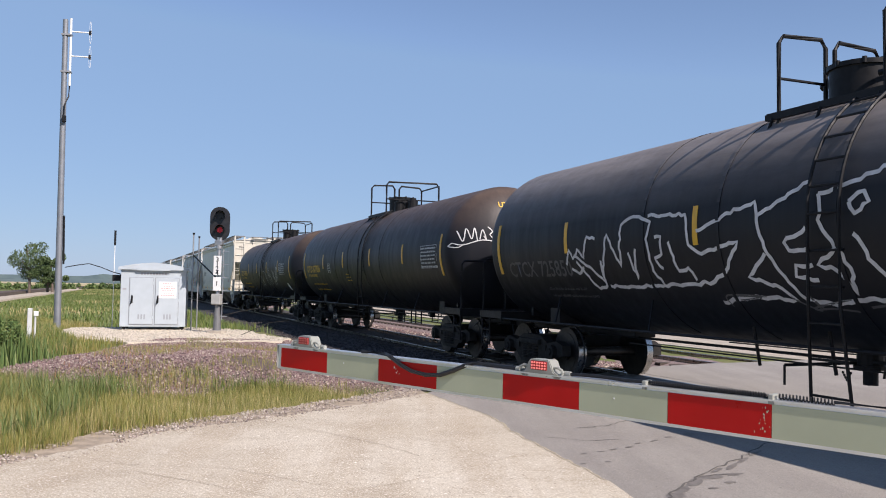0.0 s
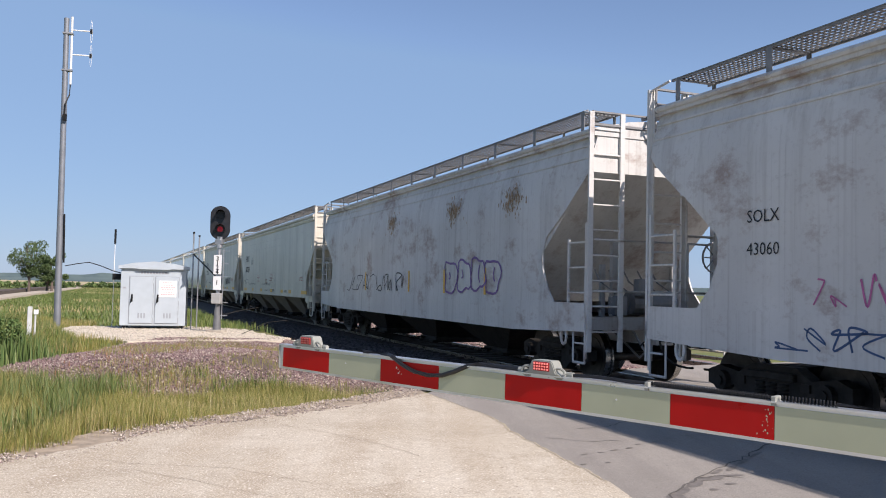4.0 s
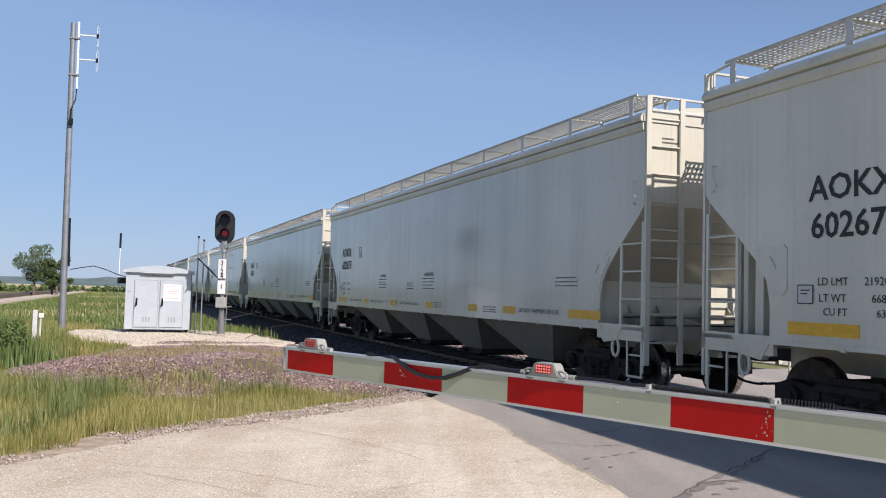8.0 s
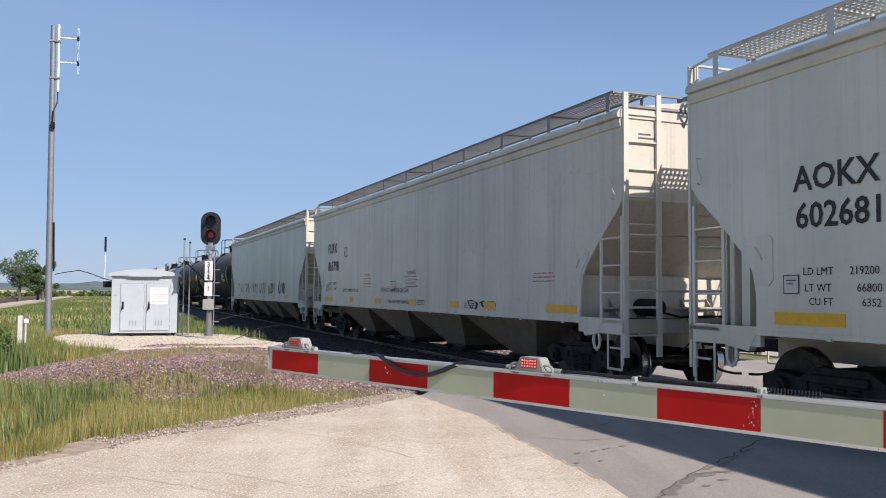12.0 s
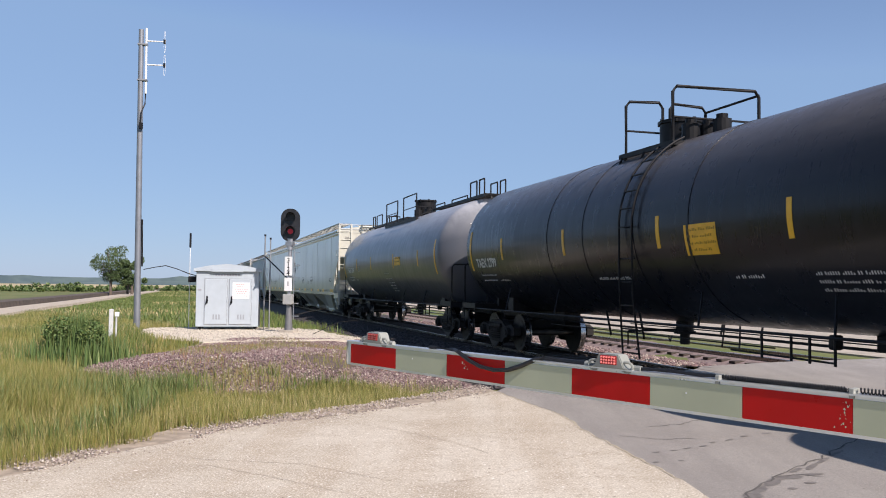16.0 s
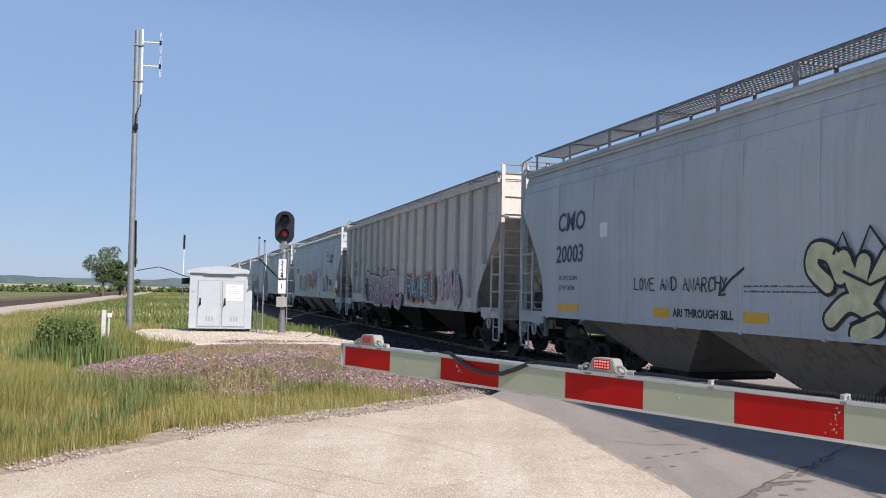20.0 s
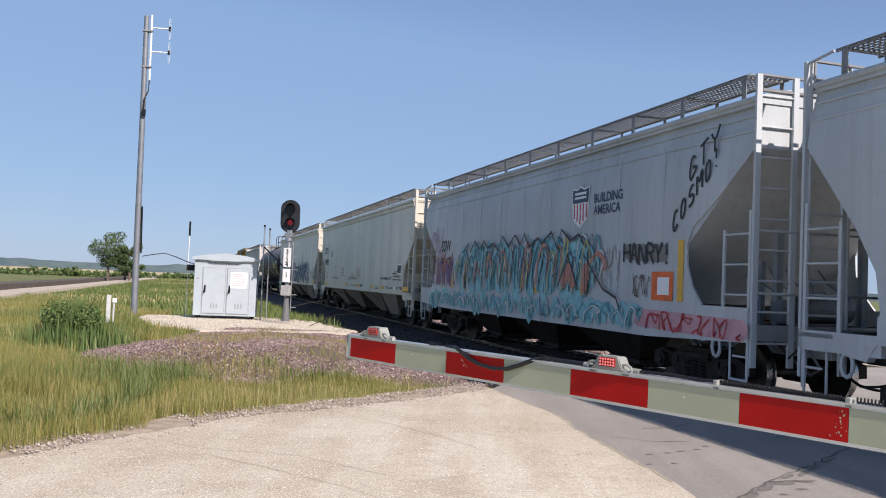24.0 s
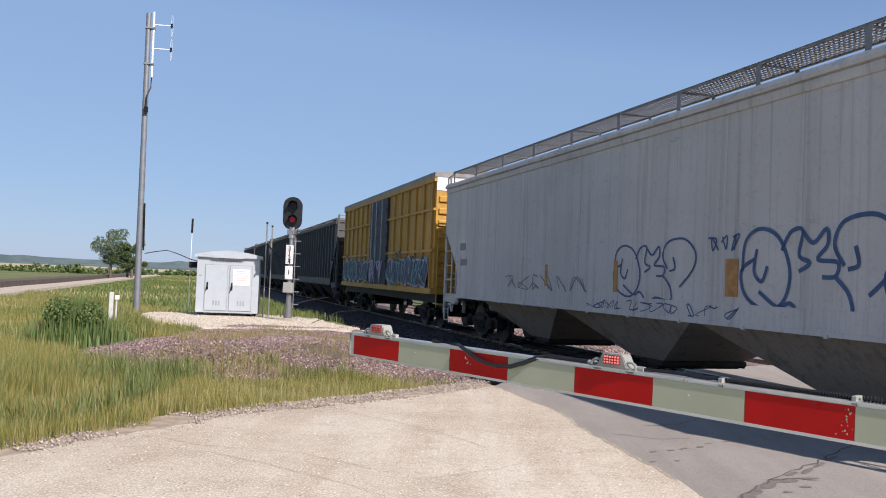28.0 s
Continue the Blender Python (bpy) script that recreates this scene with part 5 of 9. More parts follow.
def ladder(bm, w, z0, z1, n, r=0.016, stile=0.032):
    """Flat ladder in the y-z plane at x = 0: two stiles and n rungs, held off by brackets."""
    for y in (-w / 2, w / 2):
        box(bm, -stile * 0.6, stile * 0.6, y - stile, y + stile, z0, z1)
    for k in range(n):
        z = z0 + (z1 - z0) * (k + 0.5) / n
        bar(bm, (0, -w / 2, z), (0, w / 2, z), r, 6)


def grating(bm, x0, x1, y0, y1, z, step=0.048):
    ny = 5
    for k in range(ny + 1):
        y = y0 + (y1 - y0) * k / ny
        box(bm, x0, x1, y - 0.006, y + 0.006, z - 0.03, z + 0.005)
    k = 0
    x = x0
    while x < x1:
        box(bm, x - 0.005, x + 0.005, y0, y1, z - 0.025, z + 0.003)
        x += step


def pierced(bm, x0, x1, y0, y1, z, step=0.085):
    """Thin walkway plate pierced by rows of holes: flat strips along and across."""
    ny = max(3, round((y1 - y0) / step))
    for k in range(ny + 1):
        y = y0 + (y1 - y0) * k / ny
        box(bm, x0, x1, y - 0.021, y + 0.021, z - 0.004, z)
    n = round((x1 - x0) / step)
    for i in range(n + 1):
        x = x0 + (x1 - x0) * i / n
        box(bm, x - 0.021, x + 0.021, y0, y1, z - 0.006, z - 0.002)


HW = 1.6  # half width of a hopper


def hopper_profile(L, style):
    h = L / 2
    if style == "modern":
        return [(h, 4.31), (h, 3.0), (h - 0.12, 2.86), (h - 0.62, 2.42), (h - 1.0, 2.05), (h - 1.13, 1.85), (h - 1.18, 1.62), (h - 1.2, 1.2)]
    if style == "curved":
        return [(h, 4.2), (h - 0.02, 3.45), (h - 0.3, 3.1), (h - 0.85, 2.4), (h - 1.15, 1.9), (h - 1.22, 1.45), (h - 1.22, 1.12)]
    if style == "sill":
        return [(h, 4.27), (h, 3.6), (h - 0.15, 3.45), (h - 0.72, 3.0), (h - 1.38, 2.58), (h - 1.52, 2.3), (h - 1.5, 2.0), (h - 1.35, 1.68), (h - 1.1, 1.42)]
    return [(h, 4.32), (h, 3.35), (h - 1.6, 1.5), (h - 1.6, 1.05)]


def hopper_body(L, style):
    pr = hopper_profile(L, style)
    poly = pr + [(-x, z) for x, z in reversed(pr)]

    top, deep = pr[0][1], {"modern": (3.0, 1.75), "curved": (3.55, 2.7), "sill": (3.6, 2.6)}.get(style, (3.35, 2.4))
    h, low = L / 2, pr[-1][1]
    if style == "modern":
        # slope sheet over an upright shear plate
        core = [(h, top), (h, 3.0), (h - 1.22, 1.9), (h - 1.27, 1.88), (h - 1.27, 1.1)]
    else:
        core = [(h, top), (h, deep[0]), (h - deep[1], low)]
    core += [(-x, z) for x, z in reversed(core)]

    def build(bm):
        # slope-ended core between two side sheets
        prism(bm, core, -HW + 0.03, HW - 0.03)
        prism(bm, poly, HW - 0.035, HW)
        prism(bm, poly, -HW, -HW + 0.035)
        if style in ("curved", "sill"):
            # the sides lean in towards the roof
            for z in (3.3, 3.75):
                bmesh.ops.bisect_plane(bm, geom=bm.verts[:] + bm.edges[:] + bm.faces[:], plane_co=(0, 0, z), plane_no=(0, 0, 1))
            for v in bm.verts:
                t = max(0.0, (v.co.z - 3.2) / 0.9)
                v.co.y *= 1 - 0.09 * t * t
    return build


def roof(L, style):
    top = hopper_profile(L, style)[0][1]
    w = HW if style in ("modern", "ribbed") else HW * 0.91

    def build(bm):
        sec = [(-w - 0.03, top - 0.06), (-w - 0.03, top + 0.06), (-w + 0.12, top + 0.1), (-0.8, top + 0.22), (-0.3, top + 0.27), (0.3, top + 0.27), (0.8, top + 0.22), (w - 0.12, top + 0.1), (w + 0.03, top + 0.06), (w + 0.03, top - 0.06)]
        a = [bm.verts.new((-L / 2 - 0.02, y, z)) for y, z in sec]
        b = [bm.verts.new((L / 2 + 0.02, y, z)) for y, z in sec]
        bm.faces.new(a)
        bm.faces.new(b[::-1])
        n = len(sec)
        for i in range(n):
            bm.faces.new((a[i], b[i], b[(i + 1) % n], a[(i + 1) % n]))
        # long hatch cover
        box(bm, -L / 2 + 0.7, L / 2 - 0.7, -0.28, 0.28, top + 0.27, top + 0.36, 0.03)
        k = -L / 2 + 1.2
        while k < L / 2 - 1:
            box(bm, k - 0.03, k + 0.03, -0.36, 0.36, top + 0.27, top + 0.39)
            k += 1.1
        if style in ("curved", "sill"):
            # rolled roof edge
            for s in (-1, 1):
                bar(bm, (-L / 2, s * (w + 0.02), top + 0.03), (L / 2, s * (w + 0.02), top + 0.03), 0.05, 8)
        bmesh.ops.recalc_face_normals(bm, faces=bm.faces)
    return build


def board(L, style):
    """Roof walkway on one side: grating carried by brackets above the roof's edge."""
    top = hopper_profile(L, style)[0][1]
    w = HW if style in ("modern", "ribbed") else HW * 0.93

    def build(bm):
        y0, y1, z = (w - 0.7, w - 0.06, top + 0.42) if style != "ribbed" else (w - 0.6, w - 0.02, top + 0.21)
        pierced(bm, -L / 2 + 0.35, L / 2 - 0.35, y0, y1, z)
        for y in (y0, y1):
            box(bm, -L / 2 + 0.3, L / 2 - 0.3, y - 0.012, y + 0.012, z - 0.028, z + 0.012)
    return build


def bracket(top, w, low=False):
    """One upright pair that carries the walkway at x = 0, on the +y side."""
    def build(bm):
        if low:
            box(bm, -0.05, 0.05, w - 0.6, w - 0.02, top + 0.16, top + 0.2)
            box(bm, -0.05, 0.05, w - 0.028, w - 0.018, top + 0.0, top + 0.2)
            return
        box(bm, -0.05, 0.05, w - 0.054, w - 0.046, top + 0.0, top + 0.43)
        box(bm, -0.04, 0.04, w - 0.69, w - 0.68, top + 0.14, top + 0.40)
        box(bm, -0.03, 0.03, w - 0.7, w - 0.056, top + 0.388, top + 0.41)
    return build


def cross_board(top):
    """Grating across one end, at x = 0, reaching out along +x."""
    def build(bm):
        pierced(bm, -0.12, 0.34, -0.45, 0.45, top + 0.34)
        for y in (-0.45, 0.45):
            box(bm, -0.14, 0.36, y - 0.015, y + 0.015, top + 0.29, top + 0.35)
            bar(bm, (0.3, y, top + 0.3), (0.0, y, top - 0.12), 0.018, 6)
        bar(bm, (-0.02, -1.5, top + 0.34), (-0.02, 1.5, top + 0.34), 0.022, 6)
        bar(bm, (0.02, -1.5, top + 0.12), (0.02, 1.5, top + 0.12), 0.03, 6)
        for y in (-1.5, 1.5):
            bar(bm, (-0.02, y, top + 0.36), (-0.02, y, top - 0.02), 0.02, 6)
    return build


def end_gear(L, style):
    """Corner ladders, platform, grab irons and struts of one end, at the +x end."""
    top = hopper_profile(L, style)[0][1]
    h = L / 2

    def build(bm):
        x = h + 0.03
        y = HW - 0.3
        # end ladder with stiles from platform to roof
        for yy in (HW - 0.02, HW - 0.62):
            box(bm, x - 0.02, x + 0.025, yy - 0.065, yy + 0.02, 0.62, top + 0.33)
            box(bm, x - 0.05, x - 0.02, yy - 0.065, yy - 0.045, 0.62, top + 0.33)
        k = 0
        z = 0.95
        while z < top + 0.1:
            bar(bm, (x, HW - 0.02, z), (x, HW - 0.62, z), 0.016, 6)
            z += 0.42
        # stile brow to the walkway
        bar(bm, (x, HW - 0.02, top + 0.3), (x - 0.35, HW - 0.12, top + 0.4), 0.02, 6)
        # side ladder, low, in the cut-away
        for xx in (h - 0.03, h - 0.6):
            box(bm, xx - 0.03, xx + 0.02, HW - 0.035, HW - 0.005, 0.5 if xx > h - 0.3 else 1.0, 2.75 if xx > h - 0.3 else 2.5)
        z = 0.75
        while z < 2.6:
            bar(bm, (h - 0.03, HW - 0.015, z), (h - (0.6 if z > 1.0 else 0.35), HW - 0.015, z), 0.016, 6)
            z += 0.42
        # long cross grab irons
        for z in (1.62, 2.47):
            bar(bm, (x + 0.02, HW - 0.62, z), (x + 0.02, -HW + 0.1, z), 0.018, 6)
        # platform and its edge
        box(bm, h - 1.2, h + 0.02, -HW, HW, 1.12, 1.17)
        box(bm, h - 0.02, h + 0.05, -HW, HW, 0.98, 1.2)
        box(bm, h - 1.25, h, HW - 0.06, HW, 0.96, 1.2)
        # jacking pad and tow loop
        prism(bm, [(h - 1.25, 1.2), (h - 0.5, 1.2), (h - 0.7, 0.95), (h - 1.05, 0.9)], HW - 0.1, HW + 0.01)
        bent(bm, [(h - 0.74 + 0.09 * math.cos(a), HW - 0.02, 0.84 + 0.14 * math.sin(a)) for a in np.linspace(0, 2 * math.pi, 13)], 0.026, 6)
        # upright struts under the slope sheet
        for yy in (-0.75, 0.75) if style != "modern" else ():
            box(bm, h - 0.55, h - 0.45, yy - 0.05, yy + 0.05, 1.15, 2.5)
            box(bm, h - 0.9, h - 0.82, yy - 0.04, yy + 0.04, 1.15, 2.1)
        if style == "modern":
            # gussets and a pipe at the foot of the shear plate
            for yy in (-1.0, -0.45, 0.45, 1.0):
                prism(bm, [(h - 1.27, 1.17), (h - 0.98, 1.17), (h - 1.27, 1.5)], yy - 0.012, yy + 0.012)
            bar(bm, (h - 1.0, -1.3, 1.32), (h - 1.0, 1.3, 1.32), 0.035, 8)
        # stirrup step
        for xx in (h - 0.05, h - 0.42):
            bar(bm, (xx, HW - 0.02, 0.98), (xx, HW - 0.02, 0.42), 0.018, 6)
        bar(bm, (h - 0.05, HW - 0.02, 0.43), (h - 0.42, HW - 0.02, 0.43), 0.02, 6)
    return build


def brake_gear(L):
    h = L / 2

    def build(bm):
        # air reservoir, valve and pipes on the platform, at the -x end
        disc(bm, (-h + 0.62, -0.1, 1.42), (0, 1, 0), 0.21, 0.9, 16)
        box(bm, -h + 0.35, -h + 0.6, 0.55, 0.8, 1.2, 1.55, 0.03)
        box(bm, -h + 0.3, -h + 0.5, 0.1, 0.35, 1.55, 1.85, 0.03)
        for k in range(5):
            y = -0.5 + 0.3 * k
            bent(bm, [(-h + 0.55, y, 1.25), (-h + 0.45, y + 0.05, 1.6), (-h + 0.7, y + 0.2, 1.8), (-h + 0.95, y + 0.15, 2.0)], 0.016, 6)
        # brake wheel
        bent(bm, [(-h - 0.08, -0.95 + 0.27 * math.cos(a), 2.25 + 0.27 * math.sin(a)) for a in np.linspace(0, 2 * math.pi, 19)], 0.018, 6)
        for k in range(4):
            a = k * math.pi / 4
            bar(bm, (-h - 0.08, -0.95 - 0.27 * math.cos(a), 2.25 - 0.27 * math.sin(a)), (-h - 0.08, -0.95 + 0.27 * math.cos(a), 2.25 + 0.27 * math.sin(a)), 0.012, 6)
        bent(bm, [(-h + 0.1, 0.6, 0.95), (-h - 0.1, 0.5, 0.62), (-h + 0.2, 0.4, 0.5), (-h + 0.6, 0.4, 0.7), (-h + 0.9, 0.5, 0.95)], 0.02, 6)
    return build


def reservoir(drum):
    """Small air tank and pipe on the platform, x measured from the car's end."""
    def build(bm):
        if drum:
            disc(bm, (0.55, 0.72, 1.36), (1, 0, 0), 0.14, 0.5, 16)
        bent(bm, [(0.3, 0.72, 1.3), (0.2, 0.4, 1.22), (0.25, -0.6, 1.22), (0.4, -1.1, 1.25)], 0.02, 6)
    return build


def corner_posts(bm):
    """Channel posts behind the far cut-away, x measured from the car's end."""
    box(bm, -0.94, -0.80, 1.36, 1.47, 1.15, 2.2)
    box(bm, -0.66, -0.58, 1.3, 1.46, 1.15, 2.45)
    box(bm, -0.42, -0.36, 0.7, 0.86, 1.15, 2.62)


def valve_rack(L):
    """Control valve, second reservoir and looping pipes on the +x platform."""
    h = L / 2

    def build(bm):
        disc(bm, (h - 0.5, 0.55, 1.95), (0.3, 1, 0), 0.19, 0.55, 14)
        disc(bm, (h - 0.62, 0.15, 2.2), (1, 0, 0), 0.24, 0.14, 18)
        box(bm, h - 0.75, h - 0.45, 0.3, 0.75, 1.25, 1.65, 0.03)
        box(bm, h - 0.6, h - 0.35, 0.85, 1.1, 1.5, 1.85, 0.03)
        for k in range(6):
            y = 1.25 - 0.3 * k
            bent(bm, curve3([(h - 0.3, y, 1.2), (h - 0.25, y + 0.1, 1.6), (h - 0.45, y - 0.1, 2.05 + 0.08 * (k % 3)), (h - 0.7, y + 0.15, 2.2), (h - 0.85, y, 1.7)]), 0.017, 6)
        bent(bm, [(h - 0.2, 0.7 + 0.24 * math.cos(a), 2.28 + 0.24 * math.sin(a)) for a in np.linspace(0, 2 * math.pi, 17)], 0.014, 6)
        for yy in (1.15, 0.35):
            box(bm, h - 0.32, h - 0.26, yy - 0.04, yy + 0.04, 1.15, 2.5)
    return build


def curve3(pts, n=5):
    """Smooths a path of points in space."""
    p = [Vector(q) for q in (pts[0], *pts, pts[-1])]
    out = []
    for i in range(1, len(p) - 2):
        for k in range(n):
            t = k / n
            a, b, c_, d = p[i - 1:i + 3]
            out.append(0.5 * (2 * b + (c_ - a) * t + (2 * a - 5 * b + 4 * c_ - d) * t * t + (3 * b - a - 3 * c_ + d) * t ** 3))
    return out + [p[-1]]


def gusset(bm):
    """Plate with rounded corners beside the cut-away, at the +x end of the +y side; its pose mirrors it for the other end."""
    prism(bm, [(-1.2, 1.68), (-1.14, 1.95), (-0.98, 2.12), (-0.92, 2.22), (-0.98, 2.28), (-1.42, 2.28), (-1.47, 2.23), (-1.47, 1.75), (-1.4, 1.68)], HW, HW + 0.012)
    bar(bm, (-1.2, HW + 0.02, 2.14), (-1.3, HW + 0.02, 2.0), 0.01, 6)


def grab_loop(bm):
    bent(bm, [(0.0, HW, 3.36), (0.0, HW + 0.07, 3.36), (-0.03, HW + 0.07, 3.2), (-0.1, HW + 0.07, 3.08), (-0.02, HW + 0.07, 3.04), (0.03, HW, 3.02)], 0.011, 6)


def end_marks(top):
    """Small stencils on the end sheet that cannot be read."""
    def build(bm):
        for y, z, w in ((1.3, top - 0.3, 0.22), (1.3, top - 0.36, 0.3), (1.28, top - 0.42, 0.18), (0.2, top - 0.5, 0.4), (0.2, top - 0.6, 0.55)):
            box(bm, -0.004, 0.002, y - w, y, z, z + 0.025)
    return build


def sill(L, style):
    h = L / 2

    def build(bm):
        if style == "sill":
            for s in (-1, 1):
                prism(bm, [(h - 0.02, 1.42), (h - 0.02, 0.95), (h - 2.6, 0.86), (-h + 2.6, 0.86), (-h + 0.02, 0.95), (-h + 0.02, 1.42)], s * HW - 0.03, s * HW + 0.012)
        else:
            e = 1.2 if style != "ribbed" else 1.6
            for s in (-1, 1):
                box(bm, -h + e, h - e, s * HW - 0.02, s * HW + 0.014, 1.16, 1.42)
                box(bm, -h + e - 0.1, h - e + 0.1, s * HW - 0.1, s * HW + 0.03, 1.1, 1.16)
                x = -h + e + 0.5
                while x < h - e:
                    box(bm, x - 0.03, x + 0.03, s * HW + 0.01, s * HW + 0.045, 1.08, 1.13)
                    x += 1.55
        # centre sill, in two stubs on cars whose bays hang free
        if style in ("ribbed", "sill"):
            box(bm, -h + 0.05, h - 0.05, -0.18, 0.18, 0.72, 1.05)
        else:
            for s in (-1, 1):
                box(bm, min(s * (h - 0.05), s * (h - 3.0)), max(s * (h - 0.05), s * (h - 3.0)), -0.18, 0.18, 0.72, 1.05)
    return build


def bay(w_top, drop):
    """One hopper bay: four slope sheets down to an outlet gate."""
    def build(bm):
        zt, zb = 1.14, drop
        top = [(-w_top / 2, -1.5), (w_top / 2, -1.5), (w_top / 2, 1.5), (-w_top / 2, 1.5)]
        q, v = (min(0.78, w_top * 0.27), 1.18) if w_top < 3.0 else (0.5, 0.8)
        bot = [(-q, -v), (q, -v), (q, v), (-q, v)]
        a = [bm.verts.new((x, y, zt)) for x, y in top]
        b = [bm.verts.new((x, y, zb)) for x, y in bot]
        for i in range(4):
            bm.faces.new((a[i], a[(i + 1) % 4], b[(i + 1) % 4], b[i]))
        bm.faces.new(b)
        bm.faces.new(a[::-1])
        bmesh.ops.recalc_face_normals(bm, faces=bm.faces)
    return build


def outlet(drop, wide):
    q, v = (0.85, 1.22) if not wide else (0.6, 0.86)

    def build(bm):
        box(bm, -q, q, -v, v, drop - 0.07, drop + 0.02, 0.015)
        box(bm, -q + 0.2, q - 0.2, -v + 0.02, v - 0.02, drop - 0.13, drop - 0.07)
        for s in (-1, 1):
            disc(bm, (0.3, s * (v + 0.03), drop - 0.06), (0, 1, 0), 0.05, 0.1, 10)
            bar(bm, (-q + 0.1, s * (v + 0.02), drop - 0.09), (q - 0.1, s * (v + 0.02), drop - 0.09), 0.025, 6)
        bar(bm, (0.2, -v - 0.25, drop - 0.02), (0.2, v + 0.25, drop - 0.02), 0.02, 6)
    return build


def eave(L, style):
    """Side plate under the roof's edge."""
    top = hopper_profile(L, style)[0][1]

    def build(bm):
        for s in (-1, 1):
            if style == "modern":
                # rolled eave: a leaning fascia over a lower ledge
                for sec in ([(0.0, -0.20), (0.03, -0.19), (0.045, -0.12), (0.04, -0.07), (0.0, -0.06)], [(0.0, -0.06), (0.075, -0.05), (0.085, 0.0), (0.05, 0.06), (0.0, 0.09)]):
                    a = [bm.verts.new((-L / 2, s * (HW + q), top + z)) for q, z in sec]
                    b = [bm.verts.new((L / 2, s * (HW + q), top + z)) for q, z in sec]
                    bm.faces.new(a)
                    bm.faces.new(b[::-1])
                    for i in range(len(sec)):
                        j = (i + 1) % len(sec)
                        bm.faces.new((a[i], a[j], b[j], b[i]))
                bmesh.ops.recalc_face_normals(bm, faces=bm.faces)
            elif style != "ribbed":
                for dz in (0.2, 0.42):
                    t = max(0.0, (top - dz - 3.2) / 0.9)
                    y = HW * (1 - 0.09 * t * t)
                    box(bm, -L / 2 + 0.02, L / 2 - 0.02, s * y - 0.012, s * y + 0.012, top - dz - 0.015, top - dz + 0.015)
            else:
                box(bm, -L / 2, L / 2, s * HW - 0.01, s * HW + 0.09, top - 0.1, top + 0.0)
    return build


def rib(z0, z1, deep=0.07):
    def build(bm):
        prism(bm, [(-0.06, z0), (-0.06, z1 - 0.03), (-0.04, z1), (0.04, z1), (0.06, z1 - 0.03), (0.06, z0), (0.04, z0 - 0.02), (-0.04, z0 - 0.02)], 0, deep)
    return build


def weld(z0, z1):
    def build(bm):
        box(bm, -0.011, 0.011, -0.004, 0.004, z0, z1)
    return build


def decal(name, x, z, w, h, material, car, y=None, label=""):
    """A flat sticker on a car's side: x is its far edge."""
    yy = HW + 0.006 if y is None else y
    bm = B()
    box(bm, x - w, x, yy - 0.002, yy + 0.003, z, z + h)
    return part(name, bm, material, car, label)


def bars(rows, material, car, y=None, name="small_print"):
    """Small print that cannot be read: rows of (x, z, width, height)."""
    bm = B()
    yy = HW + 0.006 if y is None else y
    for x, z, w, h in rows:
        box(bm, x - w, x, yy - 0.002, yy + 0.002, z, z + h)
    ob = part(name, bm, material, car)
    ob["kind"] = "stuff"
    return ob


def print_block(x, z, w, n, h=0.035, gap=0.075, ragged=0.25, seed=0):
    rnd = random.Random(seed)
    out = []
    for k in range(n):
        left = x
        end = x - w * (1 - ragged * rnd.random())
        while left > end:
            for i in range(rnd.randint(2, 7)):
                tall = h * rnd.choice((1.0, 1.0, 0.75, 0.55))
                out.append((left, z - k * gap, h * 0.32, tall * 0.85))
                left -= h * 0.85
            left -= h * 0.6
    return out


def panel_lines(car, xs_, zs_, x0, x1, z0, z1, material):
    """Faint weld seams on a flat side: one raised bead each."""
    for x in xs_:
        bm = B()
        box(bm, x - 0.003, x + 0.003, HW - 0.002, HW + 0.003, z0, z1)
        part("seam", bm, material, car)
    for z in zs_:
        bm = B()
        box(bm, x1, x0, HW - 0.002, HW + 0.003, z - 0.003, z + 0.003)
        part("seam", bm, material, car)


def lettering(lines, material, car, y=None, fat=0.0, name="lettering", label=""):
    if name == "lettering" and len(lines) > 1:
        return [lettering([ln], material, car, y, fat, name, label) for ln in lines][-1]
    me = text_mesh(lines, fat)
    ob = hung(name, me, material, car, label)
    if name != "lettering":
        ob["kind"] = "stuff"
    ob.matrix_local = Matrix.Translation((0, HW + 0.008 if y is None else y, 0))
    return ob


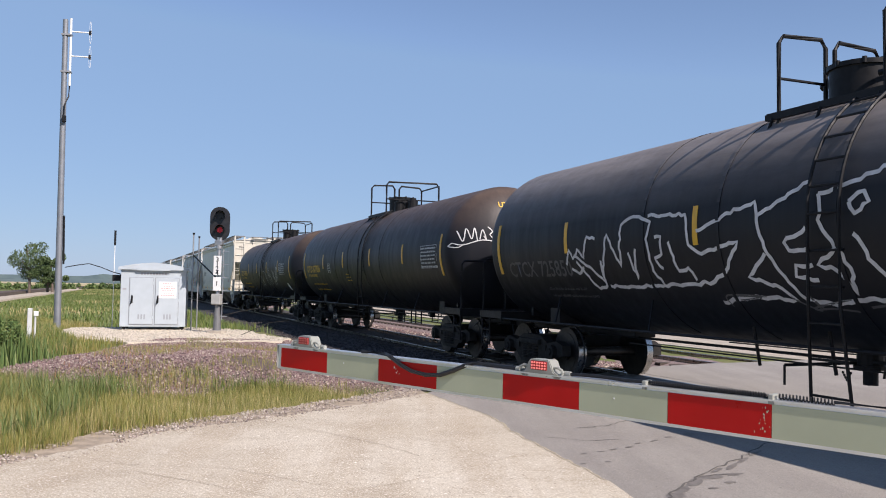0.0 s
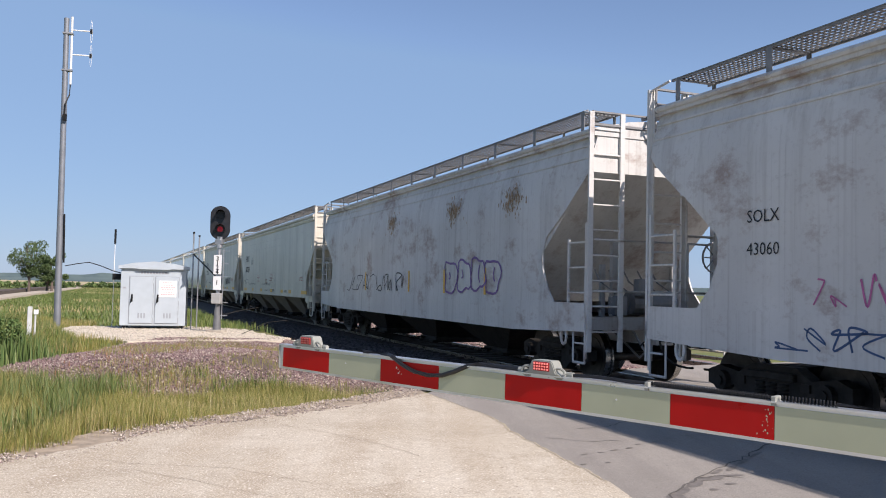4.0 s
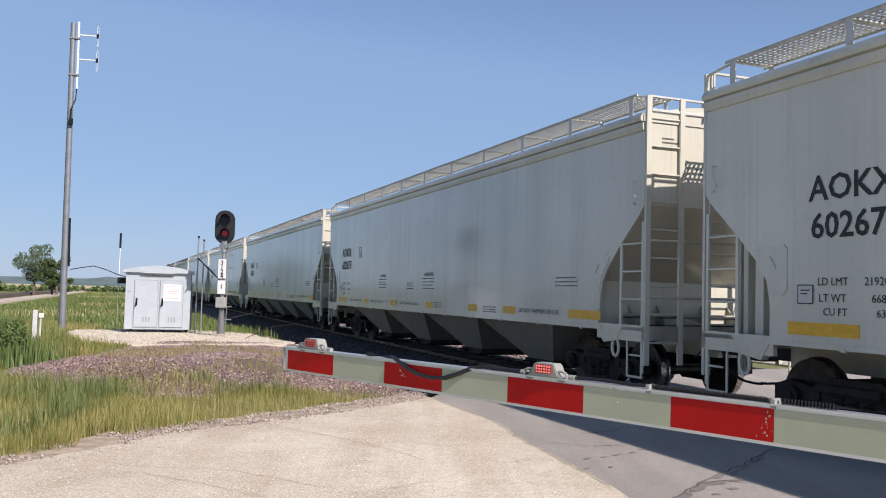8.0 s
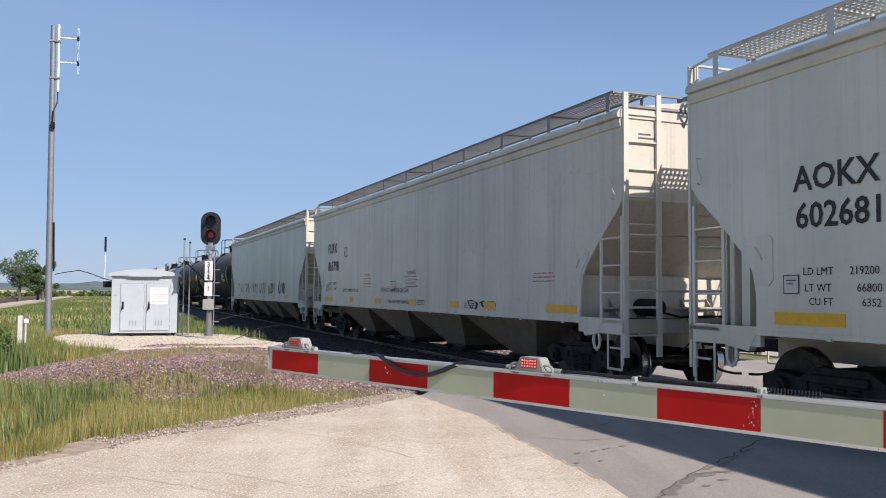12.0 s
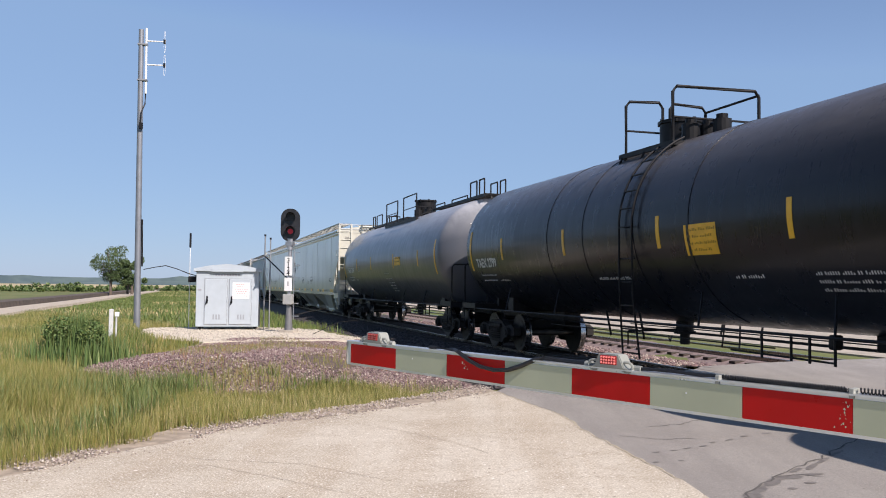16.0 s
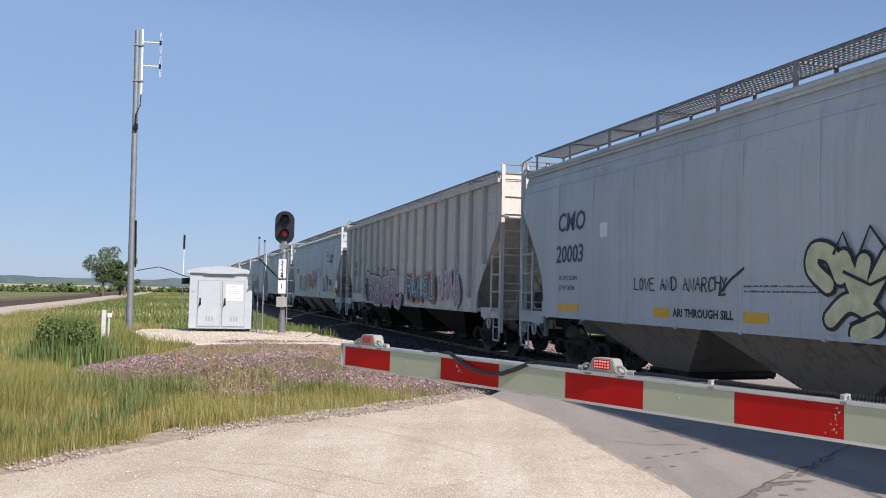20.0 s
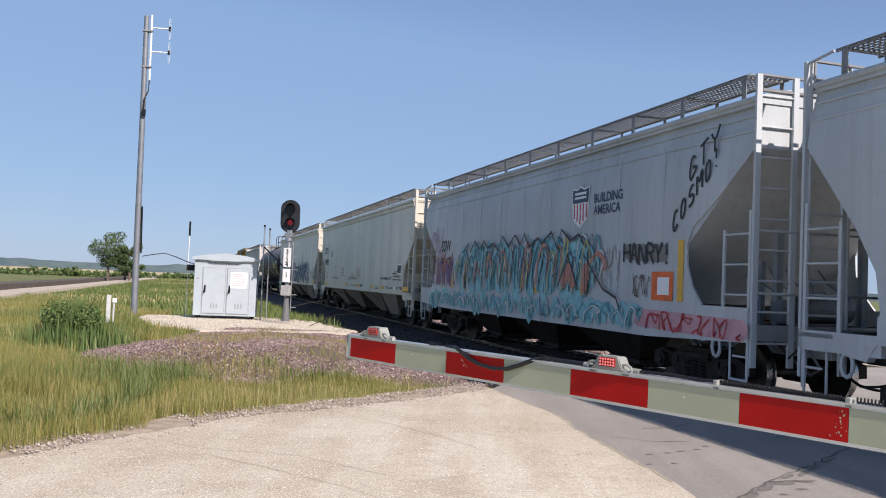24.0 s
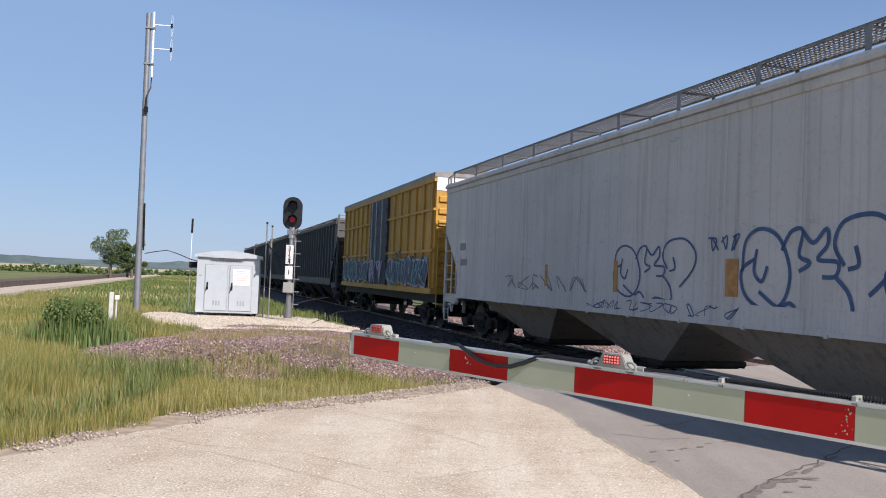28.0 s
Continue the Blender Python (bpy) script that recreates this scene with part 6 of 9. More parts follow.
def hopper(L, style, paint, label, bays=4, drop=0.31, bay_paint=None, weld_step=0.0, edges=None, far_gear=False):
    car = thing("covered_hopper", Matrix.Identity(4), label, "freight car", "cars of the passing train")
    k = (style, round(L, 2))
    body = shared(("hb",) + k, hopper_body(L, style), "body", paint, car, soft=25)
    shared(("hr",) + k, roof(L, style), "roof", paint, car, soft=30)
    gm = GRATE_LIGHT if paint is PAINT_TAUPE else GRATE
    for s in (-1, 1):
        shared(("hw",) + k, board(L, style), "running_board", gm, car, "steel grating roof walkway", at_pose=pose(0, 0, 0, 0, 0, 0 if s > 0 else 180))
    top = hopper_profile(L, style)[0][1]
    wb = HW if style in ("modern", "ribbed") else HW * 0.93
    for i in range(11):
        x = -L / 2 + 0.45 + (L - 0.9) * i / 10
        for s in (-1, 1):
            shared(("hk", top, wb, style == "ribbed"), bracket(top, wb, style == "ribbed"), "walkway_bracket", gm, car, at_pose=pose(x, 0, 0, 0, 0, 0 if s > 0 else 180))
    shared(("eave",) + k, eave(L, style), "eave_trim", paint, car)
    for s in (-1, 1):
        shared(("hc", top), cross_board(top), "end_walkway", gm, car, at_pose=pose(s * L / 2, 0, 0, 0, 0, 0 if s > 0 else 180))
        shared(("he",) + k, end_gear(L, style), "end_ladder", paint, car, at_pose=pose(0, 0, 0, 0, 0, 0 if s > 0 else 180))
        shared(("hf",) + k, lambda bm: mirrored(bm, end_gear(L, style)), "end_ladder", paint, car, at_pose=pose(0, 0, 0, 0, 0, 0 if s > 0 else 180))
    if style != "modern" or far_gear:
        shared(("hg", round(L, 2)), brake_gear(L), "brake_gear", GRATE, car)
    else:
        shared(("res", paint is PAINT_TAUPE), reservoir(paint is not PAINT_TAUPE), "air_reservoir" if paint is not PAINT_TAUPE else "brake_pipe", STEEL_DARK if paint is not PAINT_TAUPE else paint, car, at_pose=pose(-L / 2, 0, 0), soft=35)
    if style == "modern":
        for s in (-1, 1):
            shared("posts", corner_posts, "corner_post", paint, car, at_pose=pose(L / 2, 0, 0) @ Matrix.Diagonal((1, s, 1, 1)))
    if far_gear:
        shared(("hg", round(L, 2)), brake_gear(L), "brake_gear", GRATE, car, at_pose=pose(0, 0, 0, 0, 0, 180))
        shared(("valves", round(L, 2)), valve_rack(L), "valve_rack", RUST, car, "grimy brake valves and looping pipes")
    if style == "modern":
        for s in (-1, 1):
            shared("gusset", gusset, "corner_gusset", paint, car, "raised gusset plate by the cut-away corner", at_pose=pose(s * L / 2, 0, 0, 0, 0, 0) @ Matrix.Diagonal((s, 1, 1, 1)))
            shared("grab", grab_loop, "grab_iron", paint, car, at_pose=pose(s * (L / 2 - 0.2), 0, 0))
        shared(("end_marks", top), end_marks(top), "end_stencil", LETTER_DIM, car, at_pose=pose(-L / 2, 0, 0))["kind"] = "stuff"
    shared(("hs",) + k, sill(L, style), "side_sill", paint, car)
    span = L - 5.8
    cuts = edges or [-span / 2 + span / bays * i for i in range(bays + 1)]
    for a, b in zip(cuts, cuts[1:]):
        w, x = b - a, (a + b) / 2
        b_ = shared(("bay", round(w, 2), drop), bay(w - 0.02, drop), "hopper_bay", bay_paint or paint, car, at_pose=pose(x, 0, 0))
        shared(("out", drop, w > 3.02), outlet(drop, w > 3.02), "outlet_gate", STEEL_DARK if bay_paint else paint, b_)
    if style == "ribbed":
        n = 17
        for i in range(n):
            x = -L / 2 + 1.0 + (L - 2.0) * i / (n - 1)
            lo = 1.45 if abs(x) < L / 2 - 1.7 else 1.5 + (abs(x) - L / 2 + 1.7) * 1.16
            for s in (-1, 1):
                shared(("rib", round(lo, 2)), rib(lo, 4.27, 0.1), "rib", RIB_SHADE_GRIME if paint is PAINT_RIB else paint, car, at_pose=pose(x, s * HW, 0, 0, 0, 0 if s > 0 else 180))
    elif weld_step:
        x = -L / 2 + 2.2
        while x < L / 2 - 1.6:
            shared(("weld", style), weld(1.44, 3.9 if style != "modern" else 4.2), "seam", paint, car, at_pose=pose(x, HW + 0.002 if style == "modern" else HW, 0))
            x += weld_step
    for s in (-1, 1):
        truck(car, s * (L / 2 - 1.95))
    ends_common(car, L, 0.75)
    return car


def mirrored(bm, build):
    build(bm)
    for v in bm.verts:
        v.co.y = -v.co.y
    bmesh.ops.reverse_faces(bm, faces=bm.faces[:])


# tank cars
TR, TZ, TX = 1.59, 2.51, -0.15  # radius and height of the barrel's axis, shift of its markings


def barrel(r, z, shift):
    """Sets the size of the tank cars that follow."""
    global TR, TZ, TX
    TR, TZ, TX = r, z, shift


def tank_shell(L):
    def build(bm):
        h, d, seg = L / 2, 0.78, 64
        prof = []
        for k in range(11):
            a = math.pi / 2 * k / 10
            prof.append((-h + d - d * math.cos(a), TR * math.sin(a)))
        prof += [(-h / 2, TR), (-0.3, TR), (0.3, TR), (h / 2, TR)]
        prof += [(-x, r) for x, r in reversed(prof[:11])]
        rings = []
        for x, r in prof:
            if r < 1e-4:
                rings.append([bm.verts.new((x, 0, TZ))])
            else:
                rings.append([bm.verts.new((x, r * math.cos(2 * math.pi * k / seg), TZ + r * math.sin(2 * math.pi * k / seg))) for k in range(seg)])
        for a, b in zip(rings, rings[1:]):
            for k in range(seg):
                f = [a[k % len(a)], b[k % len(b)], b[(k + 1) % len(b)], a[(k + 1) % len(a)]]
                u = []
                for v in f:
                    if v not in u:
                        u.append(v)
                bm.faces.new(u)
        bmesh.ops.recalc_face_normals(bm, faces=bm.faces)
    return build


def band(x, w, r, a0, a1, seg=20, th=0.012):
    """A strip that hugs the barrel between two angles (degrees up from level, on the +y side)."""
    def build(bm):
        vs = []
        for k in range(seg + 1):
            a = radians(a0 + (a1 - a0) * k / seg)
            for rr in (r - 0.004, r + th):
                for xx in (x, x - w):
                    vs.append(bm.verts.new((xx, rr * math.cos(a), TZ + rr * math.sin(a))))
        for k in range(seg):
            i = 4 * k
            for q in ((2, 3, 7, 6), (0, 2, 6, 4), (1, 5, 7, 3), (0, 4, 5, 1)):
                bm.faces.new([vs[i + j] for j in q])
        bmesh.ops.recalc_face_normals(bm, faces=bm.faces)
    return build


def tank_sticker(name, x, w, z0, z1, material, car, label=""):
    a0 = math.degrees(math.asin((z0 - TZ) / TR))
    a1 = math.degrees(math.asin((z1 - TZ) / TR))
    bm = B()
    band(x + TX, w, TR, a0, a1, 6, 0.005)(bm)
    return part(name, bm, material, car, label)


def hug(me, lift=0.007):
    for v in me.vertices:
        v.co.x += TX
        z = max(-0.98, min(0.98, (v.co.z - TZ) / TR))
        v.co.y = (TR + lift) * math.sqrt(1 - z * z)
    return me


def tank_words(lines, material, car, fat=0.0, name="lettering", label="", lift=0.007):
    me = hug(text_mesh(lines, fat), lift)
    return hung(name, me, material, car, label)


def tank_bars(rows, material, car, th=0.004):
    bm = B()
    for x, z, w, h in rows:
        a0 = math.degrees(math.asin((z - TZ) / TR))
        a1 = math.degrees(math.asin((z + h - TZ) / TR))
        band(x + TX, w, TR, a0, a1, 2, th)(bm)
    ob = part("small_print", bm, material, car)
    ob["kind"] = "stuff"
    return ob


def on_head(me, L, lift=0.012):
    """Lays flat words (x across, z up) on the rounded head at the tank's -x end."""
    h, d = L / 2 + 0.4, 0.78
    for v in me.vertices:
        y, z = v.co.x, v.co.z - TZ
        q = max(0.0, 1 - (y * y + z * z) / TR ** 2)
        v.co.x, v.co.y = -(h - d + d * math.sqrt(q)) - lift, y
    return me


def tank_top(bm):
    """Top platform of grating on an angle frame over the barrel's shoulders."""
    z = TZ + TR - 0.16
    for s in (-1, 1):
        grating(bm, -1.0, 0.75, s * 0.7 - 0.2, s * 0.7 + 0.2, z, 0.09)
        for y in (0.5, 0.9):
            box(bm, -1.05, 0.8, s * y - 0.02, s * y + 0.02, z - 0.06, z + 0.03)
        for x in (-0.95, -0.1, 0.7):
            bar(bm, (x, s * 0.9, z - 0.02), (x, s * 0.98, TZ + math.sqrt(TR ** 2 - 0.96) - 0.03), 0.022, 6)
    for x in (-1.05, 0.8):
        box(bm, x - 0.025, x + 0.025, -0.92, 0.92, z - 0.06, z + 0.02)


def hoop(y0, y1, h):
    """A bent-pipe guard that stands across the platform."""
    def build(bm):
        z = TZ + TR - 0.3
        bent(bm, [(0, y0, z), (0, y0, z + h - 0.1), (0, y0 + (0.08 if y1 > y0 else -0.08), z + h), (0, y1 - (0.08 if y1 > y0 else -0.08), z + h + 0.03), (0, y1, z + h - 0.08), (0, y1, z)], 0.03, 8)
        bar(bm, (0, y0, z + h * 0.52), (0, y1, z + h * 0.52), 0.02, 6)
    return build


def guard_rail(bm):
    z = TZ + TR - 0.3
    for k in (0.55, 1.08):
        bar(bm, (-1.0, -0.88, z + k), (0.62, -0.88, z + k), 0.024, 8)


def manway(bm):
    z = TZ + TR
    disc(bm, (0.1, 0, z + 0.16), (0, 0, 1), 0.4, 0.54, 28)
    disc(bm, (0.1, 0, z + 0.42), (0, 0, 1), 0.43, 0.06, 28)
    for k in range(8):
        a = k * math.pi / 4
        disc(bm, (0.1 + 0.42 * math.cos(a), 0.42 * math.sin(a), z + 0.43), (0, 0, 1), 0.03, 0.08, 8)
    bar(bm, (0.6, 0.0, z + 0.35), (0.75, 0, z + 0.3), 0.05, 8)


def valve(bm):
    z = TZ + TR
    disc(bm, (0, 0, z + 0.1), (0, 0, 1), 0.16, 0.34, 14)
    disc(bm, (0, 0, z + 0.3), (0, 0, 1), 0.1, 0.12, 12)
    bar(bm, (0, 0, z + 0.22), (0.24, 0.05, z + 0.22), 0.04, 8)


def tank_ladder(bm):
    """Side ladder that follows the barrel down to a step below."""
    for xx in (-0.22, 0.22):
        pts = []
        for k in range(13):
            a = radians(66 - 66 * k / 12)
            pts.append((xx, (TR + 0.07) * math.cos(a), TZ + (TR + 0.07) * math.sin(a)))
        pts.append((xx, TR + 0.05, 1.5))
        pts.append((xx + (0.06 if xx > 0 else -0.06), TR - 0.05, 0.42))
        bent(bm, pts, 0.02, 6)
    for k in range(7):
        a = radians(64 - 64 * k / 6)
        p = ((TR + 0.07) * math.cos(a), TZ + (TR + 0.07) * math.sin(a))
        bar(bm, (-0.22, *p), (0.22, *p), 0.015, 6)
    for z in (2.1, 1.7, 1.3, 0.9, 0.5):
        bar(bm, (-0.25, TR + 0.03 if z > 1.1 else TR - 0.03, z), (0.25, TR + 0.03 if z > 1.1 else TR - 0.03, z), 0.015, 6)


def tank_end(L):
    """Stub sill and saddle of the +x end."""
    h = L / 2

    def build(bm):
        box(bm, h - 3.4, h + 0.45, -0.22, 0.22, 0.8, 1.12, 0.02)
        prism(bm, [(h - 3.2, 1.1), (h - 0.75, 1.1), (h - 0.95, 1.55), (h - 2.9, 1.3)], -0.55, 0.55)
        for s in (-1, 1):
            box(bm, h - 2.1, h - 1.75, min(s * 1.0, s * 0.3), max(s * 1.0, s * 0.3), 0.98, TZ - 0.95)
            box(bm, h - 1.0, h - 0.92, min(s * 0.98, s * 0.3), max(s * 0.98, s * 0.3), 1.1, TZ - 0.85)
    return build


def end_deck(L):
    h = L / 2

    def build(bm):
        box(bm, h - 0.58, h + 0.4, -1.46, 1.46, 1.11, 1.15)
        box(bm, h + 0.38, h + 0.45, -1.5, 1.5, 0.98, 1.16)
        box(bm, h - 0.6, h - 0.53, -1.5, 1.5, 0.98, 1.16)
        for s in (-1, 1):
            box(bm, h - 0.53, h + 0.38, s * 1.47 - 0.025, s * 1.47 + 0.025, 1.02, 1.16)
    return build


def end_rail(L):
    """Pipe rail round the +x end platform, open beside the brake stand."""
    h = L / 2

    def build(bm):
        for s in (-1, 1):
            bent(bm, [(h + 0.4, s * 1.45, 1.1), (h + 0.4, s * 1.45, 2.16), (h + 0.4, s * 1.38, 2.24), (h + 0.4, s * 0.2, 2.26), (h + 0.4, s * 0.16, 2.3)], 0.024, 8)
        bent(bm, [(h + 0.4, 0.16, 1.1), (h + 0.4, 0.16, 2.32), (h + 0.4, 0.08, 2.42), (h + 0.4, -0.3, 2.44), (h + 0.4, -0.36, 2.36), (h + 0.4, -0.36, 1.1)], 0.024, 8)
    return build


def end_step(L, s):
    h = L / 2

    def build(bm):
        if s:
            bent(bm, [(h + 0.4, s * 1.46, 1.1), (h + 0.4, s * 1.46, 0.46), (h + 0.02, s * 1.46, 0.46), (h + 0.02, s * 1.46, 1.1)], 0.018, 6)
            bar(bm, (h + 0.4, s * 1.46, 0.76), (h + 0.02, s * 1.46, 0.76), 0.016, 6)
    return build


def brake_wheel(bm):
    """Hand brake wheel facing -x, about its own middle."""
    last = None
    for k in range(21):
        a = 2 * math.pi * k / 20
        p = (0, 0.29 * math.cos(a), 0.29 * math.sin(a))
        if last:
            bar(bm, last, p, 0.022, 6)
        last = p
    for k in range(5):
        a = 2 * math.pi * k / 5
        bar(bm, (0.04, 0, 0), (0, 0.28 * math.cos(a), 0.28 * math.sin(a)), 0.014, 5)
    disc(bm, (0.03, 0, 0), (1, 0, 0), 0.06, 0.12, 12)
    box(bm, 0.05, 0.2, -0.16, 0.16, -0.4, 0.14, 0.02)
    bar(bm, (0.12, 0, -0.4), (0.12, 0, -0.75), 0.02, 6)


def tank_under(L):
    h = L / 2

    def build(bm):
        for s in (-1, 1):
            bar(bm, (-h + 0.5, s * 1.46, 1.02), (h - 0.5, s * 1.46, 1.02), 0.021, 8)
            bar(bm, (-h + 4.4, s * 1.0, 0.78), (h - 4.4, s * 1.0, 0.78), 0.011, 6)
            for xx in (-0.6, 0.6):
                bar(bm, (xx, s * 1.2, 0.71), (xx, s * 1.3, 1.2), 0.022, 6)
            for xx in (-5.4, -2.6, 2.6, 5.4):
                bar(bm, (xx, s * 1.46, 1.02), (xx + 0.25, s * 1.2, TZ - 1.0), 0.018, 6)
    return build


def bottom_outlet(bm):
    z = TZ - TR
    disc(bm, (0.0, 0, z - 0.08), (0, 0, 1), 0.16, 0.3, 14)
    disc(bm, (0.0, 0, z - 0.2), (0, 0, 1), 0.2, 0.05, 14)
    disc(bm, (0.0, 0, z - 0.32), (0, 0, 1), 0.09, 0.2, 12)
    bar(bm, (0.1, 0.1, z - 0.15), (0.5, 0.9, z - 0.2), 0.02, 6)
    bar(bm, (0.5, 0.9, z - 0.2), (0.5, 0.9, z - 0.45), 0.016, 6)
    # chain with a cap
    for k in range(7):
        disc(bm, (0.12 + 0.02 * k, 0.2, z - 0.28 - 0.03 * (3 - abs(k - 3))), (0, 1, 0), 0.018, 0.012, 6)


def brake_rig(bm):
    disc(bm, (-5.9, 0.55, 0.82), (1, 0, 0), 0.12, 0.4, 14)
    disc(bm, (-6.12, 0.55, 0.82), (1, 0, 0), 0.16, 0.1, 16)
    box(bm, -4.5, -4.36, 0.5, 0.65, 0.8, 1.0, 0.03)
    for x in (-5.0, -4.55, -4.2, -3.6):
        bar(bm, (x, 1.1, 0.64), (x, 1.1, 0.98), 0.02, 6)
    bar(bm, (-5.0, 1.1, 0.68), (-2.9, 1.1, 0.7), 0.014, 6)
    bar(bm, (-5.2, 0.1, 0.8), (5.2, 0.1, 0.8), 0.022, 6)


def tank_car(L, paint, label, gear=None, walkway=False, trucks=(6.75, -6.75)):
    car = thing("tank_car", Matrix.Identity(4), label, "tank car", "cars of the passing train")
    k = (round(L, 2), TR)
    gear = gear or BLACK
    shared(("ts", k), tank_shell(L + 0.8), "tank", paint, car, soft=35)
    shared(("t_man", k), manway, "manway", gear, car, at_pose=pose(-0.6, 0, 0.18) if walkway else None, soft=35)
    for vx, vy in ((-0.75, 0.0), (-1.3, 0.1), (-0.75, 0.36)):
        shared(("t_val", k), valve, "valve", gear, car, at_pose=pose(vx, vy, -0.04))
    if not walkway:
        shared(("t_top", k), tank_top, "top_platform", gear, car)
        shared(("t_grd", k), guard_rail, "guard_rail", gear, car)
        for s in (-1, 1):
            shared(("t_h1", k, s), hoop(s * 0.88, s * 0.08, 1.18), "guard_hoop", gear, car, at_pose=pose(0.62, 0, 0))
        shared(("t_h2", k), hoop(0.88, -0.88, 1.12), "guard_hoop", gear, car, at_pose=pose(-1.0, 0, 0))
    for s in (-1, 1):
        turn = 0 if s > 0 else 180
        if not walkway:
            shared(("t_lad", k), tank_ladder, "ladder", gear, car, at_pose=pose(-0.85 * s, 0, 0, 0, 0, turn))
        shared(("te", k), tank_end(L), "stub_sill", gear, car, at_pose=pose(0, 0, 0, 0, 0, turn))
        shared(("td", k), end_deck(L), "end_platform", gear, car, at_pose=pose(0, 0, 0, 0, 0, turn))
        shared(("tr", k), end_rail(L), "end_railing", gear, car, at_pose=pose(0, 0, 0, 0, 0, turn))
        for e in (-1, 1):
            shared(("tp", k, e), end_step(L, e), "end_step", gear, car, at_pose=pose(0, 0, 0, 0, 0, turn))
        for x in () if walkway else (0.95, 2.6):
            shared(("tb", k, x), band(0.03, 0.06, TR, -70, 250, 48, 0.01), "tank_band", paint, car, at_pose=pose(s * x, 0, 0))
    shared("t_brk", brake_wheel, "brake_wheel", gear, car, at_pose=pose(-L / 2 - 0.16, -0.18, 1.88))
    shared(("tu", k), tank_under(L), "side_rail", gear, car)
    shared(("to", k), bottom_outlet, "bottom_outlet", gear, car)
    shared("t_rig", brake_rig, "brake_rigging", gear, car)
    for x in trucks:
        truck(car, x)
    ends_common(car, L + 0.9, 0.5)
    return car


def boxcar_body(L):
    def build(bm):
        box(bm, -L / 2, L / 2, -1.5, 1.5, 1.1, 4.85)
    return build


def boxcar(L):
    car = thing("boxcar", Matrix.Identity(4), "weathered yellow boxcar with dark sliding door and blue graffiti", "boxcar", "cars of the passing train")
    h = L / 2
    bm = B()
    box(bm, -h, h, -1.5, 1.5, 1.12, 4.86)
    part("body", bm, PAINT_YELLOW, car)
    bm = B()
    prism(bm, [(-1.58, 4.8), (1.58, 4.8), (1.58, 4.95), (0, 5.1), (-1.58, 4.95)], -h - 0.03, h + 0.03)
    ro = part("roof", bm, GRATE, car, "grey ribbed metal roof")
    ro.matrix_local = pose(0, 0, 0, 0, 0, 90)
    for s in (-1, 1):
        for i in range(16):
            x = -h + 0.3 + (L - 0.6) * i / 15
            if abs(x) < 1.75:
                continue
            shared("box_rib", rib(1.25, 4.7), "rib", PAINT_YELLOW, car, at_pose=pose(x, s * 1.5, 0, 0, 0, 0 if s > 0 else 180))
        for z0, z1 in ((1.12, 1.3), (2.45, 2.53), (3.75, 3.83), (4.66, 4.82)):
            bm = B()
            box(bm, -h, h, s * 1.5 - 0.02, s * 1.5 + 0.085, z0, z1)
            part("side_rail", bm, PAINT_YELLOW, car)
        bm = B()
        box(bm, -1.55, 1.55, min(s * 1.52, s * 1.6), max(s * 1.52, s * 1.6), 1.3, 4.66, 0.01)
        d = part("sliding_door", bm, DOOR_NAVY, car, "dark blue-grey sliding door")
        for z in (1.7, 2.2, 2.7, 3.2, 3.7, 4.2):
            bm = B()
            box(bm, -1.5, 1.5, min(s * 1.6, s * 1.63), max(s * 1.6, s * 1.63), z - 0.05, z + 0.05)
            part("door_rib", bm, DOOR_NAVY, d)
        for x in (-0.9, 0.1, 0.9):
            bm = B()
            bar(bm, (x, s * 1.66, 1.35), (x, s * 1.66, 4.6), 0.025, 6)
            part("lock_rod", bm, GALV, d)
    for s in (-1, 1):
        for k in range(8):
            bm = B()
            box(bm, s * h - 0.06, s * h + 0.06, -1.42, 1.42, 1.35 + 0.38 * k, 1.55 + 0.38 * k, 0.03)
            part("end_rib", bm, PAINT_YELLOW, car)
        bm = B()
        box(bm, s * h - 0.02, s * h + 0.065, -1.5, 1.5, 4.38, 4.8)
        part("end_panel", bm, WHITE, car, "white reflective panel at the roof's end")
        for sy_ in (-1, 1):
            bm = B()
            x = s * (h + 0.1)
            for yy in (1.42, 0.95):
                bar(bm, (x, sy_ * yy, 0.7), (x, sy_ * yy, 2.6), 0.018, 6)
            for k in range(5):
                bar(bm, (x, sy_ * 1.42, 0.8 + 0.42 * k), (x, sy_ * 0.95, 0.8 + 0.42 * k), 0.015, 6)
            part("end_ladder", bm, PAINT_YELLOW, car)
        bm = B()
        box(bm, s * h - 0.3, s * h + 0.3, -0.2, 0.2, 0.7, 1.1)
        part("draft_sill", bm, STEEL_DARK, car)
        truck(car, s * (h - 2.3))
    bm = B()
    box(bm, -h + 0.1, h - 0.1, -1.35, 1.35, 0.85, 1.12)
    part("underframe", bm, STEEL_DARK, car)
    ends_common(car, L, 0.6)
    return car

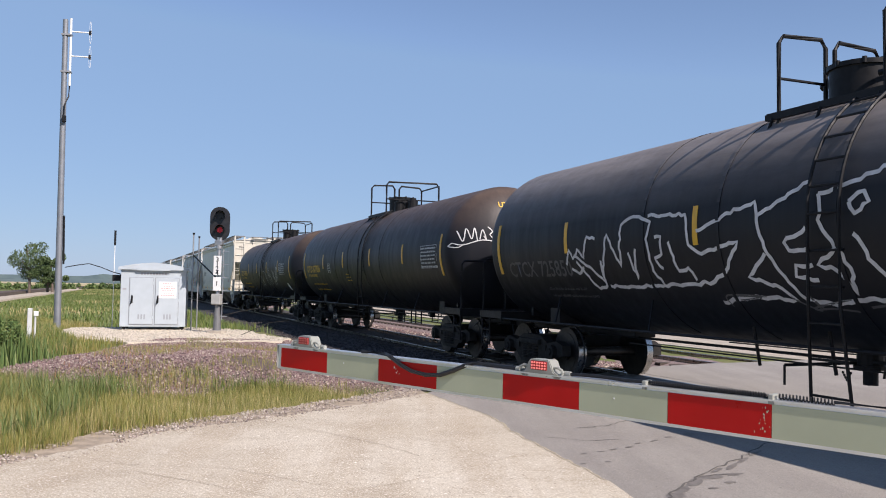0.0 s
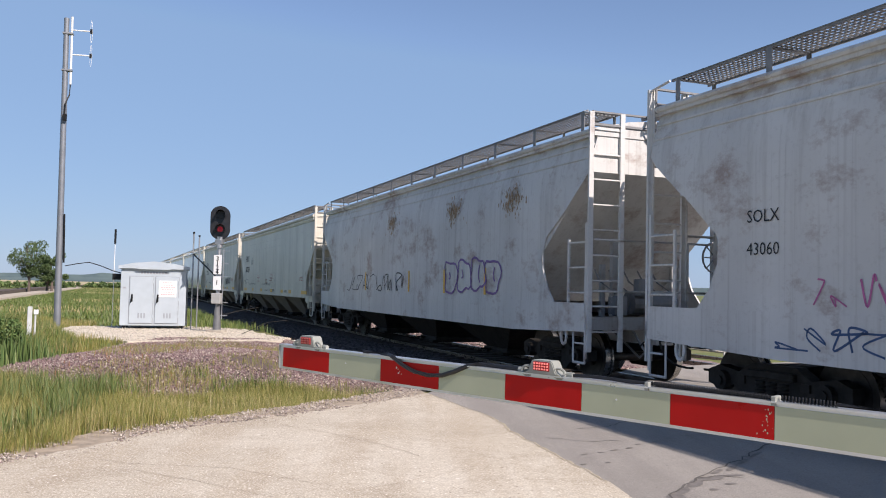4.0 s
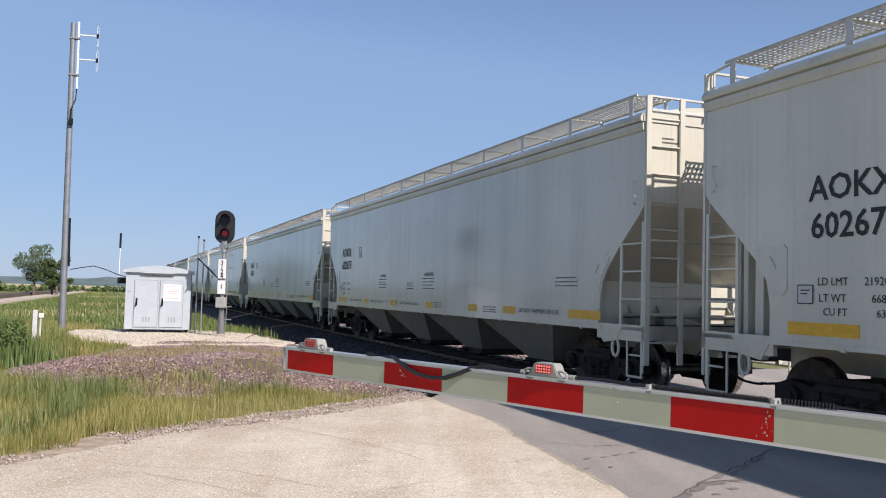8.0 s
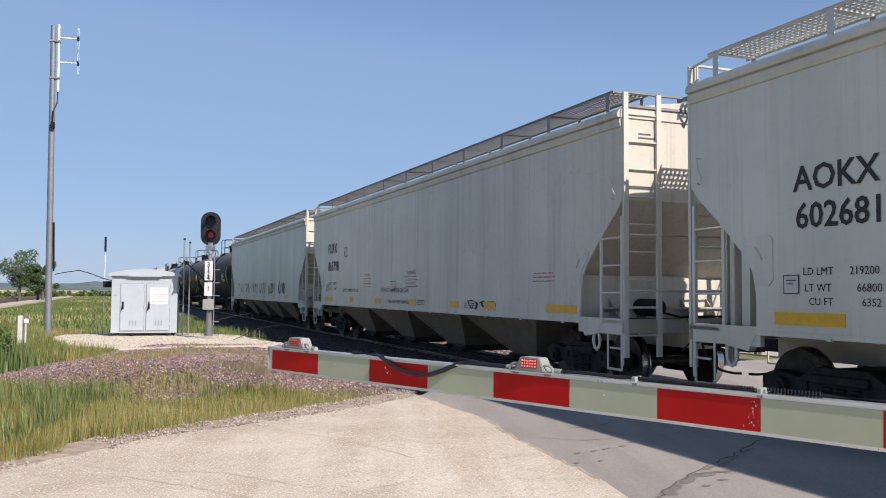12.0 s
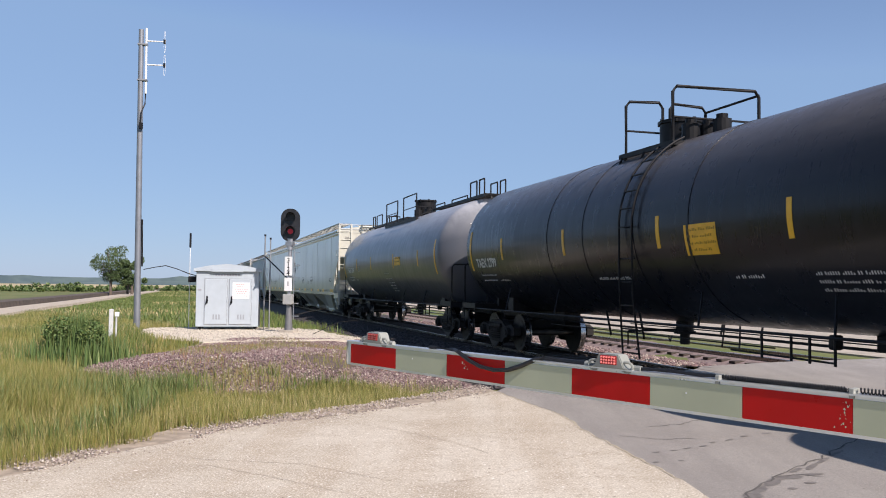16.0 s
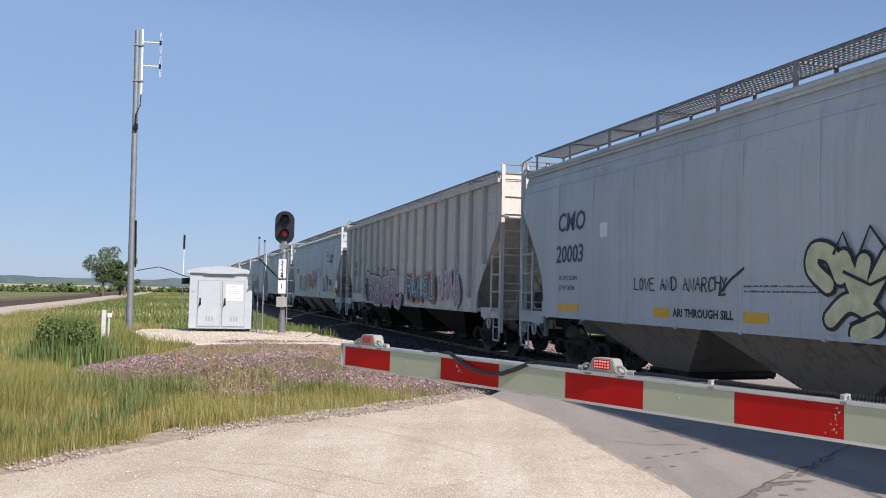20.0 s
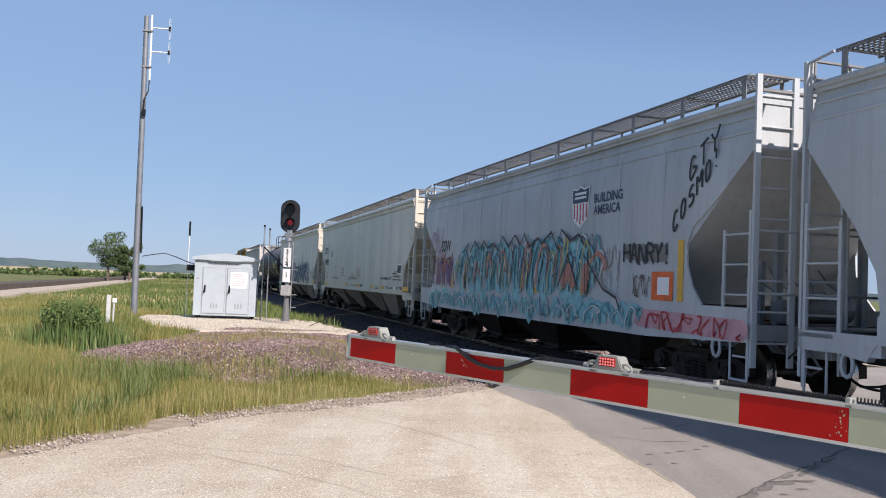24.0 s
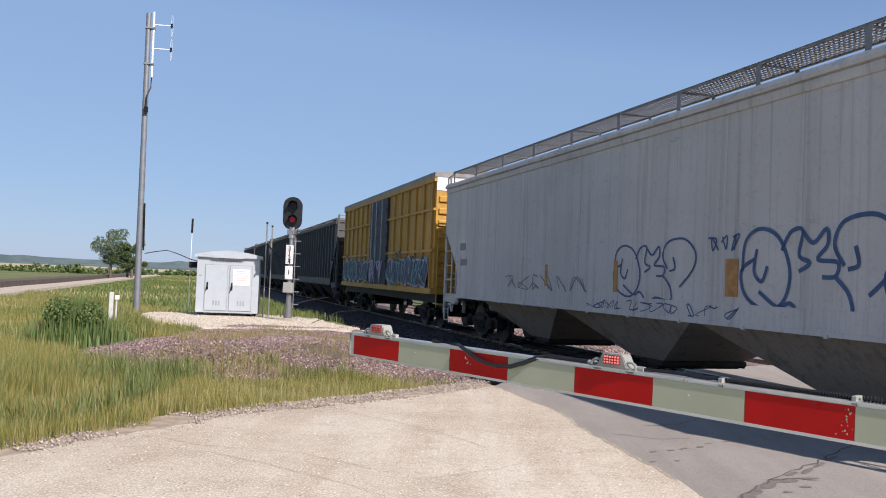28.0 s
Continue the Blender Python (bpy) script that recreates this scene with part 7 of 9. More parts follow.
# ---- lettering and graffiti ----
SPRAY = {k: plain("spray_" + k, c_, 0.55, 0, 0.2, 6) for k, c_ in dict(
    white=(0.6, 0.6, 0.6), black=(0.015, 0.015, 0.018), blue=(0.035, 0.08, 0.19), navy=(0.028, 0.05, 0.11), teal=(0.10, 0.34, 0.40),
    cyan=(0.22, 0.50, 0.54), pink=(0.50, 0.13, 0.30), mauve=(0.42, 0.24, 0.33), purple=(0.18, 0.09, 0.28), red=(0.45, 0.04, 0.05), coral=(0.5, 0.2, 0.14),
    yellow=(0.5, 0.42, 0.12), lemon=(0.62, 0.60, 0.36), green=(0.08, 0.24, 0.12), mint=(0.22, 0.48, 0.36), grey=(0.2, 0.19, 0.18), brown=(0.16, 0.11, 0.08), orange=(0.75, 0.13, 0.02), rose=(0.55, 0.3, 0.33), lilac=(0.35, 0.3, 0.5)).items()}


def stroke(bm, pts, w, y):
    """A sprayed line: a flat ribbon in the x-z plane."""
    prev = None
    for i, (x, z) in enumerate(pts):
        x0, z0 = pts[max(0, i - 1)]
        x1, z1 = pts[min(len(pts) - 1, i + 1)]
        d = math.hypot(x1 - x0, z1 - z0) or 1
        nx, nz = -(z1 - z0) / d * w / 2, (x1 - x0) / d * w / 2
        cur = (bm.verts.new((x + nx, y, z + nz)), bm.verts.new((x - nx, y, z - nz)))
        if prev:
            f = bm.faces.new((prev[0], prev[1], cur[1], cur[0]))
        prev = cur


def curvy(pts, n=6):
    """Smooths a polyline by a Catmull-Rom spline."""
    out = []
    p = [pts[0]] + list(pts) + [pts[-1]]
    for i in range(1, len(p) - 2):
        for k in range(n):
            t = k / n
            q = []
            for j in (0, 1):
                a, b, c_, d = p[i - 1][j], p[i][j], p[i + 1][j], p[i + 2][j]
                q.append(0.5 * (2 * b + (c_ - a) * t + (2 * a - 5 * b + 4 * c_ - d) * t * t + (3 * b - a - 3 * c_ + d) * t ** 3))
            out.append(tuple(q))
    return out + [pts[-1]]


def finish(bm, name, mat, car, label, tank):
    me = bpy.data.meshes.new(name)
    bm.to_mesh(me)
    bm.free()
    if tank:
        hug(me, 0.008)
    ob = hung(name, me, mat, car, label)
    ob["kind"] = "stuff"
    return ob


def scrawl(car, x0, x1, z0, z1, count, w, mat, seed, tank=False, y=None, label="sprayed scrawl"):
    """Quick looping tag strokes inside a rectangle, x0 at its far end."""
    rnd = random.Random(seed)
    bm = B()
    yy = HW + 0.009 if y is None else y
    for k in range(count):
        cx = x0 + (x1 - x0) * (k + 0.5) / count
        half = abs(x1 - x0) / count * 0.62
        n = rnd.randint(4, 7)
        pts = []
        for i in range(n):
            pts.append((cx + rnd.uniform(-half, half), z0 + (z1 - z0) * (rnd.random() if i % 2 else (rnd.random() < 0.5) * 0.8 + 0.1 * rnd.random())))
        stroke(bm, curvy(pts), w * rnd.uniform(0.7, 1.2), yy)
    return finish(bm, "graffiti", mat, car, label, tank)


def throwup(car, x0, x1, z0, z1, count, fill, edge, seed, w=0.045, tank=False, y=None, label="bubble-letter graffiti"):
    """Fat bubble letters: filled rounded shapes, each with its outline and inner cuts."""
    rnd = random.Random(seed)
    yy = HW + 0.008 if y is None else y
    fb, eb = B(), B()
    step = (x1 - x0) / count
    for k in range(count):
        cx, cz = x0 + step * (k + 0.5), (z0 + z1) / 2 + rnd.uniform(-0.05, 0.05) * (z1 - z0)
        rx, rz = abs(step) * rnd.uniform(0.52, 0.62), (z1 - z0) * rnd.uniform(0.44, 0.52)
        n = 22
        ph = rnd.uniform(0, 6)
        pts = []
        for i in range(n):
            a = 2 * math.pi * i / n
            sq = 1 / max(abs(math.cos(a)), abs(math.sin(a))) ** 0.6
            wob = 1 + 0.12 * math.sin(3 * a + ph) + 0.07 * math.sin(5 * a + 2 * ph)
            pts.append((cx + rx * math.cos(a) * sq * wob * 0.92, cz + rz * math.sin(a) * sq * wob * 0.92))
        if fill is not None:
            c_ = fb.verts.new((cx, yy + 0.0003 * k, cz))
            ring = [fb.verts.new((x, yy + 0.0003 * k, z)) for x, z in pts]
            for i in range(n):
                fb.faces.new((c_, ring[i], ring[(i + 1) % n]))
        stroke(eb, pts + pts[:2], w, yy + 0.003 + 0.0003 * k)
        # a fold inside the letter
        q = rnd.choice((-1, 1))
        stroke(eb, curvy([(cx + q * rx * 0.25, cz + rz * rnd.uniform(0.3, 0.6)), (cx + q * rx * 0.1, cz), (cx + q * rx * 0.3, cz - rz * rnd.uniform(0.1, 0.5))]), w * 0.9, yy + 0.004)
    if fill is not None:
        finish(fb, "graffiti", fill, car, label, tank)
    else:
        fb.free()
    return finish(eb, "graffiti_outline", edge, car, label, tank)


def bubbles(car, x0, x1, z0, z1, w, mat, label):
    """Loosely looped outline letters, drawn in a unit box and stretched to its place."""
    bm = B()
    for pts in (
        [(0.1, 0.62), (0.0, 0.5), (0.04, 0.25), (0.2, 0.12), (0.32, 0.22), (0.36, 0.5), (0.28, 0.82), (0.14, 0.92), (0.03, 0.8), (0.01, 0.5)],
        [(0.12, 0.72), (0.1, 0.5), (0.16, 0.4), (0.2, 0.55)],
        [(0.3, 0.7), (0.36, 0.87), (0.44, 0.88), (0.42, 0.65), (0.49, 0.58), (0.42, 0.5)],
        [(0.44, 0.87), (0.51, 0.76), (0.59, 0.88), (0.6, 0.74), (0.54, 0.61), (0.66, 0.58), (0.65, 0.46), (0.57, 0.45)],
        [(0.7, 0.55), (0.64, 0.74), (0.7, 0.94), (0.88, 0.97), (1.0, 0.78), (0.98, 0.55), (0.84, 0.3)], [(0.76, 0.72), (0.78, 0.56), (0.72, 0.52)],
        [(0.14, 0.3), (0.28, 0.16), (0.37, 0.2), (0.46, 0.06), (0.57, 0.13), (0.74, 0.1), (0.73, 0.3), (0.65, 0.45)],
    ):
        stroke(bm, curvy([(x0 + (x1 - x0) * u, z0 + (z1 - z0) * v) for u, v in pts]), w, HW + 0.01)
    return finish(bm, "graffiti", mat, car, label, False)


def words(car, text, x, z, size, mat, fat=0.0, tank=False, y=None, label="sprayed words", shear=0.0):
    me = text_mesh([(text, size, x, z, shear)], fat)
    if tank:
        hug(me, 0.009)
        return tagged(hung("graffiti", me, mat, car, label), kind="stuff")
    ob = tagged(hung("graffiti", me, mat, car, label), kind="stuff")
    ob.matrix_local = Matrix.Translation((0, HW + 0.010 if y is None else y, 0))
    return ob


# letter skeletons on a grid of ten by ten: points as two digits, strokes parted by a slash
GLYPHS = dict(
    A="00 49 90/24 74", B="00 09 69 87 75 05/75 92 70 00", C="98 69 38 15 12 30 60 91", D="00 09 59 96 93 50 00", E="99 09 00 90/05 75", F="00 09 99/05 65",
    G="98 69 38 15 12 30 60 92 94 54", H="09 00/99 90/05 95", I="49 40", K="09 00/99 14 90", L="09 00 90", M="00 09 45 99 90", N="00 09 90 99", O="49 17 12 40 82 87 49",
    P="00 09 69 97 65 05", R="00 09 69 97 65 05/45 90", S="98 69 28 16 35 74 92 70 30 01", T="09 99/49 40", U="09 02 30 60 92 99", V="09 40 99", W="09 20 46 70 99", Y="09 45 99/45 40", Z="09 99 00 90")


def letters(text, x, z, w, h, step, seed, wild=0.0, tilt=0.0):
    """Stroke paths of a word, x falling from letter to letter; tilt in degrees raises the line."""
    rnd = random.Random(seed)
    ct, st = math.cos(radians(tilt)), math.sin(radians(tilt))
    out = []
    for k, ch in enumerate(text):
        if ch == "!":
            paths = ["49 44", "41 40"]
        else:
            paths = GLYPHS.get(ch, "").split("/")
        up, fat_ = rnd.uniform(-wild, wild) * h, 1 + rnd.uniform(-wild, wild)
        for path in paths:
            pts = []
            for p in path.split():
                u = step * k + w * fat_ * (int(p[0]) / 9 + rnd.uniform(-wild, wild) * 0.4)
                v = up + h * (int(p[1]) / 9 + rnd.uniform(-wild, wild) * 0.4)
                pts.append((x - u * ct + v * st * 0.0, z + v + u * st))
            if len(pts) > 1:
                out.append(pts)
    return out


def round_strokes(bm, paths, w, y):
    """Fat lines with round joints and ends."""
    k = 0
    for pts in paths:
        for (x0, z0), (x1, z1) in zip(pts, pts[1:]):
            d = math.hypot(x1 - x0, z1 - z0) or 1
            nx, nz = -(z1 - z0) / d * w / 2, (x1 - x0) / d * w / 2
            k += 1
            yy = y + 0.00006 * k
            bm.faces.new([bm.verts.new((a, yy, b)) for a, b in ((x0 + nx, z0 + nz), (x0 - nx, z0 - nz), (x1 - nx, z1 - nz), (x1 + nx, z1 + nz))])
        for x, z in pts:
            k += 1
            yy = y + 0.00006 * k
            bm.faces.new([bm.verts.new((x + w / 2 * math.cos(i * 0.5236), yy, z + w / 2 * math.sin(i * 0.5236))) for i in range(12)])


def fat_letters(car, paths, w, layers, label, y=None):
    """Bubble letters: one sheet of paint for each layer, (extra width, paint), back to front."""
    yy = HW + 0.008 if y is None else y
    for k, (extra, mat) in enumerate(layers):
        bm = B()
        round_strokes(bm, paths, w + extra, yy + 0.0075 * k)
        finish(bm, "graffiti" if k else "graffiti_outline", mat, car, label, False)


def tag(car, paths, w, mat, label="sprayed tag", tank=False, y=None, loose=True):
    """Thin hand-drawn lettering."""
    bm = B()
    for pts in paths:
        stroke(bm, curvy(pts, 4) if loose else pts, w, HW + 0.012 if y is None else y)
    return finish(bm, "graffiti", mat, car, label, tank)


def fade(name, low, high, z0, z1):
    """Spray paint that fades from one colour to another up the letters."""
    mm = Mat(name, 0.55)
    sep = mm.n("ShaderNodeSeparateXYZ")
    mm.link(mm.co, sep.inputs[0])
    rng_ = mm.n("ShaderNodeMapRange")
    rng_.inputs[1].default_value, rng_.inputs[2].default_value = z0, z1
    mm.link(sep.outputs["Z"], rng_.inputs[0])
    cc = mm.mix(mm.ramp(rng_.outputs[0], (0.1, 0.0), (0.9, 1.0)), low, high)
    mm.base(mm.mix(mm.ramp(mm.noise(3.5, 6, 0.7), (0.42, 0.0), (0.7, 0.45)), cc, tuple(v * 0.6 for v in low)))
    return mm.m


def swirls(car, x0, x1, z0, z1, count, w, mat, seed, label, y):
    """Upright sprayed arcs side by side."""
    rnd = random.Random(seed)
    bm = B()
    for k in range(count):
        cx = x0 + (x1 - x0) * (k + rnd.random()) / count
        r, a, b = rnd.uniform(0.1, 0.32), rnd.uniform(z0, z0 + 0.3 * (z1 - z0)), rnd.uniform(z0 + 0.55 * (z1 - z0), z1)
        stroke(bm, curvy([(cx + r, a), (cx + r * rnd.uniform(0.6, 1.2), (a + b) / 2), (cx, b), (cx - r, b - rnd.uniform(0.05, 0.35)), (cx - r * rnd.uniform(0.3, 0.9), a + rnd.uniform(0.1, 0.4))]), w * rnd.uniform(0.6, 1.3), y + 0.0003 * k)
    return finish(bm, "graffiti", mat, car, label, False)


def rust_patch(car, x, z, w, h, seed, y=None):
    """Flaked rust: many small uneven chips in a cloud."""
    rnd = random.Random(seed)
    bm = B()
    yy = HW + 0.006 if y is None else y
    for k in range(260):
        cx, cz = x - w / 2 + rnd.gauss(0, 0.25) * w, z + h / 2 + rnd.gauss(0, 0.3) * h
        r = rnd.uniform(0.006, 0.026)
        n = 6
        vs_ = [bm.verts.new((cx + r * rnd.uniform(0.5, 1.3) * math.cos(i * 1.047), yy + 0.0001 * k, cz + 2.2 * r * rnd.uniform(0.5, 1.3) * math.sin(i * 1.047))) for i in range(n)]
        bm.faces.new(vs_)
    return part("rust_patch", bm, RUST_SOFT, car, "flaked rust through the paint")


RUST_SOFT = plain("flaked_rust", (0.42, 0.30, 0.19), 0.85, 0, 0.35, 20)
BAND_BLUE = plain("pale_sill_paint", (0.42, 0.45, 0.5), 0.5, 0, 0.1, 3)


def marks_modern(car, mark, num, x=8.0, size=0.46, z=(2.86, 2.26), red=True, weights=("218500", "67500"), slim=False, shear=0.0, last=-7.6):
    """Reporting marks, weights, notices and yellow reflectors of a modern covered hopper."""
    lettering([(mark, size, x, z[0], shear), (num, size, x - 0.02, z[1])], LETTER, car, label="black stencilled reporting marks", fat=0.006)
    lettering([("LD LMT", 0.125, x - 0.12, 1.8), (weights[0], 0.125, x - 0.75, 1.8), ("LT WT", 0.125, x - 0.14, 1.62), (weights[1], 0.125, x - 0.84, 1.62)], LETTER, car, name="weight_lettering")
    bm = B()
    for x0, x1, z0, z1 in ((0, 0.3, 0, 0.02), (0, 0.3, 0.3, 0.32), (0, 0.02, 0, 0.32), (0.28, 0.3, 0, 0.32)):
        box(bm, x - 2.1 - x1, x - 2.1 - x0, HW + 0.004, HW + 0.009, 2.68 + z0, 2.68 + z1)
    part("plate_box", bm, LETTER, car)
    lettering([("C", 0.17, x - 2.2, 2.73)], LETTER, car, name="plate_letter")
    for xx, w in ((8.28, 1.0), (5.0, 0.4), (2.35, 0.52), (-0.5, 0.52), (-3.2, 0.5), (-5.0, 0.55), (last, 1.02)):
        decal("reflector", min(xx, x + 0.3), 1.24, w, 0.145, YELLOW, car, HW + 0.018, "yellow reflective strip")
    ink = RED_PRINT if red else LETTER
    lettering([("WARNING", 0.125, 3.5, 2.02), ("WARNING", 0.14, -0.3, 2.02)], ink, car, name="warning_heading")
    bars(print_block(3.6, 1.95, 0.75, 4, 0.024, 0.075, 0.2, 3) + print_block(-0.15, 1.95, 0.9, 4, 0.026, 0.08, 0.2, 4) + print_block(1.0, 1.84, 0.5, 3, 0.022, 0.07, 0.2, 5) + print_block(-7.1, 1.92, 0.9, 3, 0.028, 0.07, 0.3, 6), ink, car)
    lettering([("DO NOT HAMMER ON CAR", 0.105, 6.75 if not slim else 6.1, 1.28), ("VENT CAR WHEN UNLOADING", 0.085, 4.35, 1.28), ("DO NOT HAMMER ON CAR", 0.125, -5.7, 1.28), ("VENT CAR WHEN UNLOADING", 0.1, 1.55, 1.28)] if not slim else [("DO NOT HAMMER ON CAR", 0.15, 5.9, 1.56), ("DO NOT HAMMER ON CAR", 0.18, 1.8, 1.56), ("VENT CAR WHEN UNLOADING", 0.13, 1.2, 1.27)], LETTER, car, HW + 0.018, name="notice_lettering")
    bars(print_block(-1.1, 1.36, 0.5, 3, 0.022, 0.05, 0.2, 7) + print_block(-4.0, 1.34, 0.7, 3, 0.022, 0.05, 0.2, 8), LETTER, car, HW + 0.018)
    decal("placard_holder", x + 0.16, 1.6, 0.22, 0.2, GRATE_LIGHT, car, HW + 0.008)
    bars([(x + 0.165, 1.592, 0.23, 0.01), (x + 0.165, 1.798, 0.23, 0.01), (x + 0.165, 1.602, 0.01, 0.196), (x - 0.055, 1.602, 0.01, 0.196), (x + 0.12, 1.74, 0.14, 0.012), (x + 0.12, 1.7, 0.1, 0.012)], LETTER, car, HW + 0.011, "card_frame")


RED_PRINT = plain("faded_red_print", (0.42, 0.16, 0.14), 0.6, 0, 0.2, 20)


def reflectors(car, xs_, z0=1.5, z1=2.3, w=0.1):
    for xx in xs_:
        decal("reflector", xx, z0, w, z1 - z0, YELLOW, car, HW + 0.008, "yellow reflective strip")


def tank_marks(car, mark, x, z, size, ink, xs_=(4.95, 1.6, -1.6, -4.8), ends=True, z0=2.24, z1=2.76, rows=3, inset=0.62):
    tank_words([(mark, size, x, z)], ink, car, fat=0.011, label="stencilled reporting marks")
    tank_bars(print_block(x - 0.1, z - 0.22, 1.0, rows, 0.04, 0.13, 0.35, 3) + print_block(x - 1.3, z - 0.35, 0.6, rows - 1, 0.04, 0.13, 0.35, 4), ink, car)
    for xx in xs_:
        tank_sticker("reflector", xx, 0.1, z0, z1, YELLOW, car, "yellow reflective strip")
    if ends:
        for s in (-1, 1):
            bm = B()
            band(s * (TL / 2 - inset) + 0.05, 0.1, TR, -22, 14, 10, 0.008)(bm)
            part("reflector", bm, YELLOW, car, "yellow reflective strip")


def panel_print(car, x, z, w, h, ink, seed):
    """A framed data panel with rows of small print, on a tank."""
    rows = []
    rnd = random.Random(seed)
    zz = z + h - 0.08
    while zz > z:
        xx = x - 0.03
        while xx > x - w + 0.1:
            for i in range(rnd.randint(2, 6)):
                rows.append((xx, zz, 0.016, rnd.choice((0.04, 0.04, 0.028))))
                xx -= 0.03
            xx -= 0.025
        zz -= 0.09
    for a in ((x, z, w, 0.012), (x, z + h, w, 0.012), (x, z, 0.012, h), (x - w, z, 0.012, h)):
        rows.append(a)
    return tank_bars(rows, ink, car)


SEAM_DIRT = plain("dusty_seam", (0.42, 0.41, 0.37), 0.7, 0, 0.25, 6)

# ---- the train ----
SPEED = 20.95
TRAIN = []


def place(car, near, far):
    """near and far: where the body's ends stand along the railway at the start."""
    TRAIN.append((car, (near + far) / 2))
    return car


TL = 16.3


def tank(near, paint, lab, walkway=False, trucks=(7.0, -7.0)):
    return place(tank_car(TL, paint, lab, None, walkway, trucks), near, near + TL)


def head_words(car, lines, ink, fat=0.006):
    """Marks on the rounded end: (words, size, y, z) each."""
    me = on_head(text_mesh(lines, fat), TL)
    return hung("lettering", me, ink, car, "stencilled marks on the tank's end")


def head_bars(car, rows, ink):
    bm = B()
    for y, z, w, h in rows:
        vs = [bm.verts.new((y - w * i / 6, 0, z + k)) for k in (0, h) for i in range(7)]
        for i in range(6):
            bm.faces.new((vs[i], vs[i + 1], vs[i + 8], vs[i + 7]))
    me = bpy.data.meshes.new("small_print")
    bm.to_mesh(me)
    bm.free()
    ob = hung("small_print", on_head(me, TL), ink, car)
    ob["kind"] = "stuff"
    return ob


def head_marks(car, mark, y, z, size, ink, seed):
    head_words(car, [(mark, size, y, z)], ink)
    head_bars(car, print_block(y - 0.25, z - 0.16, 0.75, 6, 0.045, 0.095, 0.4, seed), ink)


def hop(near, far, style, paint, lab, bays=4, **kw):
    return place(hopper(round(far - near, 1), style, paint, lab, bays, **kw), near, far)


t0 = tank(-20.3, TANK_BLACK, "black tank car with railed top platform")

c = tank(-0.3, TANK_BLACK, "dull black tank car with white graffiti outline")
for xx in (5.05, 1.6, -1.8, -5.0):
    tank_sticker("reflector", xx, 0.1, 2.25, 2.78, YELLOW, c, "yellow reflective strip")
bm = B()
for pts in (
    [(5.05, 2.05), (4.9, 2.3), (4.8, 2.15), (4.62, 2.3), (4.45, 2.15), (4.3, 2.5), (4.05, 2.45)], [(4.9, 1.98), (4.7, 1.9), (4.5, 2.0)],
    [(4.75, 2.2), (4.3, 2.0), (4.0, 1.75), (3.7, 2.5), (3.4, 2.0), (3.3, 2.63), (2.99, 2.74), (2.55, 2.63), (2.66, 2.38), (2.61, 1.92), (2.47, 1.71), (3.2, 1.68), (3.9, 1.7)],
    [(4.7, 2.1), (4.5, 1.9), (4.25, 1.65), (4.0, 1.7), (3.95, 2.1)],
    [(3.15, 2.2), (3.05, 1.8), (2.95, 2.25)],
    [(2.62, 2.72), (1.76, 2.68), (1.70, 2.26), (1.46, 2.13), (0.74, 2.26), (1.06, 1.9), (1.4, 1.75), (2.47, 1.71)],
    [(2.45, 2.4), (2.3, 2.4), (2.32, 2.15), (2.5, 2.1), (2.35, 1.95)], [(2.14, 2.32), (2.01, 1.91), (1.8, 1.95), (1.7, 1.78)],
    [(1.52, 2.44), (1.0, 2.6), (0.43, 2.74), (0.38, 2.5), (0.29, 2.17), (0.05, 1.75), (-0.1, 1.56)],
    [(0.38, 2.56), (0.0, 2.72), (-0.39, 2.89)], [(0.3, 2.1), (0.68, 1.82), (0.43, 1.75), (0.2, 1.68), (0.05, 1.55), (0.7, 1.58), (1.39, 1.49)],
    [(-0.39, 2.37), (-0.04, 2.22), (-0.1, 2.12), (-0.39, 2.14)], [(-0.4, 1.95), (-0.15, 1.95), (-0.1, 1.82), (-0.42, 1.78)],
    [(-0.56, 2.74), (-0.8, 2.78), (-1.25, 2.89), (-1.52, 2.97), (-2.1, 3.1), (-2.2, 2.8), (-2.5, 2.6)],
    [(-0.56, 2.74), (-0.6, 2.39), (-0.76, 2.13), (-0.48, 1.95), (-0.72, 1.88), (-0.87, 1.63), (-0.91, 1.91), (-0.8, 2.1)],
    [(-0.99, 2.61), (-1.18, 2.71), (-1.25, 2.59), (-1.07, 2.48), (-0.99, 2.61)], [(-1.03, 2.27), (-1.39, 1.69), (-1.8, 1.62), (-1.6, 2.1), (-2.1, 2.3), (-2.4, 1.7), (-2.9, 1.75), (-2.5, 2.6)],
    [(-0.1, 1.56), (-0.5, 1.5), (-1.0, 1.58), (-1.4, 1.55), (-2.2, 1.6), (-3.0, 1.62)],
):
    stroke(bm, wavy(pts, 0.07, 0.022, len(pts)), 0.05, 0)
finish(bm, "graffiti", SPRAY["white"], c, "white outlined graffiti letters", True)
scrawl(c, 1.4, -2.6, 1.42, 1.6, 5, 0.03, LETTER_DIM, 5, True)
bm = B()
band(TL / 2 - 0.57, 0.1, TR, -22, 14, 10, 0.008)(bm)
part("reflector", bm, YELLOW, c, "yellow reflective strip")
tank_words([("CTCX 725850", 0.4, 7.3, 1.86)], LETTER_DIM, c, 0.004, label="faded reporting marks")
tank_bars(print_block(6.0, 1.62, 1.6, 2, 0.05, 0.12, 0.3, 10), LETTER_DIM, c)

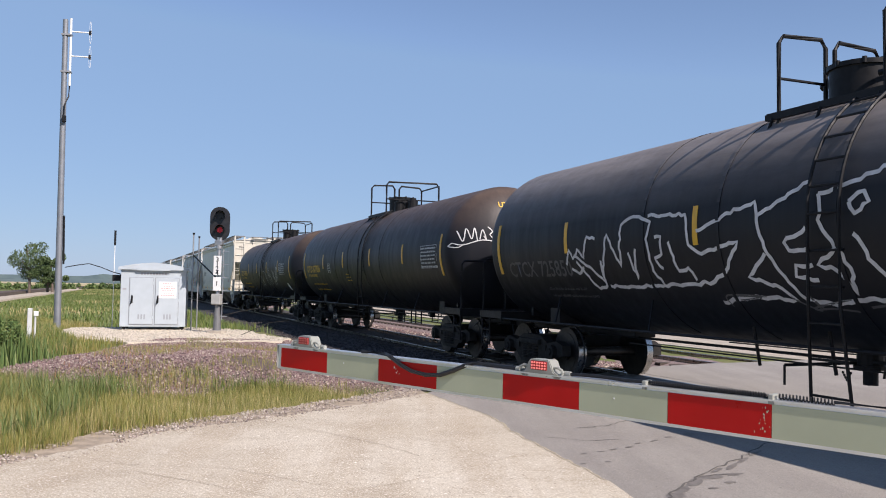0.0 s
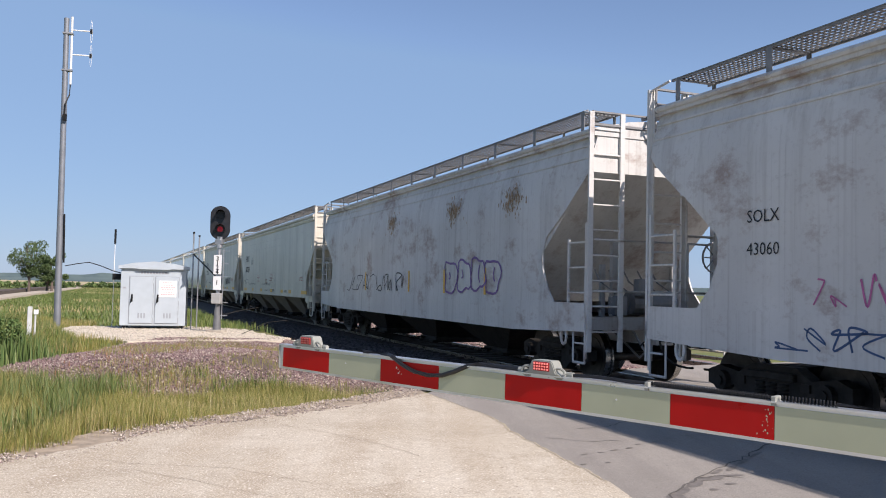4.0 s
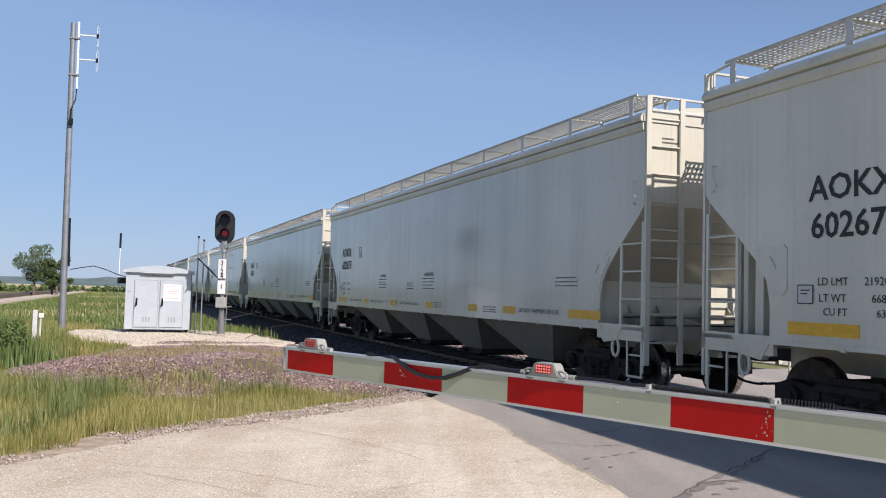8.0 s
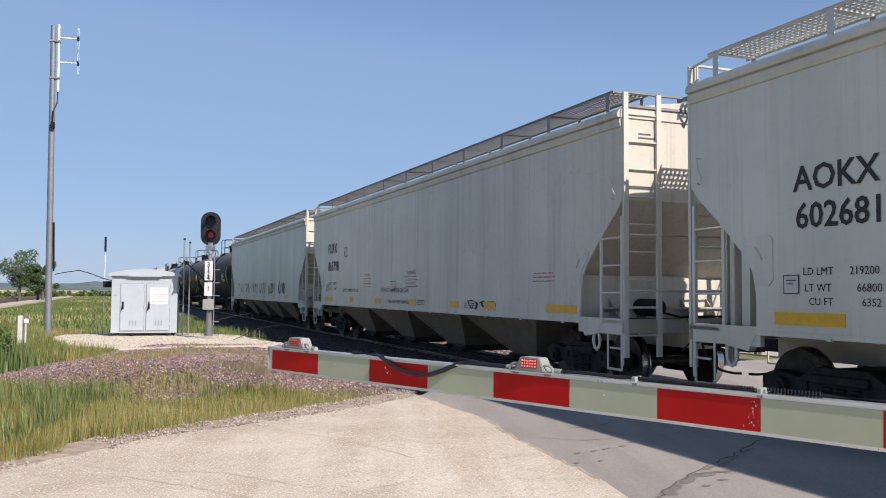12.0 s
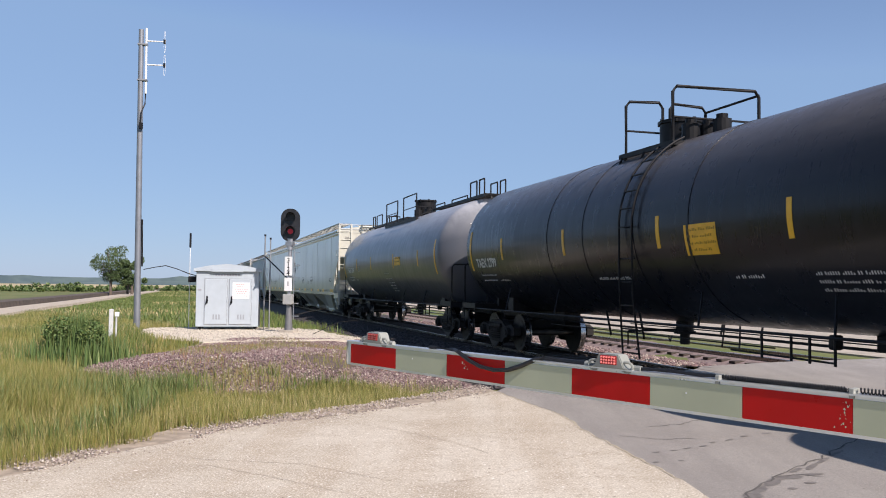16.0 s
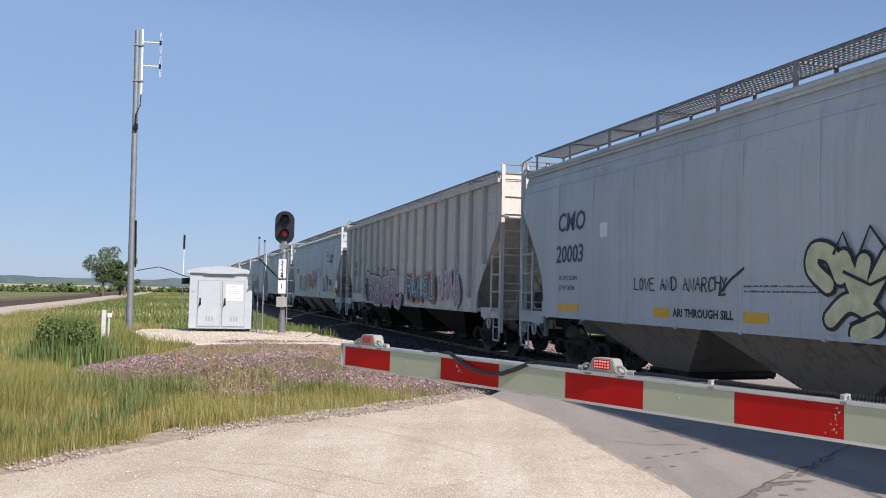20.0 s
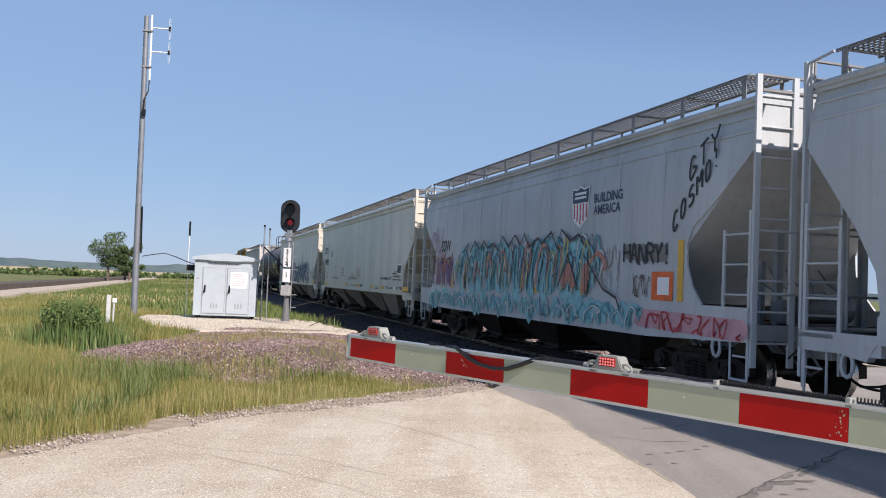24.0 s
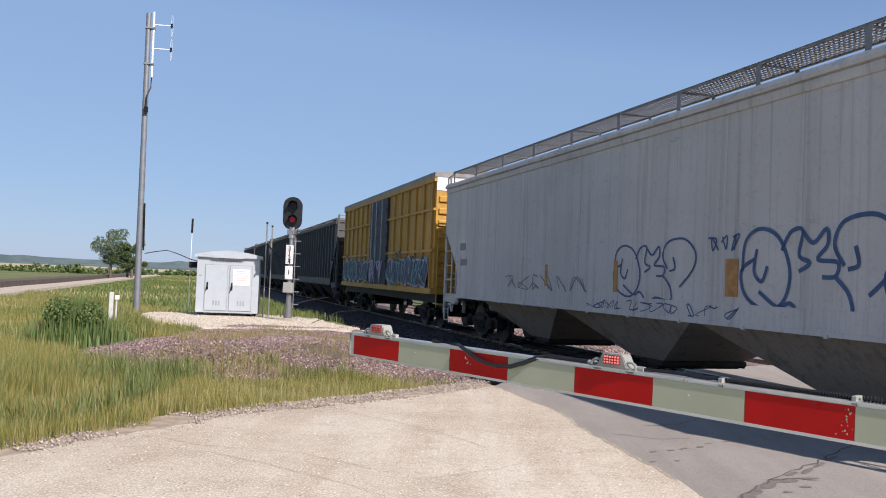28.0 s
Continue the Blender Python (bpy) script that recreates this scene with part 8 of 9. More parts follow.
c = tank(18.0, TANK_SOOT, "black tank car with yellow reporting marks")
tank_marks(c, "UTLX 677836", 7.1, 2.13, 0.36, LETTER_Y, (4.55, 1.75, -1.4, -4.5), rows=0)
tank_words([("THE TANK CAR PEOPLE", 0.14, 7.05, 1.95)], LETTER_Y, c, 0.003)
tank_bars(print_block(6.75, 1.66, 2.2, 1, 0.06, 0.1, 0.1, 21) + print_block(6.55, 1.46, 2.0, 1, 0.06, 0.1, 0.1, 22), LETTER_Y, c)
panel_print(c, 3.8, 2.08, 0.32, 0.32, LETTER_W, 3)
panel_print(c, -6.0, 2.1, 1.1, 0.55, LETTER_W, 4)
head_marks(c, "UTLX 677836", 0.45, 3.54, 0.17, LETTER_Y, 5)
bm = B()
for pts in ([(1.5, 2.66), (1.3, 2.62), (0.9, 2.74), (0.5, 2.7), (0.46, 2.76)], [(1.4, 2.95), (1.3, 2.7), (1.22, 3.0), (1.12, 2.76), (1.05, 3.02), (1.0, 2.72)], [(0.95, 2.75), (0.88, 2.98), (0.8, 2.75), (0.86, 2.84)], [(0.76, 3.05), (0.66, 2.95), (0.72, 2.86), (0.6, 2.76)], [(0.56, 3.02), (0.52, 2.8)], [(1.5, 2.66), (1.55, 2.58), (1.4, 2.56), (1.3, 2.62)]):
    stroke(bm, curvy(pts), 0.024, 0)
me = bpy.data.meshes.new("graffiti")
bm.to_mesh(me)
bm.free()
hung("graffiti", on_head(me, TL, 0.014), SPRAY["white"], c, "white tag on the tank's end")
tank_bars(print_block(1.5, 2.0, 0.5, 3, 0.04, 0.1, 0.2, 6), LETTER_Y, c)

c = tank(36.3, TANK_SOOT, "black tank car with yellow lettering and white scrawl")
tank_marks(c, "UTLX 677858", 6.75, 2.13, 0.36, LETTER_Y, (4.25, 1.4, -1.6, -4.6), rows=0)
tank_words([("THE TANK CAR PEOPLE", 0.14, 6.7, 1.95)], LETTER_Y, c, 0.003)
tank_bars(print_block(6.4, 1.66, 2.2, 1, 0.06, 0.1, 0.1, 21) + print_block(6.2, 1.46, 2.0, 1, 0.06, 0.1, 0.1, 22), LETTER_Y, c)
head_marks(c, "UTLX 677858", 0.45, 3.54, 0.17, LETTER_Y, 6)
scrawl(c, 0.4, -3.8, 1.6, 2.4, 6, 0.028, SPRAY["white"], 7, True)
scrawl(c, -3.6, -4.6, 1.8, 2.5, 2, 0.028, SPRAY["white"], 8, True)
panel_print(c, -5.0, 2.1, 1.2, 0.5, LETTER_W, 5)
tank_sticker("placard", -6.1, 0.3, 1.4, 1.7, SIGN, c, "white diamond placard")

d = hop(54.6, 74.1, "modern", PAINT_PALE, "pale grey covered hopper with black marks", bay_paint=BAY_DIRTY)
marks_modern(d, "FURX", "863719", 7.9)

e = hop(75.3, 94.1, "sill", PAINT_OLD, "old grey covered hopper with rust and graffiti", 3, bay_paint=STEEL_DARK)
lettering([("SOLX", 0.22, 7.35, 2.5), ("43060", 0.22, 7.35, 2.1)], LETTER, e, label="small black reporting marks")
reflectors(e, (3.6, -0.4, -2.9, -5.2), 1.5, 2.05)
reflectors(e, (-8.1,), 1.45, 2.4, 0.14)
fat_letters(e, letters("BONE", -1.2, 1.9, 0.26, 0.3, 0.37, 3, 0.1), 0.12, ((0.1, SPRAY["black"]), (0.02, SPRAY["grey"]), (-0.07, SPRAY["black"])), "black and grey bubble tag")
bm = B()
for pts in ([(-2.65, 2.15), (-3.4, 1.95), (-4.1, 2.2), (-4.55, 2.0)], [(-2.75, 2.2), (-2.95, 1.75), (-3.55, 1.5), (-4.0, 2.1), (-4.3, 2.0)], [(-3.4, 1.62), (-3.35, 1.2), (-3.95, 0.96)], [(-3.55, 1.5), (-3.9, 1.1), (-3.75, 0.93)], [(-4.15, 1.75), (-4.6, 1.3), (-4.85, 0.98)], [(-4.6, 1.95), (-4.55, 1.6), (-4.95, 1.4), (-5.2, 0.98)]):
    stroke(bm, wavy(pts, 0.12, 0.015, len(pts)), 0.04, HW + 0.016)
finish(bm, "graffiti", SPRAY["black"], e, "angular black line drawing", False)
fat_letters(e, letters("RE", -4.3, 1.5, 0.22, 0.35, 0.34, 8, 0.12), 0.06, ((0.04, SPRAY["rose"]), (0.0, SPRAY["pink"])), "pink bubble letters")
fat_letters(e, letters("ASK", -5.4, 1.4, 0.2, 0.4, 0.27, 11, 0.1), 0.08, ((0.06, SPRAY["teal"]), (0.0, SPRAY["cyan"]), (-0.05, SPRAY["grey"])), "cyan bubble letters")
fat_letters(e, letters("WAKENS", -6.35, 1.4, 0.24, 0.4, 0.31, 12, 0.3), 0.13, ((0.14, SPRAY["cyan"]), (0.07, SPRAY["black"]), (-0.07, SPRAY["green"])), "dark green and cyan bubble letters")
tag(e, letters("FBGM", -7.45, 0.98, 0.16, 0.2, 0.21, 5, 0.05), 0.035, SPRAY["purple"], "dark purple tag", y=HW + 0.016)
scrawl(e, -0.9, -4.0, 1.02, 1.24, 14, 0.025, SPRAY["red"], 13, y=HW + 0.016, label="red sprayed scribble on the sill")
scrawl(e, 6.4, 2.6, 1.5, 1.85, 12, 0.025, SPRAY["pink"], 14)
scrawl(e, 6.8, 3.2, 1.0, 1.3, 9, 0.025, SPRAY["blue"], 15, y=HW + 0.016)
scrawl(e, 4.0, 2.6, 1.6, 2.3, 4, 0.03, SPRAY["red"], 16)
for k, (xx, zz, w, h) in enumerate(((-1.7, 3.3, 1.0, 0.5), (-2.9, 3.4, 1.1, 0.45), (-5.3, 3.2, 1.2, 0.7), (-7.2, 3.3, 0.8, 0.6), (2.0, 3.4, 0.8, 0.35), (4.5, 3.3, 0.6, 0.4), (-5.0, 2.1, 1.6, 0.5), (-6.9, 2.2, 1.3, 0.6), (-8.0, 2.2, 0.6, 0.7))):
    rust_patch(e, xx, zz - 0.12, w, h, 20 + k, HW - 0.012 if zz > 3.0 else None)

f = hop(95.8, 114.3, "sill", PAINT_OLD, "old grey covered hopper with graffiti", 3, bay_paint=STEEL_DARK)
reflectors(f, (3.6, -0.4, -2.9, -5.2), 1.5, 2.05)
scrawl(f, 5.6, -0.5, 1.5, 2.0, 10, 0.03, SPRAY["black"], 31)
throwup(f, -3.0, -6.0, 1.5, 2.3, 4, None, SPRAY["purple"], 32, 0.05)
for k, xx in enumerate((1.5, -3.0, -6.0)):
    rust_patch(f, xx, 3.1, 0.9, 0.5, 40 + k, HW - 0.012)

c = hop(115.8, 135.0, "modern", PAINT_PALE, "pale grey covered hopper, streaked and panelled", bay_paint=BAY_DIRTY, far_gear=True)
panel_lines(c, (5.0, 3.0, 1.0, -1.5, -4.0, -6.5), (2.15, 3.42, 3.75), 6.4, -3.2, 1.45, 4.15, SEAM_DIRT)
marks_modern(c, "FURX", "863738", 7.69, slim=True, shear=0.2)
c = hop(136.5, 156.0, "modern", PAINT_PALE, "pale grey covered hopper with blue and black tags", bay_paint=BAY_DIRTY)
marks_modern(c, "FURX", "863758", 7.77, slim=True, shear=0.2)
scrawl(c, -1.0, -2.4, 1.55, 2.3, 6, 0.045, SPRAY["blue"], 51)
scrawl(c, -4.2, -5.35, 1.55, 2.0, 7, 0.05, SPRAY["black"], 52)
scrawl(c, -5.6, -6.6, 1.6, 2.02, 6, 0.05, SPRAY["black"], 57)
for (n0, f0), num in (((157.2, 176.7), "602678"), ((178.1, 197.6), "602673"), ((199.0, 218.5), "602662"), ((220.0, 239.5), "602660"), ((241.0, 260.5), "602681")):
    c = hop(n0, f0, "modern", PAINT_TAUPE, "clean grey covered hopper with dark reporting marks", bay_paint=BAY_GREY)
    marks_modern(c, "AOKX", num, 7.95, 0.40, (2.75, 2.33), False, ("219200", "66800"))
    lettering([("CU FT", 0.12, 7.75, 1.47), ("6352", 0.12, 7.05, 1.47)], LETTER, c, name="volume_lettering")
c = hop(262.1, 281.9, "modern", PAINT_PALE, "pale grey covered hopper with low tags", bay_paint=BAY_DIRTY)
marks_modern(c, "FURX", "863798", 7.8, slim=True)
scrawl(c, -4.2, -5.6, 1.22, 1.42, 5, 0.03, SPRAY["black"], 55, y=HW + 0.018)
c = hop(283.3, 303.0, "modern", PAINT_PALE, "pale grey covered hopper with low graffiti", bay_paint=BAY_DIRTY)
for k in range(6):
    scrawl(c, 7.0 - 2.3 * k, 5.4 - 2.3 * k, 1.45, 2.0, 4, 0.05, SPRAY["navy" if k % 2 else "brown"], 60 + k)
    decal("reflector", 7.0 - 2.6 * k, 1.24, 0.5, 0.145, YELLOW, c, HW + 0.018, "yellow reflective strip")

barrel(1.65, 2.64, -0.25)
c = tank(304.6, TANK_BROWN, "dusty brown-black tank car with white marks", trucks=(6.85, -7.35))
tank_marks(c, "GBRX 701979", 7.5, 2.16, 0.33, LETTER_W, (4.5, 1.12, -2.0, -5.0))
panel_print(c, 4.1, 2.1, 0.3, 0.3, LETTER_W, 7)
tank_bars(print_block(3.4, 2.05, 0.8, 2, 0.04, 0.09, 0.2, 8) + print_block(1.2, 1.98, 0.7, 2, 0.05, 0.1, 0.1, 9) + print_block(1.0, 3.35, 0.6, 2, 0.05, 0.1, 0.1, 9), LETTER_W, c)
panel_print(c, -5.2, 2.1, 1.0, 0.5, LETTER_W, 8)

c = tank(322.4, TANK_BROWN, "dusty brown-black tank car with red placard and data panel", trucks=(6.85, -7.35))
tank_marks(c, "GBRX 702054", 7.9, 2.16, 0.33, LETTER_W, (-0.95, -4.45), rows=3, inset=0.15)
for xx in (5.2, 2.6):
    tank_sticker("reflector", xx, 0.05, 2.2, 2.7, LETTER_W, c, "white reflective strip")
tank_sticker("decal", -2.3, 0.85, 2.33, 2.65, YELLOW, c, "yellow warning decal with unreadable print")
tank_bars(print_block(-2.35, 2.55, 0.7, 3, 0.04, 0.08, 0.1, 3), LETTER, c, 0.009)
panel_print(c, -6.4, 2.28, 1.2, 0.52, LETTER_W, 9)
tank_bars(print_block(-2.2, 1.98, 0.7, 4, 0.05, 0.12, 0.3, 4) + print_block(2.2, 2.0, 0.6, 2, 0.05, 0.12, 0.3, 4), LETTER_W, c)
panel_print(c, -6.2, 1.63, 0.6, 0.28, LETTER_W, 10)
bm = B()
prism(bm, [(-6.94 + a, 1.56 + b) for a, b in ((0.23, 0), (0, 0.25), (-0.23, 0), (0, -0.25))], 1.5, 1.508)
pl = part("placard", bm, RED_DECAL, c, "red diamond hazard placard")
bm = B()
box(bm, -7.06, -6.82, 1.508, 1.512, 1.5, 1.62)
part("number_panel", bm, SIGN, pl)
bm = B()
for k in range(4):
    box(bm, -6.87 - 0.05 * k, -6.84 - 0.05 * k, 1.512, 1.514, 1.52, 1.6)
part("number_bars", bm, LETTER, pl)["kind"] = "stuff"
bm = B()
bar(bm, (-6.94, 1.49, 1.3), (-6.94, 1.0, 1.2), 0.02, 6)
part("placard_holder", bm, BLACK, c)

c = tank(340.7, TANK_GLOSS, "glossy black tank car with yellow decals")
tank_marks(c, "TAEX 2799", 7.4, 2.1, 0.3, LETTER_W, (5.55, 2.1, -1.45, -4.55), ends=True, rows=2)
tank_sticker("decal", -2.25, 0.8, 2.1, 2.56, YELLOW, c, "yellow warning decal with unreadable print")
tank_bars(print_block(-2.35, 2.46, 0.6, 4, 0.05, 0.1, 0.1, 3), plain("olive_print", (0.25, 0.15, 0.02), 0.6), c, 0.009)
tank_bars(print_block(0.9, 1.75, 1.1, 1, 0.06, 0.1, 0.1, 5) + print_block(-3.2, 1.75, 0.7, 1, 0.06, 0.1, 0.1, 6) + print_block(-4.8, 1.78, 1.2, 3, 0.05, 0.1, 0.2, 7), LETTER_W, c)
barrel(1.70, 2.60, -0.3)
c = tank(359.0, TANK_GREY, "dark grey tank car with yellow decals", True)
head_marks(c, "TAEX 3348", 0.82, 3.34, 0.2, LETTER_W, 7)
tank_marks(c, "TAEX 3348", 7.05, 2.18, 0.3, LETTER_W, (4.97, 2.05, -1.8, -5.2), rows=2)
tank_sticker("decal", -2.05, 0.85, 2.33, 2.63, YELLOW, c, "yellow warning decal with unreadable print")
tank_bars(print_block(-2.15, 2.56, 0.7, 2, 0.06, 0.12, 0.1, 3), plain("dark_print", (0.12, 0.08, 0.02), 0.6), c, 0.009)
panel_print(c, 4.7, 2.2, 0.22, 0.25, LETTER_W, 11)
tank_bars(print_block(-0.2, 2.05, 0.8, 2, 0.03, 0.2, 0.4, 8) + print_block(-0.4, 1.7, 0.9, 4, 0.04, 0.1, 0.4, 9), LETTER_W, c)
zt = TZ + TR + 0.1
bm = B()
grating(bm, -8.3, -2.6, -0.36, 0.36, zt)
grating(bm, 1.0, 8.3, -0.36, 0.36, zt)
for s in (-1, 1):
    box(bm, -8.3, -2.6, s * 0.36 - 0.02, s * 0.36 + 0.02, zt - 0.09, zt)
    box(bm, 1.0, 8.3, s * 0.36 - 0.02, s * 0.36 + 0.02, zt - 0.09, zt)
    grating(bm, -2.8, 2.1, s * 0.78 - 0.2, s * 0.78 + 0.2, 4.06)
    box(bm, -2.8, 2.1, s * 0.99 - 0.02, s * 0.99 + 0.02, 3.94, 4.1)
    for a in (-2.78, 2.06):
        bar(bm, (a, s * 0.36, zt), (a, s * 0.98, 4.08), 0.025, 6)
for xx in (-7, -4.5, -1.8, 0.2, 3, 5.5, 7.4):
    box(bm, xx - 0.03, xx + 0.03, -0.3, 0.3, TZ + TR - 0.06, zt - 0.05)
part("top_walkway", bm, BLACK, c, "black walkway along the tank's top")
for s in (-1, 1):
    for x0, x1, y_ in ((2.02, 0.12, 0.97), (-0.82, -2.72, 0.97), (7.5, 7.05, 0.34), (6.7, 5.6, 0.34), (-6.9, -7.5, 0.34), (-7.75, -8.2, 0.34)):
        hgt, zb = (0.95, 4.0) if abs(x0) < 3 else (0.46, zt)
        bm = B()
        bent(bm, [(x0, s * y_, zb), (x0, s * y_, zb + hgt - 0.03), (x0 - 0.02, s * y_, zb + hgt), (x1 + 0.02, s * y_, zb + hgt), (x1, s * y_, zb + hgt - 0.03), (x1, s * y_, zb)], 0.025, 8)
        if abs(x0) < 3:
            bar(bm, (x0, s * y_, zb + 0.48), (x1, s * y_, zb + 0.48), 0.018, 6)
            bar(bm, (x0 if x0 > 0 else x1, s * y_, zb + 0.48), (x0 if x0 > 0 else x1, s * 0.4, zb + 0.48), 0.018, 6)
            bar(bm, (x0 if x0 > 0 else x1, s * 0.4, zb + 0.48), (x0 if x0 > 0 else x1, s * 0.4, zt), 0.02, 6)
        part("walkway_rail", bm, BLACK, c)
bm = B()
for y_ in (-0.62, -0.2):
    bent(bm, [(-8.0, y_ + 0.25, zt), (-8.22, y_ + 0.2, 3.6), (-8.32, y_, 2.5), (-8.4, y_ - 0.1, 1.14)], 0.022, 6)
for k in range(11):
    f = k / 10
    bar(bm, (-8.05 - 0.33 * f, -0.62 + 0.22 * (1 - f) - 0.1 * f, zt - 0.1 - 2.9 * f), (-8.05 - 0.33 * f, -0.2 + 0.22 * (1 - f) - 0.1 * f, zt - 0.1 - 2.9 * f), 0.016, 6)
part("end_ladder", bm, GRATE, c, "grey ladder up the tank's end")

c = hop(377.0, 396.8, "modern", PAINT_TAUPE, "clean light grey covered hopper with stencilled notices", weld_step=4.9, edges=[-7.1, -4.5, -0.4, 3.8, 7.1])
panel_lines(c, (5.6, 3.2, 1.6, -0.9, -3.4, -5.8), (2.15, 3.42, 3.75), 6.4, -3.2, 1.45, 4.15, SEAM_DIRT)
marks_modern(c, "CEFX", "360778", 8.4, 0.42, (2.86, 2.46), False)
c = hop(398.2, 417.9, "modern", PAINT_TAUPE, "clean light grey covered hopper with stencilled notices", weld_step=4.9, edges=[-7.1, -4.5, -0.4, 3.8, 7.1])
panel_lines(c, (5.6, 3.2, 1.6, -0.9, -3.4, -5.8), (2.15, 3.42, 3.75), 6.4, -3.2, 1.45, 4.15, SEAM_DIRT)
marks_modern(c, "GACX", "78682", 8.3, 0.42, (2.86, 2.46), False)

c = hop(419.2, 436.4, "curved", PAINT_BLUE, "blue-grey covered hopper with marker graffiti", 3, bay_paint=BAY_GRIMY, weld_step=1.45)
lettering([("CMO", 0.52, 6.7, 2.82, 0.15), ("20003", 0.48, 6.75, 2.2, 0.1)], SPRAY["navy"], c, fat=0.008, label="dark blue reporting marks")
lettering([("LD LMT 223300", 0.12, 6.6, 1.85), ("LT WT 62700", 0.12, 6.6, 1.66)], LETTER, c, name="weight_lettering")
tag(c, letters("LOVE AND ANARCHY", 3.66, 1.66, 0.12, 0.2, 0.158, 2, 0.08), 0.026, SPRAY["black"], "black marker words", loose=False)
tag(c, [[(1.35, 1.62), (1.1, 1.82), (0.8, 1.98)], [(1.2, 1.62), (1.36, 1.6), (1.32, 1.76)]], 0.035, SPRAY["black"], "black marker arrow", loose=False)
for xx, w in ((6.6, 0.9), (3.06, 0.45), (0.8, 0.5), (-5.5, 0.9)):
    decal("reflector", xx, 1.24, w, 0.145, YELLOW, c, HW + 0.018, "yellow reflective strip")
lettering([("ARI THROUGH SILL", 0.17, 2.5, 1.27)], LETTER, c, HW + 0.018, name="notice_lettering", fat=0.006)
fat_letters(c, [curvy([(-0.75, 1.75), (-0.5, 1.95), (-0.55, 2.15), (-0.8, 2.1), (-0.95, 1.85)]), [(-1.0, 2.05), (-1.2, 1.65), (-1.3, 2.0)], [(-1.35, 1.6), (-1.65, 2.05), (-1.75, 1.65)], curvy([(-0.8, 1.35), (-1.1, 1.55), (-1.5, 1.35), (-1.2, 1.2)]), [(-2.0, 1.3), (-2.05, 2.1), (-2.4, 1.7), (-2.7, 2.1), (-2.75, 1.3)], curvy([(-3.5, 1.4), (-3.1, 1.4), (-3.0, 1.8), (-3.3, 2.1), (-3.6, 1.9)])], 0.2, ((0.09, SPRAY["black"]), (0.0, SPRAY["lemon"])), "cream bubble letters with black outline", HW + 0.02)
tag(c, [[(-0.85, 2.1), (-1.0, 2.35), (-1.15, 2.05)], [(-1.25, 2.1), (-1.4, 2.4), (-1.65, 2.1)], [(-1.0, 1.9), (-1.4, 1.75), (-1.8, 1.9)], [(-1.1, 1.3), (-1.5, 1.45), (-1.9, 1.25)]], 0.04, SPRAY["black"], "black spikes over cream letters", y=HW + 0.04, loose=False)
bars(print_block(0.8, 1.72, 1.6, 2, 0.03, 0.07, 0.1, 12), LETTER, c)
decal("plate_box", 4.9, 2.62, 0.28, 0.26, SIGN, c)

c = hop(437.7, 457.0, "ribbed", PAINT_RIB, "weathered ribbed covered hopper with pink graffiti", 3, bay_paint=STEEL_DARK)
lettering([("CR", 0.34, 7.6, 2.53), ("DX", 0.34, 6.75, 2.6), ("101", 0.34, 7.6, 2.17), ("18", 0.34, 6.7, 2.24)], LETTER, c, label="black stencilled reporting marks", fat=0.008)
scrawl(c, 7.4, 5.0, 1.3, 1.7, 6, 0.03, SPRAY["black"], 81)
scrawl(c, 5.6, 4.2, 1.2, 2.2, 4, 0.09, SPRAY["black"], 82, y=HW + 0.03)
rnd = random.Random(17)
for k in range(22):
    bm = B()
    bmesh.ops.create_circle(bm, cap_ends=True, segments=10, radius=1.0, matrix=Matrix.Translation((4.7 - 4.9 * k / 21 + rnd.uniform(-0.18, 0.18), HW + 0.074 + 0.0002 * k, 2.2 + rnd.uniform(-0.12, 0.2))) @ Matrix.Rotation(math.pi / 2, 4, "X") @ Matrix.Diagonal((rnd.uniform(0.03, 0.12), rnd.uniform(0.03, 0.12), 1, 1)))
    part("paint_blot", bm, SPRAY["black"], c)
fat_letters(c, letters("ZENE", 4.14, 1.2, 0.56, 0.74, 0.81, 6, 0.09) + letters("R", 0.84, 1.16, 0.72, 0.95, 0.8, 4, 0.05) + [[(0.1, 1.2), (-0.35, 1.1), (-0.6, 1.3)]], 0.27, ((0.19, SPRAY["black"]), (0.10, SPRAY["white"]), (0.0, fade("spray_pink_fade", (0.36, 0.15, 0.24), (0.52, 0.36, 0.40), 1.1, 2.2))), "pink and white bubble graffiti letters", HW + 0.075)
scrawl(c, 4.1, -0.1, 1.25, 2.0, 12, 0.02, SPRAY["purple"], 86, y=HW + 0.106, label="purple folds inside the letters")
scrawl(c, 4.2, 0.2, 1.2, 1.7, 9, 0.028, SPRAY["white"], 87, y=HW + 0.11, label="white highlights inside the letters")
fat_letters(c, letters("RAMSO", -1.5, 1.4, 0.42, 0.6, 0.64, 83, 0.32), 0.17, ((0.14, SPRAY["coral"]), (0.0, SPRAY["blue"]), (-0.11, SPRAY["cyan"])), "blue and coral graffiti", HW + 0.075)
fat_letters(c, letters("KNO", -5.1, 1.4, 0.42, 0.55, 0.66, 84, 0.32), 0.17, ((0.12, SPRAY["white"]), (0.0, SPRAY["mauve"])), "mauve graffiti letters", HW + 0.075)


